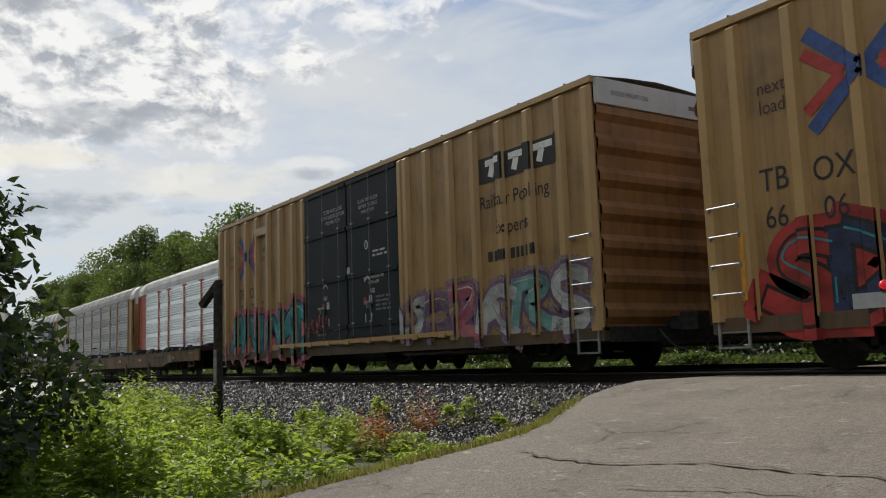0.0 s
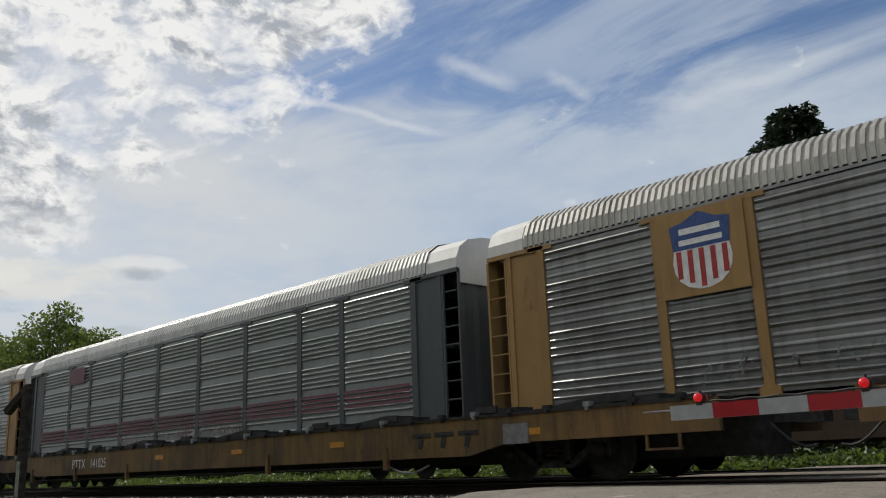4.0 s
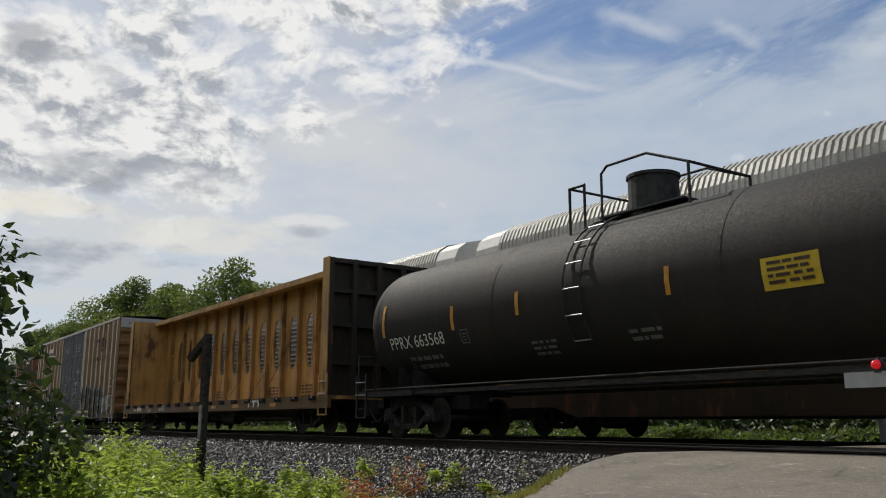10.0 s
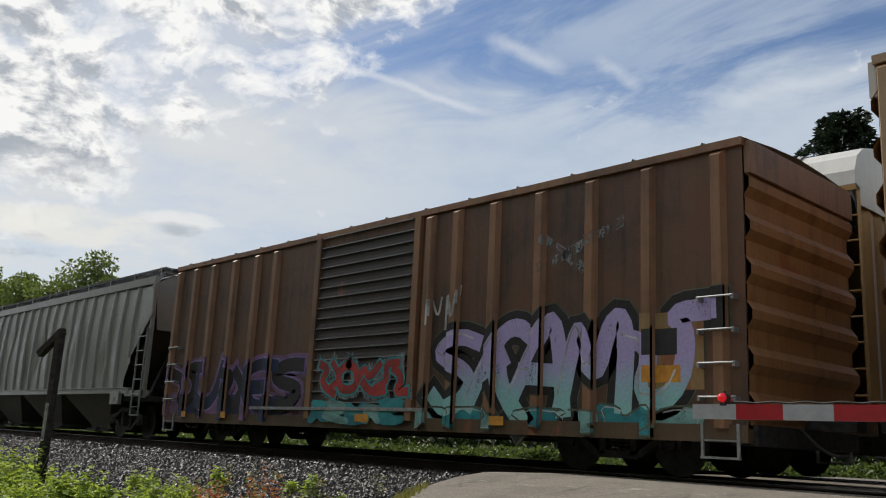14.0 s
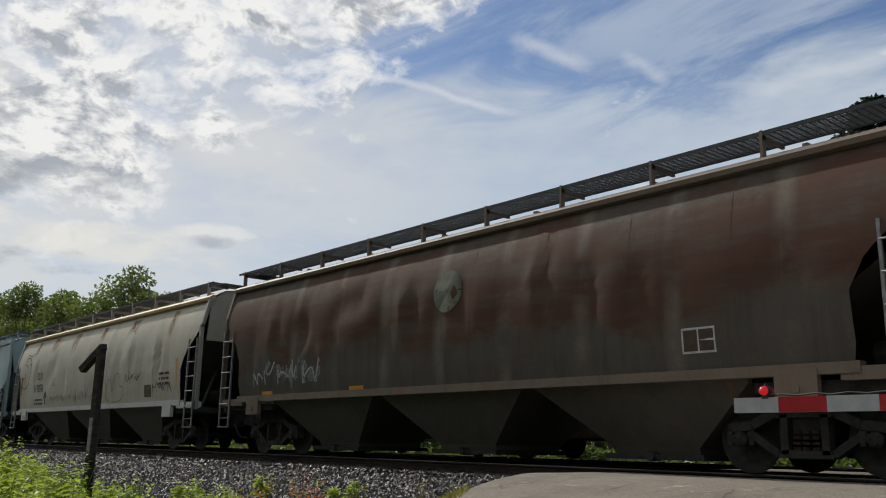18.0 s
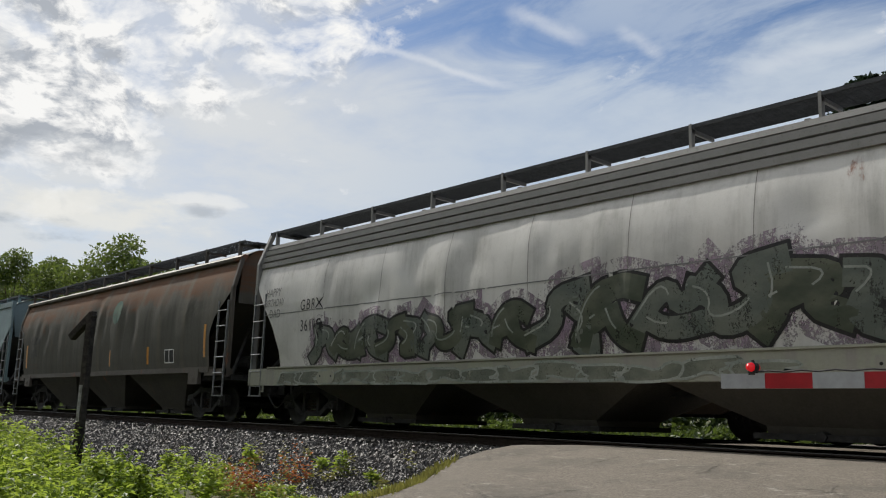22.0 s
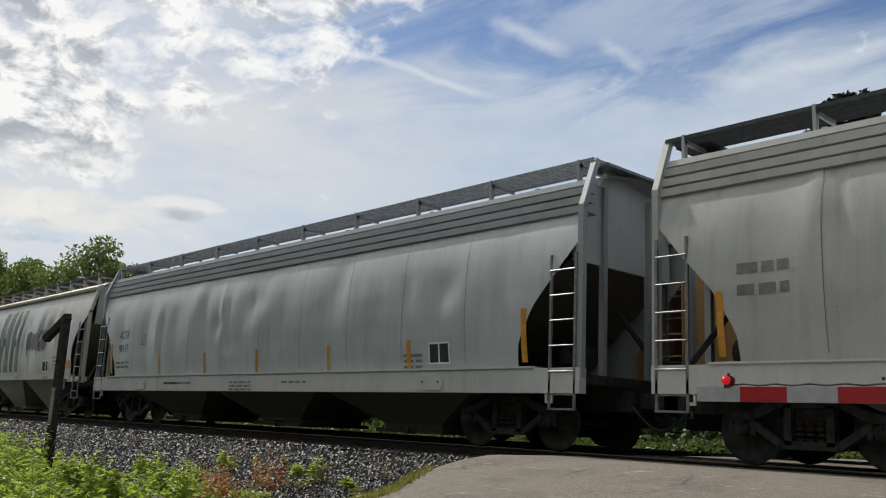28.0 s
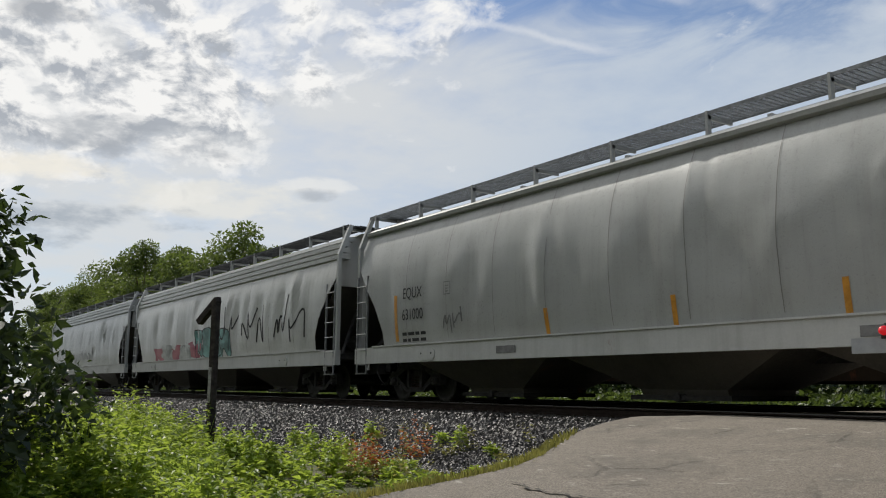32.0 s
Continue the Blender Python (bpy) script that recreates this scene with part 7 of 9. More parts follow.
    bars(car, 6.6, 1.85, 0.7, 3, 0.13, "ink_black", wall, 4)
    out["CA"] = car
    # rust brown hopper
    rusty = rusted("hopper_rust", (0.085, 0.077, 0.065), (0.05, 0.022, 0.013), (0.16, 0.14, 0.115), 1.69, 1.85, 3.75)
    car, wall = hopper("rust-brown covered hopper streaked with grey", 8.55, rusty, sill="thin", panels=10, seed=14, trim=paint("rust_trim", (0.16, 0.125, 0.095), (0.07, 0.055, 0.045), 0.5, 0.2))
    scrawl(car, [[(0.2 + 0.19 * math.cos(a), 3.05 + 0.22 * math.sin(a)) for a in np.linspace(0, 6.3, 24)]], "spray_olive", 0.36, wall)
    plate(car, 5.18, 5.72, 1.58, 1.93, "ink_pale", wall, "stencil_border")
    for k in range(2):
        plate(car, 5.21 + 0.255 * k, 5.44 + 0.255 * k, 1.61, 1.90, "ink_brown", wall, "stencil_panel", 0.012)
    scrawl(car, wild(-7.0, -3.9, 1.5, 2.2, 62, 6), "spray_ghost", 0.13, wall)
    scrawl(car, wild(-6.9, -4.1, 1.55, 2.1, 63, 5), "spray_sage", 0.05, wall)
    amber_bars(car, wall, (-6.2, -2.6), 1.36, 1.44, 0.5)
    out["RU"] = car
    # cream hopper with rusty roof edge
    cream = paint("hopper_cream", (0.395, 0.38, 0.31), (0.20, 0.18, 0.135), 0.35, 0.07, 0.5, rust_col=(0.34, 0.20, 0.08))
    car, wall = hopper("cream covered hopper with rusty roof edge and scrawled paint", 8.46, cream, sill="thin", panels=9, seed=18, trim=plain_grey("cream_trim", (0.31, 0.305, 0.27), 0.05, 0.45), roof=paint("cream_rust", (0.46, 0.34, 0.20), (0.3, 0.18, 0.09), 0.6, 0.35, rust_col=(0.30, 0.14, 0.05)), eave_mat=paint("cream_rust", (0.46, 0.34, 0.20)), sill_mat=sill_white)
    for x, w, top, low in ((-6.2, 0.5, 3.95, 3.2), (-4.2, 0.9, 3.95, 3.3), (-1.9, 0.8, 3.95, 3.1), (0.8, 0.6, 3.95, 3.3), (3.4, 0.9, 3.95, 3.2), (-7.35, 0.35, 2.6, 1.4), (6.4, 0.5, 3.95, 3.0)):
        g = Geo()
        ribbon(g, [(x, top), (x, top * 0.7 + low * 0.3), (x, (top + low) / 2), (x, low)], w, wall, 0.008)
        part("rust_streak", g, "rust_run", car, "orange rust run down from the roof")
    road_name(car, wall, "TILX", "517076", -5.15, 2.54)
    square_mark(car, wall, -3.39, 2.28)
    scrawl(car, [[(-6.95 + 0.5 * math.cos(a), 2.75 + 0.62 * math.sin(a)) for a in np.linspace(-2.2, 2.6, 14)], [(-7.3, 3.35), (-7.2, 3.5), (-6.7, 3.4), (-6.5, 3.55)], [(-7.2, 3.1), (-6.95, 3.0)], [(-6.7, 3.05), (-6.5, 3.15)], [(-7.1, 2.75), (-6.95, 2.6), (-7.2, 2.5)]], "ink_brown", 0.035, wall)
    amber_bars(car, wall, (-7.05, 7.2), 1.7, 2.5, 0.13)
    amber_bars(car, wall, (-3.95, -1.0, 1.9), 1.45, 1.9)
    scrawl(car, [[(-4.32, 1.48), (-4.32, 1.9)], [(-4.5, 1.72), (-4.32, 1.95), (-4.14, 1.72)]], "ink_brown", 0.09, wall)
    scrawl(car, wild(-3.7, -2.2, 1.5, 1.85, 3, 4) + wild(-1.6, 1.6, 1.45, 2.0, 8, 8), "ink_grey", 0.03, wall)
    scrawl(car, [rounded([(1.9, 1.45), (2.0, 2.05), (2.35, 2.2), (2.45, 1.6), (2.6, 2.3), (3.0, 2.3), (2.95, 1.85), (3.4, 1.9), (3.35, 1.5), (2.7, 1.4)])], "ink_grey", 0.03, wall)
    scrawl(car, wild(3.5, 4.6, 1.9, 2.3, 21, 3) + wild(5.6, 6.9, 1.6, 1.95, 22, 4), "ink_black", 0.028, wall)
    plate(car, 5.0, 5.5, 1.5, 1.85, "ink_brown", wall, "stencil_panel")
    bars(car, 6.3, 2.1, 0.8, 3, 0.14, "ink_black", wall, 4)
    out["TI"] = car
    # two blue-grey hoppers
    for key, half, number, seed in (("C1", 7.71, "540175", 22), ("C2", 7.765, "540271", 24)):
        slate = paint("hopper_slate" if key == "C1" else "hopper_steel", (0.285, 0.375, 0.395) if key == "C1" else (0.225, 0.31, 0.325), (0.085, 0.115, 0.12), 0.42, 0.0, 0.5)
        car, wall = hopper("blue-grey covered hopper with a dark company mark", half, slate, FLAT_SIDE, HEX_CUT if key == "C1" else ROUND_CUT, "thin", 4.18, "box", 12, seed, 3, "dark_grating", chute=paint("chute_buff", (0.095, 0.105, 0.10), (0.03, 0.032, 0.03), 0.5, 0.05))
        letters(car, "CAIX", -5.70, 2.69, 0.29, "ink_black", wall, 0.72, space=1.12)
        letters(car, number, -5.52, 2.19, 0.29, "ink_black", wall, 0.78, space=1.08)
        bars(car, -5.66, 1.70, 0.95, 2, 0.14, "ink_black", wall, 9)
        g = Geo()
        x, z = 5.56, 3.62
        ribbon(g, [(x - 0.12, z + 0.18), (x - 0.3, z + 0.18), (x - 0.3, z - 0.18), (x - 0.12, z - 0.18)], 0.08, wall)
        ribbon(g, [(x - 0.1, z - 0.2), (x + 0.1, z + 0.2), (x + 0.12, z - 0.2)], 0.075, wall)
        ribbon(g, [(x + 0.28, z - 0.2), (x + 0.28, z + 0.2)], 0.09, wall)
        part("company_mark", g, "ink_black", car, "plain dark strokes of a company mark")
        amber_bars(car, wall, (-3.56, -1.0, 1.4, 3.85), 1.46, 1.96, 0.12)
        amber_bars(car, wall, (-6.26, 6.35), 1.5, 2.42, 0.13)
        square_mark(car, wall, -3.52, 2.44)
        bars(car, -2.45, 1.62, 0.6, 5, 0.075, "ink_grey", wall, 80 + seed)
        bars(car, 0.1, 1.78, 0.6, 4, 0.085, "ink_grey", wall, 84 + seed)
        bars(car, 0.1, 1.52, 0.6, 2, 0.085, "ink_grey", wall, 86 + seed)
        bars(car, 5.0, 2.0, 0.5, 3, 0.1, "ink_grey", wall, 4)
        for s in (-1, 1):
            part("sill_lip", Geo().prism([(s * 1.58, 1.38), (s * 1.66, 1.385), (s * 1.66, 1.425), (s * 1.58, 1.45)], -half + 1.2, half - 1.2), slate, car)
        if key == "C2":
            for x, w, low in ((3.15, 0.55, 2.3), (4.8, 0.35, 2.5), (3.75, 0.25, 3.1)):
                g = Geo()
                ribbon(g, [(x, 4.15), (x, 3.7), (x, 3.2), (x, low)], w, wall, 0.012)
                part("soot_streak", g, "soot_run", car, "dark streak run down from the roof")
        out[key] = car
    # white-grey hopper with purple and green spray paint
    silver = plain_grey("hopper_silver", (0.61, 0.60, 0.575), 0.02, 0.4)
    car, wall = hopper("silver-grey covered hopper sprayed purple and green", 8.98, silver, cut=SWEEP_CUT, eave_kind="steps", panels=9, seed=33, sill_mat=paint("sill_olive", (0.30, 0.31, 0.24), (0.2, 0.15, 0.2), 0.5), post_kind="bent", trim=plain_grey("trim_pewter", (0.25, 0.245, 0.235)))
    letters(car, "GBRX", -6.42, 2.6, 0.24, "ink_black", wall, 0.9, space=1.25)
    letters(car, "36109", -6.4, 2.14, 0.26, "ink_black", wall, 0.8, space=1.2)
    letters(car, "HAPPY", -8.05, 2.98, 0.2, "ink_grey", wall, 0.8)
    letters(car, "BIRTHDAY", -7.95, 2.74, 0.18, "ink_grey", wall, 0.7)
    letters(car, "DAD", -7.9, 2.48, 0.2, "ink_grey", wall, 0.8)
    scrawl(car, [[(-8.4, 2.48), (7.4, 2.48)]], "ink_grey", 0.02, wall)
    piece(car, "61352463", -6.3, -0.1, 1.42, 2.10, ("spray_moss", "spray_olive"), "spray_black", wall, "spray_haze", "spray_sage", 0.26, 0.045, 0.20, 71, 0.14, 0.2)
    piece(car, "5314624", 0.0, 7.0, 1.44, 2.36, ("spray_moss", "spray_olive", "spray_moss"), "spray_black", wall, "spray_haze", "spray_sage", 0.34, 0.05, 0.22, 72, 0.12, 0.24)
    tag(car, -7.6, 4.5, 0.88, 1.18, 14, "spray_mist", "spray_sage", 73, lambda x, z: -1.602, None, None, 0.3, 0.04)
    black_box(car, wall, 5.9, 1.65)
    out["GB"] = car
    # dark brown-grey hopper
    dark = rusted("hopper_dark", (0.105, 0.101, 0.088), (0.10, 0.044, 0.02), (0.135, 0.12, 0.095), 1.538, 3.0, 4.7, 0.85)
    car, wall = hopper("dark rust-stained grey covered hopper", 8.695, dark, sill="thin", panels=11, seed=37, trim=paint("dark_trim", (0.105, 0.092, 0.078), (0.05, 0.04, 0.032), 0.5, 0.3))
    scrawl(car, [[(1.28 + 0.2 * math.cos(a), 3.17 + 0.2 * math.sin(a)) for a in np.linspace(0, 6.3, 24)]], "spray_green", 0.34, wall)
    plate(car, 1.0, 1.55, 3.08, 3.2, "spray_olive", wall, "faded_mark")
    letters(car, "CGOX", -6.38, 2.56, 0.27, "ink_black", wall, 0.95)
    letters(car, "5070", -6.42, 2.10, 0.27, "ink_black", wall, 0.95)
    bars(car, -6.35, 1.68, 1.0, 2, 0.13, "ink_brown", wall, 3)
    square_mark(car, wall, -4.3, 2.21, "ink_brown")
    amber_bars(car, wall, (-0.6, 1.0, 3.88), 1.5, 2.0)
    amber_bars(car, wall, (7.45, -7.35), 1.6, 2.45, 0.13)
    black_box(car, wall, 5.34, 1.69)
    out["CG"] = car
    # white hopper with blue spray paint
    car, wall = hopper("pale covered hopper with blue and yellow spray paint", 9.24, plain_grey("hopper_white", (0.50, 0.505, 0.475), 0.0, 0.3), cut=SWEEP_CUT, eave_kind="steps", panels=11, seed=41, sill_mat=sill_white, post_kind="bent", roof=paint("roof_cream", (0.55, 0.52, 0.44)))
    plate(car, -6.98, -6.68, 2.9, 3.0, "ink_black", wall, "stencil_panel")
    letters(car, "WLPX", -6.62, 2.6, 0.25, "ink_black", wall, 0.75)
    letters(car, "108305", -6.62, 2.28, 0.27, "ink_black", wall, 0.8)
    bars(car, -5.5, 1.72, 0.9, 2, 0.17, "ink_grey", wall, 7)
    for x, z, w, h in ((-0.1, 1.98, 0.25, 0.16), (-0.3, 1.42, 0.4, 0.16), (1.2, 2.05, 0.35, 0.14), (3.9, 2.0, 0.3, 0.16), (5.1, 1.62, 0.5, 0.24), (4.4, 1.82, 0.35, 0.2)):
        g = Geo()
        filled(g, rounded([(x - w, z - h), (x - w * 0.2, z - h * 1.2), (x + w, z - h * 0.8), (x + w * 0.9, z + h), (x, z + h * 1.2), (x - w * 0.9, z + h * 0.8)], 1), wall, 0.006)
        part("spray_backing", g, "spray_yellow", car, "soft patch of yellow spray paint")
    piece(car, "4N2Y3", -0.3, 3.9, 1.1, 2.05, ("spray_blue", "spray_navy"), "spray_navy", wall, None, "spray_sky", 0.24, 0.05, 0.20, 82, 0.1)
    piece(car, "S", 4.0, 5.0, 1.1, 1.75, "spray_blue", "spray_navy", wall, None, "spray_sky", 0.34, 0.05, 0.1, 83)
    tag(car, -0.2, 5.0, 0.90, 1.14, 6, ("spray_blue", "spray_navy"), "", 85, lambda x, z: -1.604, "spray_sky", None, 0.1)
    scrawl(car, wild(4.6, 5.9, 1.85, 2.05, 5, 6), "spray_blue", 0.03, wall)
    part("warning_triangle", Geo().slab([(-6.62, 0.96), (-6.38, 0.96), (-6.5, 1.18)], -1.612, -1.601), "tape_red", car)
    plate(car, -5.6, -5.35, 0.98, 1.14, "tape_amber", lambda x, z: -1.602)
    plate(car, 5.6, 6.3, 0.97, 1.06, "tape_amber", lambda x, z: -1.602)
    plate(car, -2.0, -1.6, 0.98, 1.06, "tape_amber", lambda x, z: -1.602)
    amber_bars(car, wall, (8.0, -8.0), 1.35, 2.3, 0.13)
    black_box(car, wall, 6.85, 1.66)
    bars(car, 7.5, 1.95, 0.6, 4, 0.11, "ink_grey", wall, 5)
    out["WL"] = car
    # hopper with large black strokes
    car, wall = hopper("grey covered hopper with large black sprayed strokes", 8.97, plain_grey("hopper_dove", (0.42, 0.43, 0.41), 0.0, 0.35), cut=SWEEP_CUT, eave_kind="steps", panels=11, seed=43, sill_mat=sill_white, post_kind="bent")
    scrawl(car, [[(-4.41, 2.98), (-4.32, 1.75)], [(-3.38, 3.08), (-3.18, 1.65)], [(-4.4, 2.35), (-3.25, 2.42)], [(-3.17, 1.58), (-2.46, 3.4), (-1.32, 1.45)], [(-2.85, 2.3), (-1.75, 2.3)], [(-1.83, 3.1), (-0.89, 1.3), (-0.22, 3.15)],
                 [(-0.1, 2.78), (1.66, 2.95)], [(0.78, 2.86), (0.82, 1.5)], [(2.27, 3.05), (2.34, 1.5)], [(3.97, 3.19), (2.4, 2.25), (3.83, 1.35)], [(4.05 + 0.42 * math.cos(a), 1.85 + 0.5 * math.sin(a)) for a in np.linspace(0.5, 5.6, 16)] + [(3.58, 1.28)],
                 [(0.0, 1.3), (1.2, 1.42), (2.1, 1.34)]], "ink_black", 0.06, wall)
    scrawl(car, [[(4.82, 1.93), (4.95, 2.95), (5.2, 2.2), (5.4, 3.05), (5.6, 2.1)], [(5.5, 2.0), (5.75, 3.1), (5.95, 2.2), (6.1, 3.0), (6.2, 1.95)], [(6.2, 1.9), (6.25, 2.9), (6.75, 2.6), (6.3, 2.3)], [(5.05, 1.55), (6.45, 1.6), (5.4, 1.35), (6.2, 1.3)], [(4.9, 2.5), (6.7, 2.75)]], "ink_black", 0.07, wall)
    bars(car, -7.3, 2.4, 0.7, 2, 0.28, "ink_grey", wall, 3)
    black_box(car, wall, 6.0, 1.7)
    amber_bars(car, wall, (7.0, -7.9), 1.35, 2.2, 0.1)
    out["HV"] = car
    # plain grey hopper with amber bars
    car, wall = hopper("plain grey covered hopper with amber reflectors", 9.15, plain_grey("hopper_ash", (0.44, 0.475, 0.485), 0.0, 0.28), cut=SWEEP_CUT, eave_kind="steps", panels=11, seed=47, board="grey_grating", sill_mat=sill_white, post_kind="bent", trim=plain_grey("trim_slate", (0.29, 0.315, 0.33)))
    letters(car, "ACFX", -7.25, 2.42, 0.24, "ink_black", wall, 0.75, space=1.15)
    letters(car, "99117", -7.25, 2.03, 0.24, "ink_black", wall, 0.75, space=1.1)
    bars(car, -7.3, 1.62, 0.9, 2, 0.12, "ink_grey", wall, 5)
    square_mark(car, wall, -6.0, 2.25, "ink_grey")
    amber_bars(car, wall, (-4.95, -2.5, -0.05, 2.7, 5.2), 1.3, 1.8)
    amber_bars(car, wall, (-8.05, 8.0), 1.35, 2.2, 0.12)
    bars(car, -4.04, 1.04, 0.85, 1, 0.1, "ink_black", lambda x, z: -1.602, 2)
    black_box(car, wall, 6.0, 1.55)
    bars(car, 5.3, 1.5, 0.5, 3, 0.1, "ink_grey", wall, 6)
    for x in (-3.5, -0.6, 1.6):
        bars(car, x, 1.05, 1.0, 3 if x < -0.5 and x > -1 else 1, 0.08, "ink_grey", lambda x, z: -1.602, 3)
    out["AC"] = car
    # short hopper with green panels
    car, wall = hopper("short pale covered hopper with faded green lettering panels", 5.8, plain_grey("hopper_bone", (0.43, 0.44, 0.415), 0.06, 0.35), sill="thin", panels=7, seed=51, chutes=2, sill_mat=sill_white, chute=plain_grey("chute_bone", (0.30, 0.28, 0.21), 0.05, 0.5), trim=paint("bone_trim", (0.5, 0.48, 0.42), (0.3, 0.24, 0.16), 0.4, 0.12))
    letters(car, "NRLX", -3.62, 2.45, 0.28, "ink_black", wall, 0.9)
    letters(car, "34279", -3.56, 1.96, 0.28, "ink_black", wall, 0.85)
    bars(car, -3.5, 1.62, 0.9, 2, 0.16, "ink_black", wall, 5)
    fade = paint("faded_green", (0.12, 0.165, 0.145), (0.30, 0.31, 0.28), 0.7)
    for x0, x1, z0, z1 in ((-2.75, -2.2, 1.5, 3.75), (-2.0, -1.45, 1.5, 3.75), (-2.25, -1.95, 2.45, 2.75), (-1.25, -0.95, 1.5, 3.75), (-0.75, -0.3, 1.5, 3.75), (-0.97, -0.72, 2.4, 2.7)):
        plate(car, x0, x1, z0, z1, fade, wall, "faded_panel", 0.006)
    tag(car, 0.4, 2.2, 2.2, 3.0, 4, "ink_grey", "", 91, wall, None)
    scrawl(car, wild(0.5, 2.3, 1.9, 3.1, 9, 4), "ink_grey", 0.09, wall)
    plate(car, 4.2, 4.85, 1.55, 1.8, "tape_amber", wall)
    plate(car, -4.4, -4.05, 1.62, 1.86, "tape_amber", wall)
    for x in (-2.9, -0.4, 2.4):
        plate(car, x, x + 0.5, 1.26, 1.34, "tape_amber", lambda x, z: -1.585)
    black_box(car, wall, 2.5, 1.66)
    bars(car, 3.4, 1.9, 0.45, 3, 0.12, "ink_grey", wall, 6)
    out["NR"] = car
    # three late grey hoppers
    car, wall = hopper("grey covered hopper with thin sprayed outline shapes", 8.175, plain_grey("hopper_stone", (0.325, 0.33, 0.31), 0.0, 0.35), cut=SWEEP_CUT, eave_kind="lip", eave=3.92, panels=10, seed=55, sill_mat=sill_white, post_kind="bent", roof=paint("roof_cream", (0.55, 0.52, 0.44)), trim=paint("trim_cream", (0.5, 0.48, 0.42), (0.3, 0.28, 0.24), 0.3))
    letters(car, "CEFX", -6.35, 2.42, 0.27, "ink_black", wall, 0.82)
    letters(car, "13124", -6.35, 1.96, 0.27, "ink_black", wall, 0.72)
    bars(car, -6.2, 1.6, 1.0, 2, 0.12, "ink_grey", wall, 5)
    square_mark(car, wall, -4.85, 2.45, "ink_grey")
    scrawl(car, wild(-5.9, -5.3, 1.85, 2.15, 8, 3), "ink_grey", 0.02, wall)
    scrawl(car, wild(-7.7, -6.2, 0.95, 1.15, 12, 5), "ink_blue", 0.03, lambda x, z: -1.602)
    scrawl(car, wild(-5.0, -2.6, 0.95, 1.12, 13, 5), "ink_grey", 0.02, lambda x, z: -1.602)
    scrawl(car, [rounded([(-4.0, 1.55), (-4.1, 2.0), (-3.6, 2.15), (-3.5, 1.9), (-3.2, 2.35), (-2.7, 2.3), (-2.6, 1.6), (-2.4, 2.4), (-2.0, 2.35), (-1.9, 1.7), (-1.6, 2.3), (-1.3, 2.25), (-1.2, 2.6), (-0.7, 2.55), (-0.6, 1.8), (0.1, 2.4), (0.5, 1.7)])], "ink_faint", 0.03, wall)
    scrawl(car, [eased([(2.55, 1.35), (2.65, 1.7), (2.7, 2.04), (2.97, 2.15), (3.31, 2.03), (3.66, 1.45), (3.6, 1.3)]), eased([(3.35, 1.95), (3.42, 2.08), (4.01, 2.09), (4.14, 1.66), (4.22, 1.9), (4.25, 2.14), (4.89, 2.13), (4.9, 1.8), (4.68, 1.78), (4.96, 1.3)])], "ink_grey", 0.045, wall)
    scrawl(car, [[(3.56, 1.2), (3.5, 0.92)], [(4.1, 1.2), (4.08, 0.92)], [(4.94, 1.2), (4.88, 0.92)]], "ink_grey", 0.05, lambda x, z: -1.606)
    scrawl(car, wild(1.1, 2.25, 1.5, 1.9, 14, 4), "ink_black", 0.06, wall)
    scrawl(car, [[(7.25 + 0.27 * math.cos(a), 2.5 + 0.3 * math.sin(a)) for a in np.linspace(0.6, 6.2, 16)], [(7.27 + 0.08 * math.cos(a), 2.9 + 0.07 * math.sin(a)) for a in np.linspace(0, 6.3, 10)]], "spray_teal", 0.07, wall)
    scrawl(car, [eased([(7.5, 2.3), (7.56, 2.75), (7.7, 2.6), (7.6, 2.5)]), eased([(7.7, 2.4), (7.8, 2.75), (7.95, 2.5)]), [(7.9, 2.55), (8.1, 2.8)], eased([(7.3, 2.1), (7.5, 2.2), (7.6, 1.95)])], "spray_teal", 0.06, wall)
    scrawl(car, wild(6.15, 7.5, 0.96, 1.14, 31, 6), "ink_blue", 0.045, lambda x, z: -1.606)
    for x in (-5.5, -3.0, 0.2, 1.4, 3.5, 5.6):
        plate(car, x, x + 0.55, 1.24, 1.33, "tape_amber", lambda x, z: wall(x, 1.3) - 0.03)
    black_box(car, wall, 6.75, 1.56)
    out["CE"] = car
    car, wall = hopper("light grey covered hopper with orange reflectors", 9.65, plain_grey("hopper_mist", (0.37, 0.38, 0.37), 0.0, 0.28), cut=SWEEP_CUT, eave_kind="lip", panels=12, seed=58, board="grey_grating", sill_mat=sill_white, post_kind="bent")
    road_name(car, wall, "EQUX", "631000", -6.98, 2.4, 0.25, 0.48)
    square_mark(car, wall, -5.6, 2.4, "ink_grey")
    scrawl(car, wild(-5.8, -5.1, 1.45, 2.0, 3, 2), "ink_grey", 0.04, wall)
    amber_bars(car, wall, (-2.43, 0.52, 3.33), 1.25, 1.75, 0.1)
    amber_bars(car, wall, (7.7, -7.7), 1.35, 2.4, 0.13)
    plate(car, -3.9, -3.3, 0.98, 1.12, "ink_grey", lambda x, z: -1.602, "stencil_panel")
    plate(car, 3.5, 4.1, 0.98, 1.12, "ink_grey", lambda x, z: -1.602, "stencil_panel")
    black_box(car, wall, 5.0, 1.65)
    out["EQ"] = car
    car, wall = hopper("pale covered hopper with dark sprayed loops and faint colours", 9.73, plain_grey("hopper_chalk", (0.46, 0.47, 0.455), 0.0, 0.3), cut=SWEEP_CUT, eave_kind="steps", panels=11, seed=61, sill_mat=sill_white, post_kind="bent")
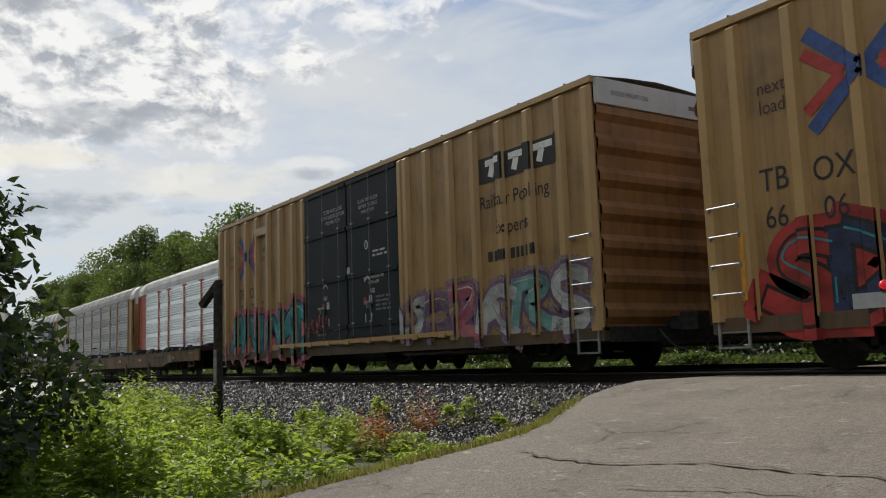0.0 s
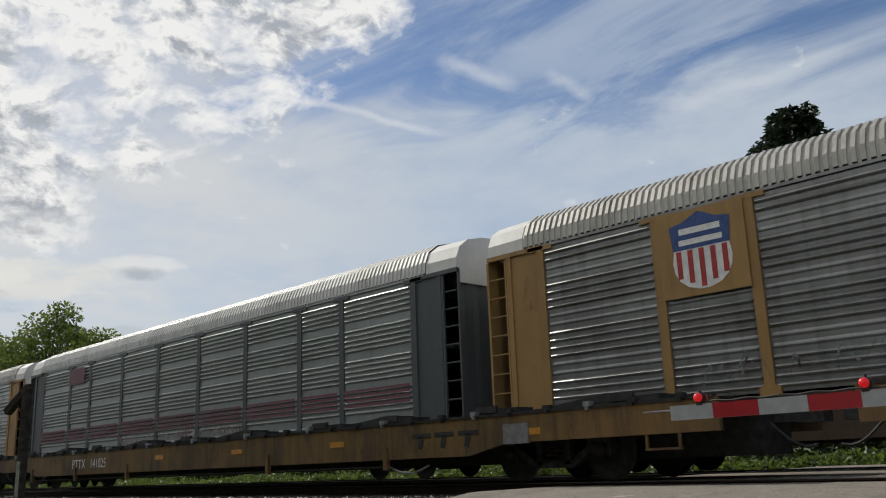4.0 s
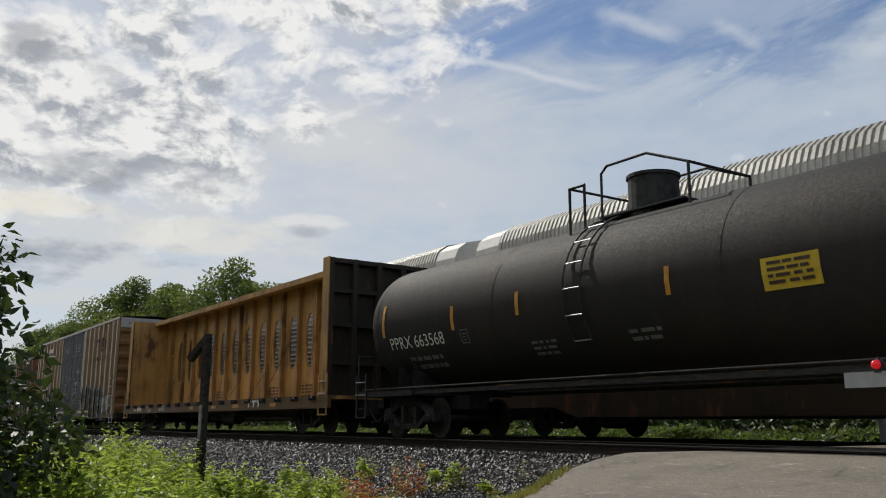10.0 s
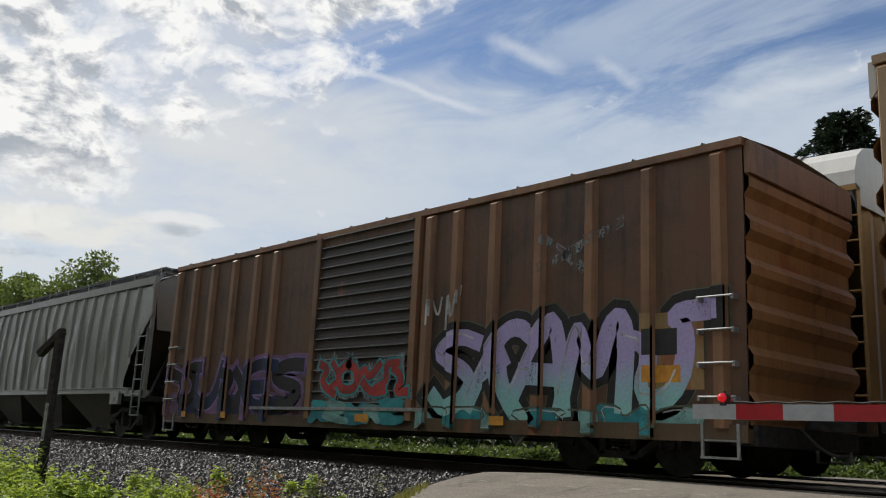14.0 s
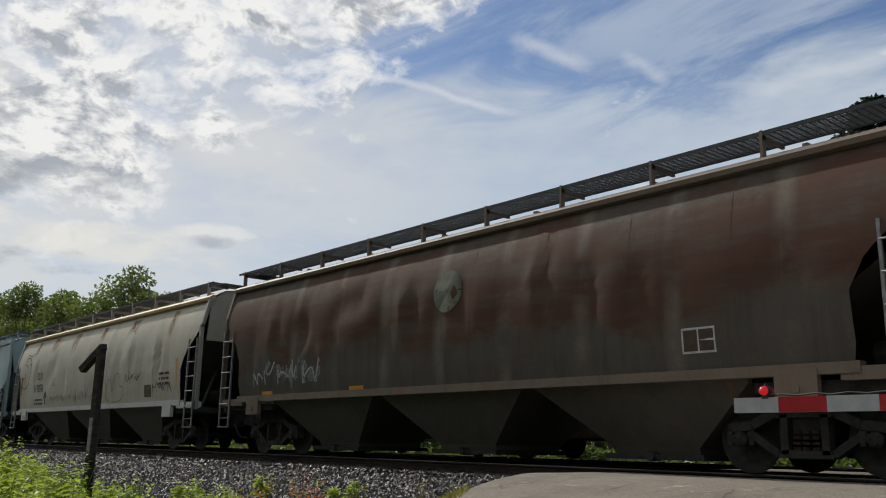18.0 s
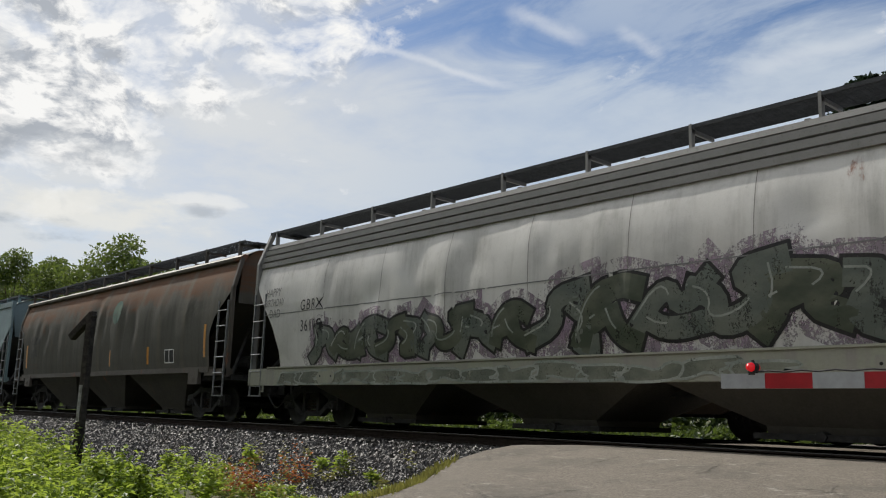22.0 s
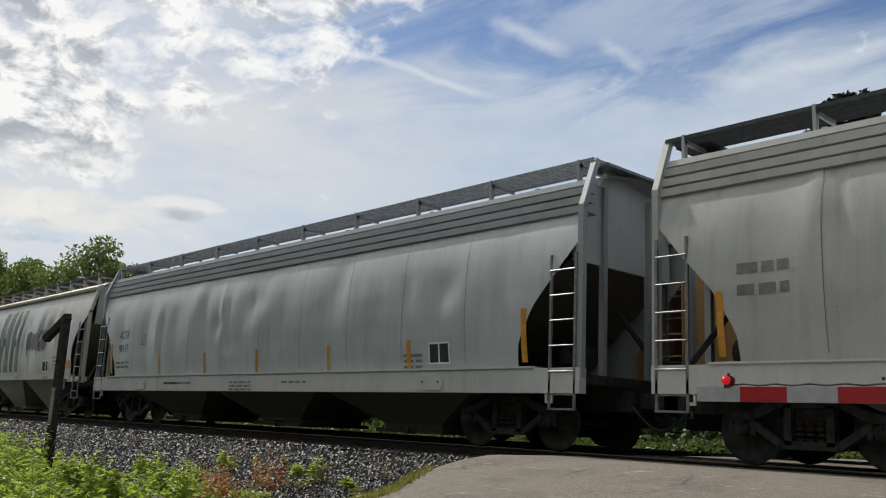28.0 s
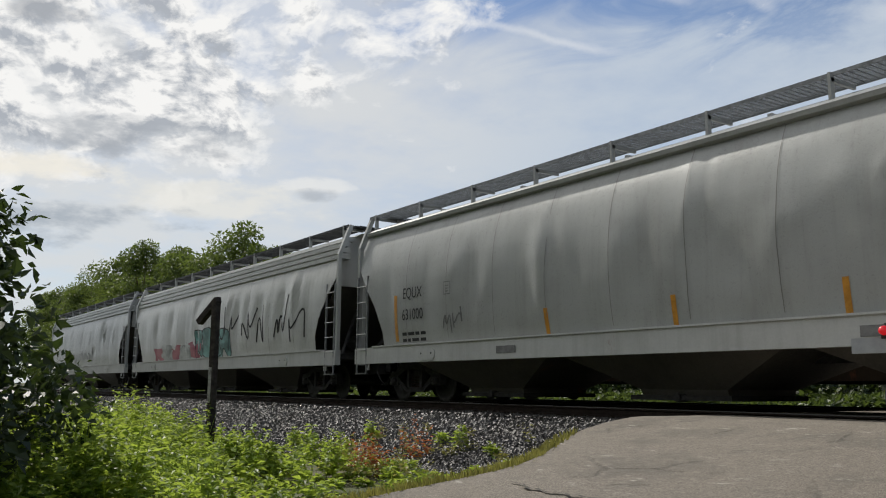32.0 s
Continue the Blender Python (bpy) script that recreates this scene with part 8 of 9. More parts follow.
    tag(car, -6.5, -1.0, 1.25, 1.9, 5, ("spray_pink", "spray_white"), "", 95, wall, None)
    tag(car, -1.5, 2.0, 1.25, 2.3, 4, "spray_mint", "ink_black", 96, wall, None)
    scrawl(car, wild(0.5, 7.9, 1.4, 2.9, 21, 6), "ink_black", 0.07, wall)
    out["NX"] = car
    car, wall = hopper("grey covered hopper at the tail of the train", 9.0, grey, cut=SWEEP_CUT, eave_kind="steps", panels=11, seed=64, sill_mat=sill_white, post_kind="bent")
    scrawl(car, wild(-2.0, 3.0, 1.4, 2.2, 25, 5), "ink_grey", 0.05, wall)
    out["NY"] = car
    return out


# ---------------------------------------------------------------- tank car, centre-beam car, flat cars
def tank_car():
    half, r, zc = 8.45, 1.45, 2.62
    black = paint("tank_black", (0.026, 0.025, 0.0245), (0.05, 0.037, 0.028), 0.6, 0.0, 0.68, gloss=0.18)
    car = thing("tank_car", "black tank car with brown dust and yellow reflectors", "tank car", "cars of the near train")
    L = half - 0.35
    prof = []
    for k in range(9):
        a = k / 8 * math.pi / 2
        prof.append((-L + 0.62 - 0.62 * math.cos(a), r * math.sin(a)))
    prof += [(x, r) for x in np.linspace(-L + 1.2, L - 1.2, 10)]
    for k in range(9):
        a = math.pi / 2 - k / 8 * math.pi / 2
        prof.append((L - 0.62 + 0.62 * math.cos(a), r * math.sin(a)))
    n = 40
    rows = [[(x, rr * math.cos(2 * math.pi * i / n), zc + rr * math.sin(2 * math.pi * i / n)) for i in range(n)] for x, rr in prof]
    part("tank_shell", Geo().loft(rows, True), black, car, smooth=True)

    def wall(x, z):
        return -math.sqrt(max(0.01, (r + 0.002) ** 2 - (z - zc) ** 2))
    for x in (-L + 0.75, -2.9, 2.6, L - 0.75):
        band = [[(x + dx, (r + 0.006) * math.cos(a), zc + (r + 0.006) * math.sin(a)) for a in np.linspace(0, 2 * math.pi, 41)] for dx in (-0.02, 0.02)]
        part("weld_band", Geo().loft(band), black, car)
    part("dome_housing", Geo().tube((0, 0, zc + r - 0.1), (0, 0, zc + r + 0.66), 0.46, 22).tube((0, 0, zc + r + 0.66), (0, 0, zc + r + 0.72), 0.49, 22), "black_gear", car, at=pose(0.12, 0, 0))
    part("dome_platform", Geo().box(-0.8, 1.2, -0.5, 0.5, zc + r + 0.02, zc + r + 0.05), "dark_grating", car)
    rail = Geo()
    top = zc + r + 0.75
    for y in (-0.8, 0.8):
        rail.chain([(-1.25, y, zc + r - 0.25), (-1.25, y, top - 0.1), (-0.85, y, top - 0.1), (-0.85, y, zc + r - 0.2)], 0.025)
        rail.chain([(-0.4, y, zc + r - 0.2), (-0.4, y, top), (-0.25, y, top + 0.12), (0.7, y, top + 0.12), (1.6, y, top - 0.25), (1.6, y, zc + r - 0.2)], 0.025)
    rail.chain([(-1.25, -0.8, top - 0.1), (-1.25, 0.8, top - 0.1)], 0.025).chain([(1.6, -0.8, top - 0.25), (1.6, 0.8, top - 0.25)], 0.025)
    part("safety_railing", rail, "black_gear", car)
    for y in (-1, 1):
        arc = [(-0.75, y * (r + 0.06) * math.cos(a), zc + (r + 0.06) * math.sin(a)) for a in np.linspace(-0.6, 1.45, 14)]
        arc2 = [(-0.30, p[1], p[2]) for p in arc]
        lad = part("side_ladder", Geo().chain(arc, 0.02).chain(arc2, 0.02), "black_gear", car)
        for p, q in zip(arc[::2], arc2[::2]):
            part("rung", Geo().tube(p, q, 0.013, 6), "galvanised", lad)
        part("running_rail", Geo().tube((-half + 0.4, y * 1.42, 1.12), (half - 0.4, y * 1.42, 1.12), 0.02, 6), "wheel_steel", car)
        part("side_step_rail", Geo().box(-half + 0.8, half - 0.8, min(y * 1.3, y * 1.36), max(y * 1.3, y * 1.36), 0.98, 1.06), "black_gear", car)
    for s in (-1, 1):
        part("end_platform", Geo().box(min(s * (half - 2.6), s * half), max(s * (half - 2.6), s * half), -1.4, 1.4, 0.95, 1.08), "iron", car)
        part("stub_sill", Geo().box(min(s * (half - 3.2), s * half), max(s * (half - 3.2), s * half), -0.28, 0.28, 0.65, 0.97), "iron", car)
        part("tank_saddle", Geo().loft([[(s * (half - 2.3), y, 1.05), (s * (half - 2.3), y, zc - math.sqrt(max(0.02, r * r - y * y)) + 0.02)] for y in np.linspace(-1.2, 1.2, 9)]).loft([[(s * (half - 1.7), y, 1.05), (s * (half - 1.7), y, zc - math.sqrt(max(0.02, r * r - y * y)) + 0.02)] for y in np.linspace(-1.2, 1.2, 9)]), "black_gear", car)
        truck(car, s * (half - 1.95))
        hand = [(s * (half - 0.08), y, z) for y, z in ((-1.35, 1.05), (-1.35, 1.95), (1.35, 1.95), (1.35, 1.05))]
        part("end_railing", Geo().chain(hand, 0.02), "black_gear", car)
        ladder(car, s * half - (0.6 if s > 0 else -0.12), -1.42, 0.9, 1.5, 0.45, 2, "black_gear")
    letters(car, "PPRX 663568", -5.75, 2.12, 0.27, "ink_white", wall, 1.05)
    bars(car, -5.6, 1.72, 1.3, 2, 0.17, "ink_grey", wall, 3)
    square_mark(car, wall, -3.9, 2.1, "ink_grey")
    for x, z0, z1, w in ((-7.05, 2.3, 3.05, 0.11), (-4.25, 2.25, 2.75, 0.11), (-2.1, 2.35, 2.8, 0.1), (1.6, 2.3, 2.75, 0.1), (5.2, 2.3, 2.8, 0.1), (7.2, 2.2, 3.1, 0.14)):
        plate(car, x - w / 2, x + w / 2, z0, z1, "tape_amber", wall)
    plate(car, 3.3, 4.2, 2.15, 2.6, paint("notice_yellow", (0.62, 0.45, 0.03)), wall, "notice_panel")
    bars(car, 3.75, 2.5, 0.7, 4, 0.09, "ink_brown", lambda x, z: wall(x, z) - 0.01, 4)
    bars(car, 6.2, 2.9, 0.9, 6, 0.12, "ink_grey", wall, 6)
    bars(car, -1.6, 1.8, 0.7, 3, 0.1, "ink_grey", wall, 7)
    bars(car, 0.9, 1.8, 0.7, 2, 0.12, "ink_grey", wall, 8)
    letters(car, "HEXANE", 5.4, 2.1, 0.1, "ink_white", wall)
    plate(car, 5.15, 5.65, 1.65, 1.92, "ink_white", wall, "placard_holder")
    plate(car, 5.2, 5.6, 1.7, 1.87, "ink_black", wall, "placard_face", 0.014)
    couplers(car, half)
    return car


def centre_beam_car():
    half, top = 9.59, 4.60
    yellow = paint("beam_yellow", (0.50, 0.28, 0.085), (0.09, 0.055, 0.028), 0.65, 0.34, 0.55, rust_col=(0.055, 0.03, 0.017))
    dark = paint("beam_dark", (0.04, 0.031, 0.02), (0.02, 0.017, 0.013), 0.6, 0.2, 0.65)
    car = thing("centre_beam_car", "empty yellow centre-beam lumber car with oval holes", "flat car", "cars of the near train")
    holes = [-0.97 + 1.24 * k for k in range(-5, 7)]
    posts = [-8.1] + [h + 0.62 for h in holes] + [8.0]
    # centre web with real holes, panel by panel
    z0, z1 = 1.05, top
    edges = [-half + 0.55] + [holes[0] - 0.62] + [h + 0.62 for h in holes] + [half - 0.55]
    for a, b in zip(edges, edges[1:]):
        mid = (a + b) / 2
        inside = [h for h in holes if a < h < b]
        g = Geo()
        for y in (-0.03, 0.03):
            if inside:
                c, hz, rx, rz, m = inside[0], 2.86, 0.32, 0.84, 28
                oval = [(c + rx * math.copysign(abs(math.cos(t)) ** 0.8, math.cos(t)), hz + rz * math.sin(t)) for t in np.linspace(0, 2 * math.pi, m, endpoint=False)]
                rim = []
                for t in np.linspace(0, 2 * math.pi, m, endpoint=False):
                    ux, uz = math.cos(t), math.sin(t)
                    k = min(((b - c) if ux > 0 else (a - c)) / ux if abs(ux) > 1e-6 else 1e9, ((z1 - hz) if uz > 0 else (z0 - hz)) / uz if abs(uz) > 1e-6 else 1e9)
                    rim.append((c + ux * k, hz + uz * k))
                for corner in ((a, z0), (a, z1), (b, z0), (b, z1)):
                    i = min(range(m), key=lambda q: (rim[q][0] - corner[0]) ** 2 + (rim[q][1] - corner[1]) ** 2)
                    rim[i] = corner
                g.loft([[(x, y, z) for x, z in oval], [(x, y, z) for x, z in rim]], True)
            else:
                g.add([(a, y, z0), (b, y, z0), (b, y, z1), (a, y, z1)], [(0, 1, 2, 3)])
        if inside:
            g.loft([[(x, -0.03, z) for x, z in oval], [(x, 0.03, z) for x, z in oval]], True)
        part("web_panel", g, yellow, car)
    for x in posts:
        if abs(x) < half - 0.4:
            # posts are rusty, and shadow is put into their darker yellow
            part("web_post", Geo().box(x - 0.06, x + 0.06, -0.17, 0.17, 1.05, top - 0.05), paint("beam_post", (0.36, 0.205, 0.07), (0.045, 0.032, 0.02), 0.75, 0.45, rust_col=(0.04, 0.022, 0.013)), car)
    for a, b in ((-half + 0.55, holes[0] - 0.62), (holes[-1] + 0.62, half - 0.55)):
        for z in (2.05, 3.15):
            part("web_stiffener", Geo().box(a, b, -0.10, -0.03, z - 0.03, z + 0.03), yellow, car)
        part("web_stiffener", Geo().box((a + b) / 2 - 0.04, (a + b) / 2 + 0.04, -0.12, -0.03, 1.05, top - 0.06), yellow, car)
    for h in holes[::2]:
        part("hole_stay", Geo().box(h - 0.035, h + 0.035, 0.05, 0.12, 1.05, top - 0.05), yellow, car)
    part("top_chord", Geo().prism([(-0.62, top), (0.62, top), (0.62, top + 0.07), (0.0, top + 0.12), (-0.62, top + 0.07)], -half + 0.5, half - 0.5).prism([(-0.62, top - 0.10), (-0.58, top - 0.10), (-0.58, top), (-0.62, top)], -half + 0.5, half - 0.5), yellow, car)
    for s in (-1, 1):
        x0, x1 = s * (half - 0.52), s * (half - 0.40)
        xm = s * (half - 0.46)
        # outer plate and posts are a darker brown than the yellow liner
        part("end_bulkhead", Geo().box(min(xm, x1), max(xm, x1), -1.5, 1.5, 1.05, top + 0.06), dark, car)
        part("bulkhead_liner", Geo().box(min(x0, xm), max(x0, xm), -1.5, 1.5, 1.05, top + 0.06), yellow, car)
        part("bulkhead_rim", Geo().box(min(s * (half - 0.53), s * (half - 0.17)), max(s * (half - 0.53), s * (half - 0.17)), -1.56, -1.535, 1.05, top + 0.07).box(min(s * (half - 0.53), s * (half - 0.17)), max(s * (half - 0.53), s * (half - 0.17)), 1.535, 1.56, 1.05, top + 0.07), yellow, car)
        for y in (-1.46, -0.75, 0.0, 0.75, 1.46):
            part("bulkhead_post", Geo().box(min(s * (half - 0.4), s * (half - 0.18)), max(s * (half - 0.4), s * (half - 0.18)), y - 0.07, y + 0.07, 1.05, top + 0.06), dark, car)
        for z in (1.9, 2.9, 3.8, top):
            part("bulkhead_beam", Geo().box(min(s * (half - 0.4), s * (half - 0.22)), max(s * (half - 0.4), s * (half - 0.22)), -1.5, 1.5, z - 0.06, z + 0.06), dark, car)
        truck(car, s * (half - 2.2))
        for y in (-1.54, 1.54):
            part("side_sill", Geo().box(-half, half, y - 0.05, y + 0.05, 0.72, 1.05), paint("beam_sill", (0.13, 0.075, 0.028), (0.035, 0.026, 0.018), 0.7, 0.3), car) if s > 0 else None
            ladder(car, s * half - (0.55 if s > 0 else -0.08), y * 1.02, 0.98, 1.6, 0.44, 2, yellow)
    part("deck", Geo().box(-half, half, -1.5, 1.5, 0.95, 1.04), yellow, car)
    part("centre_sill", Geo().box(-half, half, -0.4, 0.4, 0.55, 0.95), "iron", car)
    for k in range(17):
        x = -half + 0.8 + k * (2 * half - 1.6) / 16
        w = part("winch", kept("winch", lambda: Geo().tube((-0.12, 0, 0), (0.12, 0, 0), 0.036, 10).box(-0.14, -0.115, -0.05, 0.05, -0.06, 0.06).box(0.115, 0.14, -0.05, 0.05, -0.06, 0.06).beam((0.1, -0.06, 0.0), (0.19, -0.075, 0.06), 0.016, 0.016)), "wheel_steel", car, at=pose(x, -1.63, 0.98))
        part("winch_strap", Geo().beam((x, -1.6, 1.02), (x + 0.02, -1.48, 1.06), 0.07, 0.012), "tape_amber" if k % 4 == 0 else "iron", car)
    for x0, z0_, x1_, z1_ in ((-3.3, 1.05, -3.75, 2.2), (-2.3, 1.05, -2.6, 2.3), (2.9, 1.1, 2.3, 2.0), (4.5, 1.5, 4.25, 2.9), (0.9, 1.05, 0.2, 1.9)):
        part("loose_cable", Geo().tube((x0, -1.0, z0_), (x1_, -0.2, z1_), 0.008, 5), "iron", car)
    w = lambda x, z: -1.59
    letters(car, "TTZX", -5.9, 0.87, 0.19, "ink_white", w, 1.0)
    letters(car, "86090", -4.2, 0.87, 0.19, "ink_white", w, 1.0)
    bars(car, -7.2, 0.8, 0.6, 1, 0.3, "ink_white", w, 3)
    plate(car, 3.1, 3.6, 0.8, 0.93, "tape_amber", w)
    for x in (-8.0, -1.0, 1.2, 6.0):
        plate(car, x, x + 0.4, 0.8, 0.9, "tape_amber", w)
    g = Geo()
    for k in range(3):
        ribbon(g, [(4.3 + k * 0.36, 0.97), (4.6 + k * 0.36, 0.97)], 0.06, w, 0.01)
        ribbon(g, [(4.45 + k * 0.36, 0.95), (4.42 + k * 0.36, 0.8)], 0.08, w, 0.01)
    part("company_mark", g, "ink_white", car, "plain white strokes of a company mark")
    cw = lambda x, z: -0.035
    for x in (2.65, 5.15, -2.3):
        bars(car, x, 1.45, 0.75, 5, 0.1, "ink_brown", cw, 9)
    small_gear(car, half, 0.5, 5)
    couplers(car, half)
    return car


def flat_car(number, with_mark):
    half = 13.52
    yellow = paint("flat_yellow", (0.185, 0.108, 0.036), (0.04, 0.03, 0.02), 1.0, 0.5, 0.6, rust_col=(0.045, 0.027, 0.016))
    car = thing("flat_car", "long empty yellow flat car with low deck", "flat car", "cars of the near train")
    for y in (-1, 1):
        outline = [(-half, 0.62), (-half, 1.05), (half, 1.05), (half, 0.62), (half - 3.6, 0.62), (half - 4.4, 0.45), (-half + 4.4, 0.45), (-half + 3.6, 0.62)]
        part("side_sill", Geo().slab(outline, min(y * 1.5, y * 1.58), max(y * 1.5, y * 1.58)), yellow, car)
        part("rub_rail", Geo().box(-half + 0.05, half - 0.05, min(y * 1.5, y * 1.605), max(y * 1.5, y * 1.605), 1.03, 1.075), "iron", car)
    part("deck", Geo().box(-half, half, -1.52, 1.52, 0.97, 1.05), "tie_wood", car)
    part("centre_sill", Geo().box(-half, half, -0.4, 0.4, 0.30, 0.97), "iron", car)
    rng = random.Random(len(number) * 7 + int(number[-2:]))
    for k in range(36):
        x = -half + 0.5 + k * (2 * half - 1.0) / 35
        part("tie_down", kept("tie_down", lambda: Geo().box(-0.06, 0.06, -0.05, 0.05, 0, 0.07).box(-0.02, 0.02, -0.06, 0.0, -0.05, 0.03)), "galvanised" if k % 3 == 0 else "iron", car, at=pose(x, -1.60, 1.06))
    for k in range(11):
        x = -half + 1.2 + k * (2 * half - 2.4) / 10 + rng.uniform(-0.3, 0.3)
        part("folded_stanchion", kept("stanchion", lambda: Geo().box(-0.5, 0.5, -0.2, 0.2, 0, 0.11).box(-0.35, 0.1, -0.24, -0.18, 0.05, 0.16)), "black_gear", car, at=pose(x, -1.28, 1.05))
    for k in range(5):
        x = -half + 3.0 + k * (2 * half - 6.0) / 4
        part("trailer_hitch", kept("hitch", lambda: Geo().box(-0.9, 0.7, -0.5, 0.5, 0, 0.12).beam((-0.8, 0, 0.1), (0.5, 0, 0.22), 0.7, 0.1)), "black_gear", car, at=pose(x, 0, 1.05))
    for s in (-1, 1):
        truck(car, s * (half - 3.1))
        for y in (-1.55, 1.55):
            ladder(car, s * half - (1.1 if s > 0 else -0.55), y, 0.85, 1.02, 0.5, 1, yellow)
    for x in (-9.4, -6.2, -3.0, 3.4, 7.1):
        part("chain_post", Geo().box(x - 0.05, x + 0.05, -1.62, -1.54, 0.28, 0.66), yellow, car)
    part("brake_rod", Geo().tube((-9.4, -1.5, 0.33), (7.1, -1.5, 0.33), 0.016, 6), "iron", car)
    chain = [(7.1 + 0.2 * k, -1.5, 0.33 - 0.12 * math.sin(math.pi * k / 5)) for k in range(6)]
    part("slack_chain", Geo().chain(chain, 0.018, 5), "galvanised", car)
    w = lambda x, z: -1.585
    plate(car, -6.6, -4.0, 0.57, 0.88, "ink_black", w, "lettering_panel", 0.004) if with_mark else None
    letters(car, "PTTX", -6.0, 0.72, 0.25, "ink_white", w, 1.0, 0.01, 1.08)
    letters(car, number, -4.75, 0.72, 0.25, "ink_white", w, 0.92, 0.01, 1.05)
    for x in (-10.5, -1.5, 2.0, 5.5, 10.2):
        plate(car, x, x + 0.42, 0.72, 0.82, "tape_amber", w)
    g = Geo()
    for k in range(3):
        ribbon(g, [(7.8 + k * 0.55, 0.82), (8.25 + k * 0.55, 0.82)], 0.07, w, 0.01)
        ribbon(g, [(8.03 + k * 0.55, 0.8), (7.98 + k * 0.55, 0.6)], 0.1, w, 0.01)
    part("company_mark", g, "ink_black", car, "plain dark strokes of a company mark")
    part("route_board", Geo().box(9.9, 10.4, -1.62, -1.58, 0.6, 0.9), "ink_grey", car)
    couplers(car, half)
    return car


# ---------------------------------------------------------------- autoracks of the far train
RACK_HALF, RACK_LOW, RACK_TOP = 14.0, 1.36, 5.02
BAYS = [-12.3, -9.32, -7.32, -4.39, -1.46, 1.46, 4.39, 7.32, 9.32, 12.3]


def rack_panel_geo(wide, dense):
    """Galvanised sheet pressed into horizontal ribs: close rows, or groups of four with plain bands between."""
    rows, z, k = [(RACK_LOW, 0.0)], RACK_LOW + 0.06, 0
    while z < RACK_TOP - 0.16:
        shallow = not dense and k % 6 > 3
        gap = (0.135 if k % 5 else 0.30) if dense else (0.165 if k % 6 < 3 else 0.19)
        deep = 0.25 if shallow else 1.0
        rows += [(z, 0.0), (z + 0.034, -0.056 * deep), (z + 0.046, -0.062 * deep), (z + 0.072, -0.042 * deep), (z + 0.100, 0.0), (z + gap, 0.0)]
        z += gap
        k += 1
    rows.append((RACK_TOP - 0.05, 0.0))
    return Geo().loft([[(0, 0, zz), (0.10, 0, zz), (0.16, y, zz), (wide / 2, y, zz), (wide - 0.16, y, zz), (wide - 0.10, 0, zz), (wide, 0, zz)] for zz, y in rows])


def rack_roof_geo():
    arch = [(-1.53, 0.0), (-1.51, 0.28), (-1.38, 0.58), (-1.08, 0.80), (-0.55, 0.93), (0, 0.97), (0.55, 0.93), (1.08, 0.80), (1.38, 0.58), (1.51, 0.28), (1.53, 0.0)]
    g, rows = Geo(), []
    n = 160
    pitch = (2 * RACK_HALF - 2.4) / n
    x = -RACK_HALF + 1.2
    for k in range(n):
        for dx, up in ((0.0, 0.0), (0.36, 0.0), (0.42, 0.065), (0.94, 0.065)):
            rows.append([(x + dx * pitch, y * (1 + up * 0.1), RACK_TOP + z + up) for y, z in arch])
        x += pitch
    return g.loft(rows)


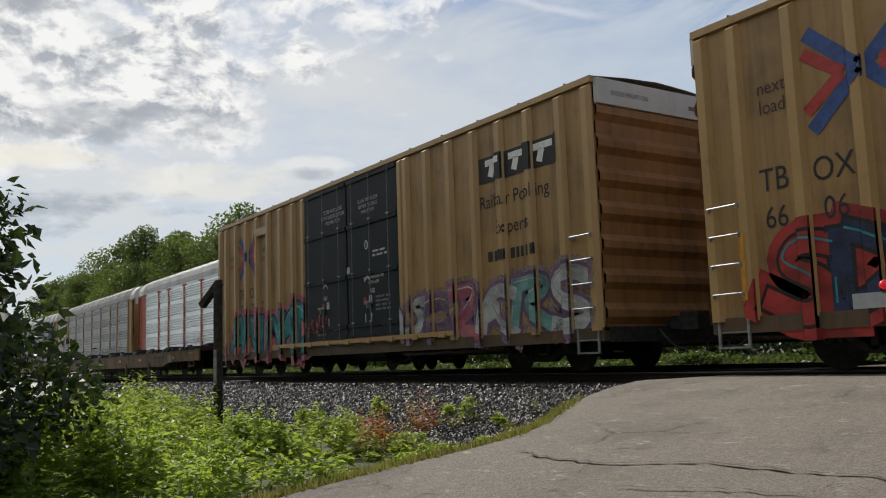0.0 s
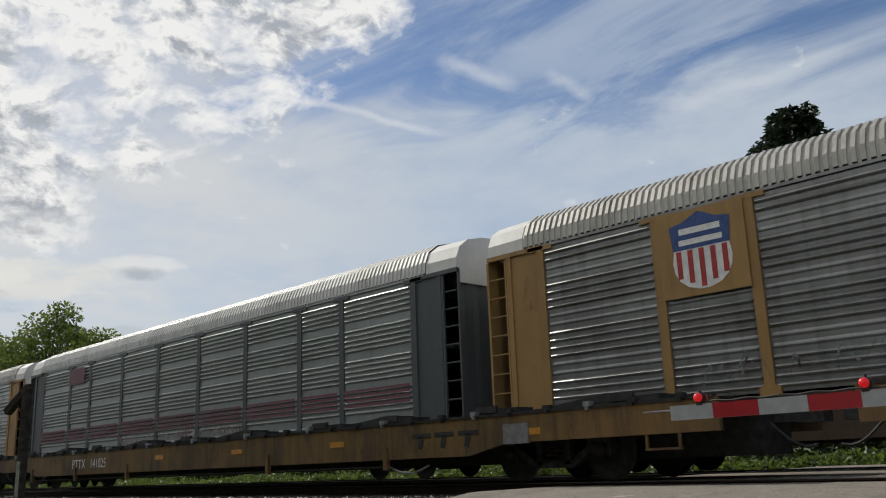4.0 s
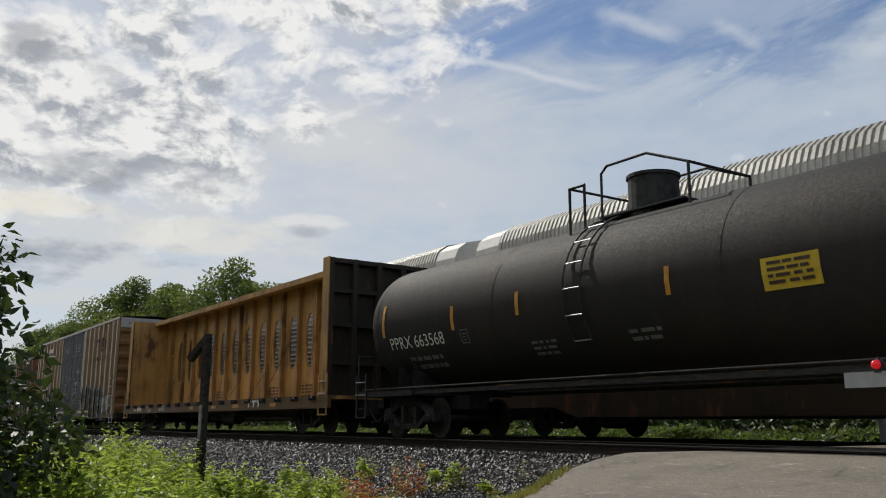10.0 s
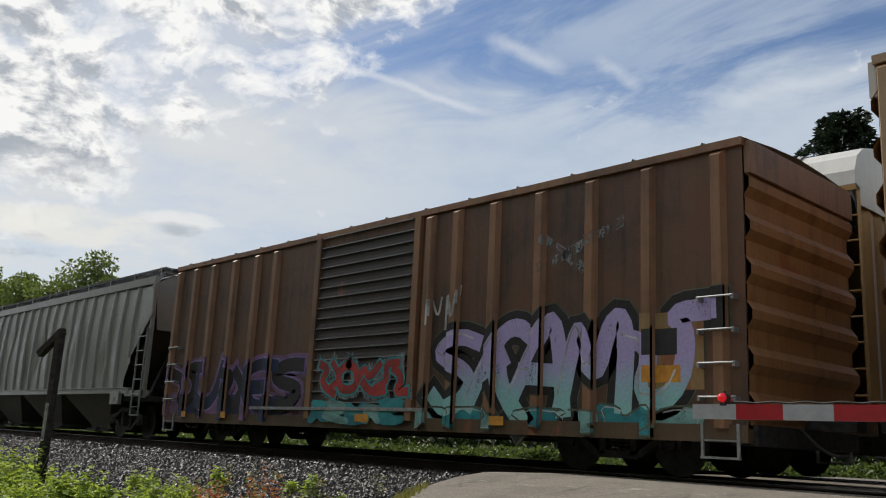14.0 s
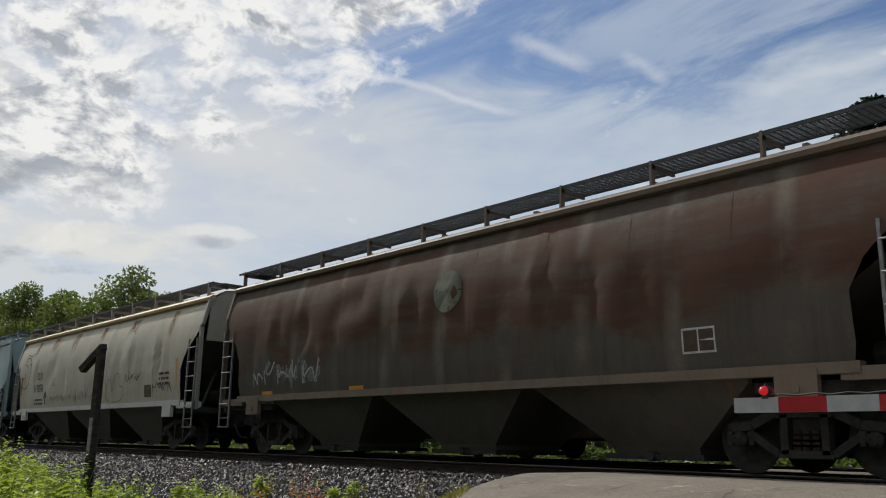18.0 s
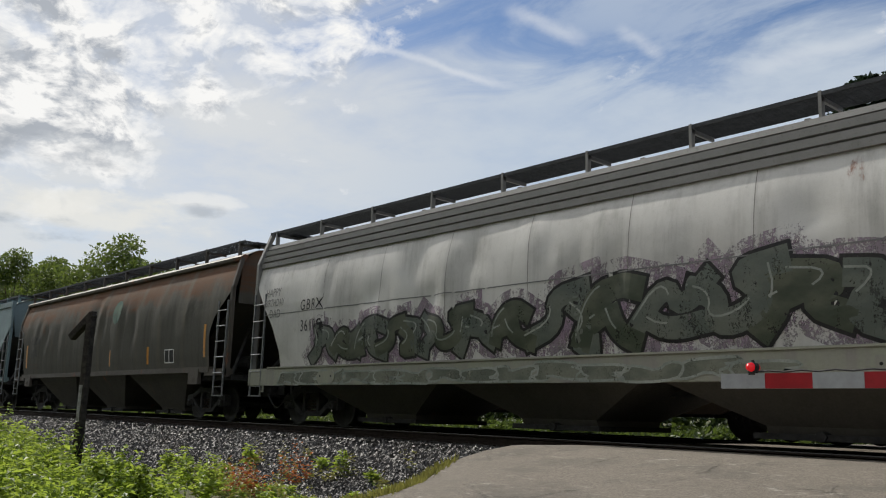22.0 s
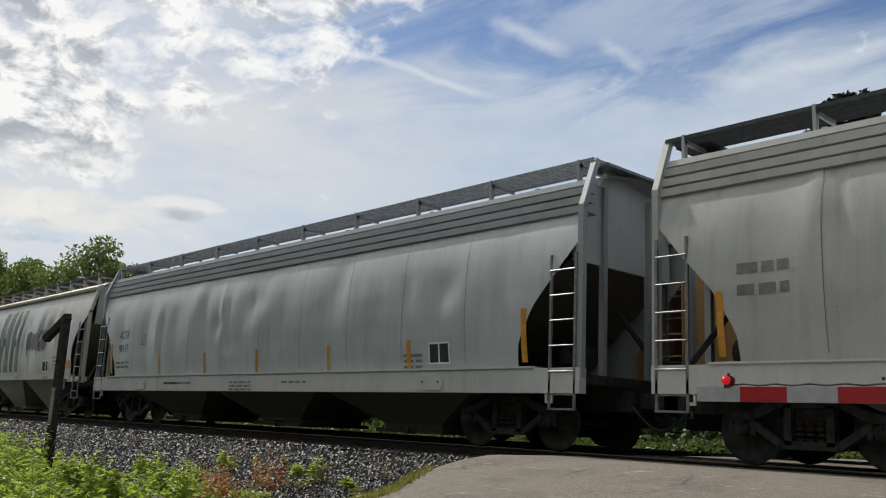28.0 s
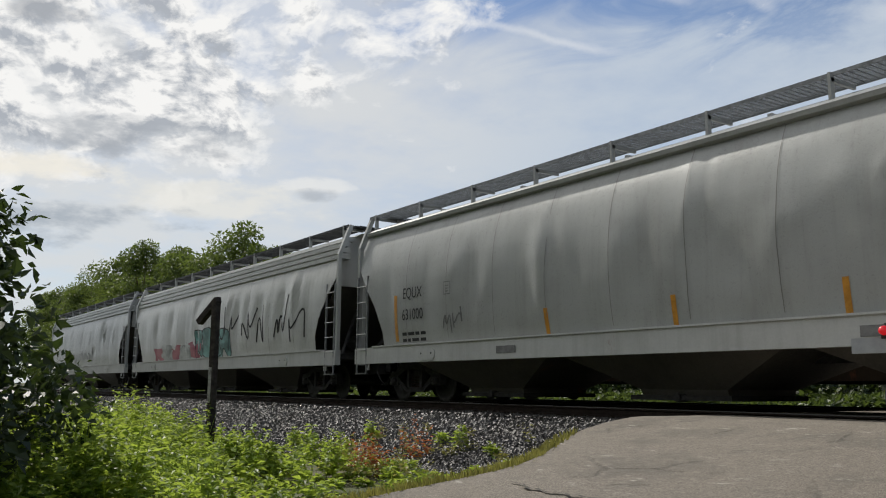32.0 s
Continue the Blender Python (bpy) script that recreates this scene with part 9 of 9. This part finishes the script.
def autorack(label, frame_mat, panel_mat, roof_mat, end_mat, deck_mat, shield=False, red_stripes=False):
    car = thing("autorack", label, "autorack", "cars of the far train")
    dense = panel_mat is not MATS["rack_galv"]
    part("deck_side", Geo().slab([(-RACK_HALF, 0.75), (-RACK_HALF, 1.3), (RACK_HALF, 1.3), (RACK_HALF, 0.75), (RACK_HALF - 3.4, 0.75), (RACK_HALF - 4.2, 0.5), (-RACK_HALF + 4.2, 0.5), (-RACK_HALF + 3.4, 0.75)], -1.5, -1.42), deck_mat, car)
    part("deck_side", Geo().slab([(-RACK_HALF, 0.75), (-RACK_HALF, 1.3), (RACK_HALF, 1.3), (RACK_HALF, 0.75), (RACK_HALF - 3.4, 0.75), (RACK_HALF - 4.2, 0.5), (-RACK_HALF + 4.2, 0.5), (-RACK_HALF + 3.4, 0.75)], 1.42, 1.5), deck_mat, car)
    part("floor", Geo().box(-RACK_HALF, RACK_HALF, -1.42, 1.42, 1.1, 1.2), "iron", car)
    part("upper_floor", Geo().box(-RACK_HALF + 0.4, RACK_HALF - 0.4, -1.42, 1.42, 3.1, 3.16), "iron", car)
    part("centre_sill", Geo().box(-RACK_HALF, RACK_HALF, -0.4, 0.4, 0.45, 1.1), "iron", car)
    for s in (-1, 1):
        for a, b in zip(BAYS, BAYS[1:]):
            w = round(b - a, 3)
            part("side_panel", kept(("rack_panel", w, dense), lambda: rack_panel_geo(w, dense)), panel_mat, car, at=pose(a if s < 0 else b, s * 1.5, 0, 0, 0, 0 if s < 0 else 180))
        for x in BAYS:
            part("side_post", kept("rack_post", lambda: Geo().box(-0.10, 0.10, -0.045, 0.02, RACK_LOW - 0.05, RACK_TOP - 0.03).box(-0.2, 0.2, -0.05, 0.02, RACK_LOW - 0.08, RACK_LOW + 0.12).box(-0.34, 0.34, -0.05, 0.02, RACK_TOP - 0.10, RACK_TOP)), frame_mat, car, at=pose(x, s * 1.5, 0, 0, 0, 0 if s < 0 else 180))
        part("roof_rail", Geo().box(-RACK_HALF + 0.1, RACK_HALF - 0.1, min(s * 1.5, s * 1.54), max(s * 1.5, s * 1.54), RACK_TOP - 0.03, RACK_TOP + 0.03), panel_mat, car)
        for e in (-1, 1):
            x0, x1 = e * 12.3, e * (RACK_HALF - 0.68)
            part("end_side_panel", Geo().box(min(x0, x1), max(x0, x1), min(s * 1.46, s * 1.5), max(s * 1.46, s * 1.5), RACK_LOW - 0.05, RACK_TOP), frame_mat, car)
            part("end_rail", Geo().box(min(e * 12.2, e * (RACK_HALF - 0.1)), max(e * 12.2, e * (RACK_HALF - 0.1)), min(s * 1.5, s * 1.55), max(s * 1.5, s * 1.55), RACK_TOP - 0.08, RACK_TOP + 0.02), frame_mat, car)
            lad = part("ladder", kept("rack_ladder", lambda: Geo().box(-0.03, 0.03, -0.03, 0.03, RACK_LOW - 0.1, RACK_TOP - 0.1).box(0.53, 0.57, -0.03, 0.03, RACK_LOW - 0.1, RACK_TOP - 0.1)), frame_mat, car, at=pose(e * (RACK_HALF - 0.36) - 0.27, s * 1.5, 0))
            part("end_post", Geo().box(min(e * 13.18, e * 13.32), max(e * 13.18, e * 13.32), min(s * 1.48, s * 1.535), max(s * 1.48, s * 1.535), RACK_LOW - 0.05, RACK_TOP - 0.05), frame_mat, car)
            for k in range(8):
                part("rung", kept("rack_rung", lambda: Geo().tube((0, 0, 0), (0.55, 0, 0), 0.018, 5)), frame_mat, lad, at=pose(0, 0, RACK_LOW + 0.05 + 0.44 * k))
    part("roof", kept("rack_roof", rack_roof_geo), roof_mat, car, "galvanised roof of transverse ribs")
    for e in (-1, 1):
        arch = [(-1.53, 0.0), (-1.51, 0.30), (-1.38, 0.60), (-1.08, 0.82), (-0.55, 0.95), (0, 0.99), (0.55, 0.95), (1.08, 0.82), (1.38, 0.60), (1.51, 0.30), (1.53, 0.0)]
        xa, xb = e * (RACK_HALF - 1.2), e * (RACK_HALF - 0.12)
        g = Geo().loft([[(xa, y, RACK_TOP + z) for y, z in arch], [(xb, y * 0.99, RACK_TOP + z * 0.97) for y, z in arch]])
        g.add([(xb, y * 0.99, RACK_TOP + z * 0.97) for y, z in arch], [tuple(range(11))])
        part("roof_end_cap", g, "cap_white" if end_mat is not MATS["rack_torn"] else end_mat, car, "smooth moulded roof cap")
        rows = [[(e * (RACK_HALF - 0.10 - (0.05 if k % 2 else 0.0)), -1.48 + 2.96 * k / 12, z) for k in range(13)] for z in (RACK_LOW - 0.1, 3.2, RACK_TOP + 0.02)]
        part("end_door", Geo().loft(rows), end_mat, car, "folded end door")
        part("end_panel", Geo().loft([[(e * (RACK_HALF - 0.07), y, RACK_TOP - 0.35), (e * (RACK_HALF - 0.07), y, RACK_TOP + 0.05)] for y in (-1.45, 0, 1.45)]), "cap_white" if end_mat is not MATS["rack_torn"] else end_mat, car)
        truck(car, e * (RACK_HALF - 3.1))
    couplers(car, RACK_HALF)
    w = lambda x, z: -1.585
    if shield:
        plate(car, -9.24, -7.4, 3.28, 4.98, frame_mat, w, "emblem_panel", 0.0)
        x, z = -8.32, 4.14
        out = [(x - 0.632, z + 0.552), (x - 0.345, z + 0.598), (x, z + 0.759), (x + 0.345, z + 0.598), (x + 0.632, z + 0.552), (x + 0.575, z + 0.115), (x + 0.644, z - 0.287), (x + 0.46, z - 0.632), (x, z - 0.782), (x - 0.46, z - 0.632), (x - 0.644, z - 0.287), (x - 0.575, z + 0.115)]
        g = Geo()
        filled(g, rounded(out, 1), w, 0.008)
        part("emblem_field", g, "ink_white", car, "white lower field of a shield emblem")
        up = [(x - 0.644, z + 0.552), (x - 0.345, z + 0.609), (x, z + 0.77), (x + 0.345, z + 0.609), (x + 0.644, z + 0.552), (x + 0.598, z + 0.057), (x - 0.598, z + 0.057)]
        g = Geo()
        filled(g, up, w, 0.013)
        part("emblem_top", g, "ink_blue", car, "blue upper field of a shield emblem")
        g = Geo()
        for k in range(5):
            xx = x - 0.483 + 0.2415 * k
            ribbon(g, [(xx, z + 0.034), (xx, z - 0.506 - 0.1 * (2 - abs(k - 2)))], 0.11, w, 0.014)
        part("emblem_stripe", g, "ink_red", car, "red upright stripes of a shield emblem")
        g = Geo()
        ribbon(g, [(x - 0.437, z + 0.414), (x + 0.437, z + 0.414)], 0.12, w, 0.019)
        ribbon(g, [(x - 0.46, z + 0.196), (x + 0.46, z + 0.196)], 0.11, w, 0.019)
        part("emblem_bar", g, "ink_white", car, "two plain white bars")
    if red_stripes:
        g = Geo()
        for k in range(4):
            for xa, xb in zip(BAYS, BAYS[1:]):
                ribbon(g, [(xa + 0.14, 1.95 + 0.13 * k), (xb - 0.14, 1.95 + 0.13 * k)], 0.07, lambda x, z: -1.575, 0.008)
        part("faded_stripe", g, paint("magenta_fade", (0.16, 0.055, 0.075), (0.1, 0.08, 0.08), 0.6), car, "faded dark red stripes")
        plate(car, -9.2, -7.8, 4.2, 4.85, paint("magenta_fade", (0.16, 0.05, 0.07)), lambda x, z: -1.582, "red_sign")
    return car


# ---------------------------------------------------------------- the two trains
paint("door_black", (0.011, 0.017, 0.023), (0.026, 0.025, 0.024), 0.4, 0.05, 0.5, gloss=0.2)
paint("roof_galv", (0.30, 0.26, 0.20), (0.15, 0.11, 0.07), 0.5, 0.15, 0.5)
paint("end_white", (0.50, 0.49, 0.46), (0.30, 0.28, 0.25), 0.4)
paint("cap_white", (0.58, 0.58, 0.56), (0.35, 0.33, 0.30), 0.35)
paint("rack_galv", (0.265, 0.27, 0.265), (0.065, 0.06, 0.056), 0.55, 0.05, 0.34, 0.6)
paint("rack_roof_worn", (0.42, 0.41, 0.375), (0.12, 0.11, 0.095), 0.5, 0.04, 0.45, 0.2)
paint("rack_bright", (0.29, 0.315, 0.305), (0.14, 0.15, 0.145), 0.45, 0.0, 0.40, 0.3)
paint("rack_zinc", (0.78, 0.82, 0.815), (0.28, 0.31, 0.31), 0.35, 0.0, 0.30, 0.6)
paint("rack_roof", (0.50, 0.50, 0.48), (0.15, 0.14, 0.125), 0.5, 0.02, 0.40, 0.3)
paint("rack_tan", (0.36, 0.215, 0.075), (0.12, 0.075, 0.04), 0.45, 0.10)
paint("rack_orange", (0.42, 0.075, 0.03), (0.16, 0.04, 0.025), 0.4, 0.05)
paint("rack_grey", (0.085, 0.095, 0.10), (0.05, 0.05, 0.05), 0.4)
paint("rack_torn", (0.36, 0.20, 0.06), (0.16, 0.10, 0.06), 0.6, 0.25)
paint("rack_brown", (0.20, 0.10, 0.055), (0.08, 0.05, 0.035), 0.5, 0.3)
paint("rack_deck", (0.055, 0.035, 0.02), (0.018, 0.015, 0.012), 0.7, 0.3)

# front end and rear end of every car of the near train at the start, in metres along the track
NEAR_ENDS = {"A": (10.04, -8.44), "B": (-10.69, -29.14), "F1": (-31.6, -58.66), "F2": (-60.35, -87.4), "F3": (-89.1, -116.15), "CC": (-118.15, -137.22), "TK": (-138.95, -155.85),
             "CB": (-156.95, -176.13), "BX": (-177.7, -196.1), "BR": (-197.93, -213.74), "GH": (-215.24, -231.51), "CA": (-233.14, -250.7), "RU": (-251.7, -268.8),
             "TI": (-270.18, -287.1), "C1": (-288.37, -303.79), "GB": (-305.25, -323.21), "CG": (-324.36, -341.75), "C2": (-343.15, -358.68), "WL": (-359.6, -378.08),
             "HV": (-379.45, -397.4), "AC": (-398.6, -416.9), "NR": (-418, -429.6), "CE": (-430.85, -447.2), "EQ": (-448.3, -467.6), "NX": (-468.64, -488.11), "NY": (-489.4, -507.4)}
NEAR_CARS, FAR_CARS = {}, []


# seconds, and by how much the film's own clock runs ahead then
CLOCK = ((0, 0), (1, 0), (2, 0.005), (2.5, -0.012), (3, -0.042), (3.5, 0.001), (4, 0.015), (4.5, -0.014), (5.5, 0), (6.5, 0), (7, 0.004), (7.5, -0.015), (8, 0), (8.5, -0.014), (9, -0.01), (9.5, -0.024), (10, -0.018), (10.5, 0.018), (11, 0.027), (11.5, 0.007), (12, -0.012), (12.5, -0.021), (13, 0.002), (13.5, 0.012), (14, 0.003), (14.5, -0.008), (15.5, 0), (16.5, 0), (17, -0.04), (17.5, 0.022), (18, -0.026), (18.5, -0.016), (19, -0.014), (19.5, -0.036), (20, 0.012), (20.5, 0.03), (21, 0.004), (21.5, 0.004), (22, -0.034), (22.5, -0.008), (23, -0.005), (23.5, -0.008), (24, -0.03), (24.5, 0.002), (25, 0.021), (25.5, 0.01), (26, 0.014), (26.5, -0.013), (27.5, 0), (28.5, -0.042), (29, -0.048), (29.5, 0.008), (30, 0.013), (30.5, 0.02), (31, -0.012), (31.5, 0), (32, 0.012))


def clock(t):
    return t + float(np.interp(t, [row[0] for row in CLOCK], [row[1] for row in CLOCK]))


def near_run(t):
    """Metres that the near train has gone after t seconds."""
    return 13.6244 * t - 4.794e-4 * t ** 2 + 7.937e-4 * t ** 3 - 1.276e-5 * t ** 4


def far_run(t):
    return 18.2 * t


def build_trains():
    tan = tan_boxcars()
    NEAR_CARS["A"], NEAR_CARS["B"], NEAR_CARS["BX"] = tan
    NEAR_CARS["BR"] = brown_boxcar()
    NEAR_CARS.update({k: flat_car(n, m) for k, n, m in (("F1", "146869", True), ("F2", "141025", False), ("F3", "142265", False))})
    NEAR_CARS["TK"], NEAR_CARS["CB"] = tank_car(), centre_beam_car()
    NEAR_CARS.update(hoppers())
    kinds = {
        "plain": autorack("weathered grey autorack with tan posts", MATS["rack_tan"], MATS["rack_galv"], MATS["rack_roof_worn"], MATS["rack_brown"], MATS["rack_deck"]),
        "orange": autorack("bright galvanised autorack with orange-red posts", MATS["rack_orange"], MATS["rack_zinc"], MATS["rack_roof"], MATS["rack_orange"], MATS["rack_deck"]),
        "shield": autorack("weathered grey autorack with a shield emblem", MATS["rack_tan"], MATS["rack_galv"], MATS["rack_roof_worn"], MATS["rack_tan"], MATS["rack_deck"], True),
        "silver": autorack("silver-grey autorack with faded red stripes", MATS["rack_grey"], MATS["rack_bright"], MATS["rack_roof"], MATS["rack_grey"], MATS["rack_deck"], False, True),
        "torn": autorack("grey autorack with battered yellow end", MATS["rack_brown"], MATS["rack_bright"], MATS["rack_roof"], MATS["rack_torn"], MATS["rack_deck"]),
    }
    order = ["plain", "orange", "shield", "silver", "shield", "torn", "plain", "shield"] + ["plain", "shield", "plain", "silver", "plain", "torn", "shield", "plain", "orange", "plain", "shield", "plain", "silver", "plain", "plain"]
    used = set()
    for i, k in enumerate(order):
        at = -44.05 + 28.83 * (1 - i)
        car = kinds[k] if k not in used else copy_thing(kinds[k], pose(0, 0, 0))
        used.add(k)
        FAR_CARS.append((car, at))
    low = lambda x, z: -1.585
    first, second, third = FAR_CARS[1][0], FAR_CARS[2][0], FAR_CARS[3][0]
    scrawl(second, wild(-8.6, -2.6, 1.5, 2.15, 91, 8), "spray_ghost", 0.05, low)
    scrawl(second, wild(4.6, 11.0, 1.45, 2.2, 92, 8), "spray_ghost", 0.12, low)
    scrawl(second, wild(0.2, 3.4, 1.5, 2.0, 93, 4), "spray_white", 0.05, low)
    scrawl(third, wild(-4.2, 4.8, 1.42, 1.95, 94, 11), "spray_faint", 0.06, low)
    scrawl(third, wild(-4.0, 4.4, 1.5, 1.9, 95, 9), "spray_white", 0.04, low)
    scrawl(first, wild(-4.6, -1.2, 1.5, 2.0, 96, 5), "spray_violet", 0.04, low)


def build_place():
    build_ground()
    build_ballast()
    build_tracks()
    build_road()
    build_gate()
    build_signpost()
    build_bank()
    build_weeds()
    limb_tree("shrub_tree", "dark leafy shrub beside the road", -9.6, 0.35, -1.05, 3.05, 1.55, 0.125, "leaf_near", 11500, 3, 0.05, trunk_r=0.07, lumps=34)
    limb_tree("shrub_tree", "dark leafy shrub beside the road", -9.9, -0.75, -1.05, 4.3, 1.7, 0.125, "leaf_near", 11000, 6, 0.05, trunk_r=0.08, lumps=34)
    rng = random.Random(2)
    for i in range(1, 21):
        x = -81 - i * 6.6 - rng.uniform(0, 3)
        y = 31 + rng.uniform(0, 7) + i * 0.15
        limb_tree("broadleaf_tree", "broad green tree at the edge of the woods", x, y, -0.2, rng.uniform(15.2, 17.0) + (1.2 if i == 2 else 2.2 if i > 4 else 0), rng.uniform(5.2, 6.4), 0.40, "leaf_tree", 11000, 40 + i, 0.12, "trees of the woods", 0.3, 22)
    # unseen trees added behind the viewer, to keep low sky off the cars
    near = []
    for i in range(20):
        x = -66 + i * 6.6 + rng.uniform(-2, 2)
        if -11 < x < 7:
            continue
        y, turn = -10 - rng.uniform(0, 5), i * 83 % 360
        if len(near) < 6:
            near.append(limb_tree("broadleaf_tree", "unseen broad green tree added behind the viewer to block low sky", x, y, -1.3, rng.uniform(12.0, 15.0), rng.uniform(4.6, 5.8), 0.7, "leaf_tree", 4600, 80 + i, 0.05, "trees beside the road", 0.3, 24))
        else:
            copy_thing(near[i % 6], pose(x, y, -1.3, 0, 0, turn))
    # farther unseen tree row, added to darken what glossy sides mirror
    far = None
    for i in range(26):
        at = pose(-150 + i * 11.0 + rng.uniform(-3, 3), -48 - rng.uniform(0, 10), -1.6, 0, 0, i * 75 % 360)
        if far is None:
            far = limb_tree("broadleaf_tree", "unseen broad green tree added far behind the viewer", 0, 0, 0, 14.5, 6.4, 0.85, "leaf_tree", 3600, 120, 0.04, "trees across the field", 0.3, 24)
            far.matrix_basis = at
        else:
            copy_thing(far, at)
    build_spruce(-16.8, 41.5, 16.9, 4.3, 5)


build_place()
build_trains()


def motions():
    """All that moves: the two trains and the wheels of the near one."""
    beats = [k / 2 for k in range(65)]
    for key, car in NEAR_CARS.items():
        front, rear = NEAR_ENDS[key]
        mid = (front + rear) / 2
        walk(car, [(t, pose(mid + near_run(clock(t)), NEAR_Y, 0)) for t in beats])
    for car, at in FAR_CARS:
        walk(car, [(t, pose(at + far_run(clock(t)), FAR_Y, 0)) for t in beats])
    middle = {car: (NEAR_ENDS[key][0] + NEAR_ENDS[key][1]) / 2 for key, car in NEAR_CARS.items()}
    for wheels, dx, car in WHEELSETS:
        if car not in middle:
            continue
        # each wheelset rolls while its car is before the crossing
        seen = [k / 30 for k in range(0, 961) if -48 < middle[car] + near_run(k / 30) < 14]
        rows = [(0.0, pose(dx, 0, WHEEL_R))] if not seen or seen[0] > 0 else []
        turn = 0.0
        for t in seen:
            turn = math.degrees(near_run(t) - near_run(seen[0])) / WHEEL_R
            rows.append((t, pose(dx, 0, WHEEL_R) @ Matrix.Rotation(radians(turn), 4, "Y")))
        if not rows or rows[-1][0] < 32.0:
            rows.append((32.0, pose(dx, 0, WHEEL_R) @ Matrix.Rotation(radians(turn), 4, "Y")))
        walk(wheels, rows)


motions()
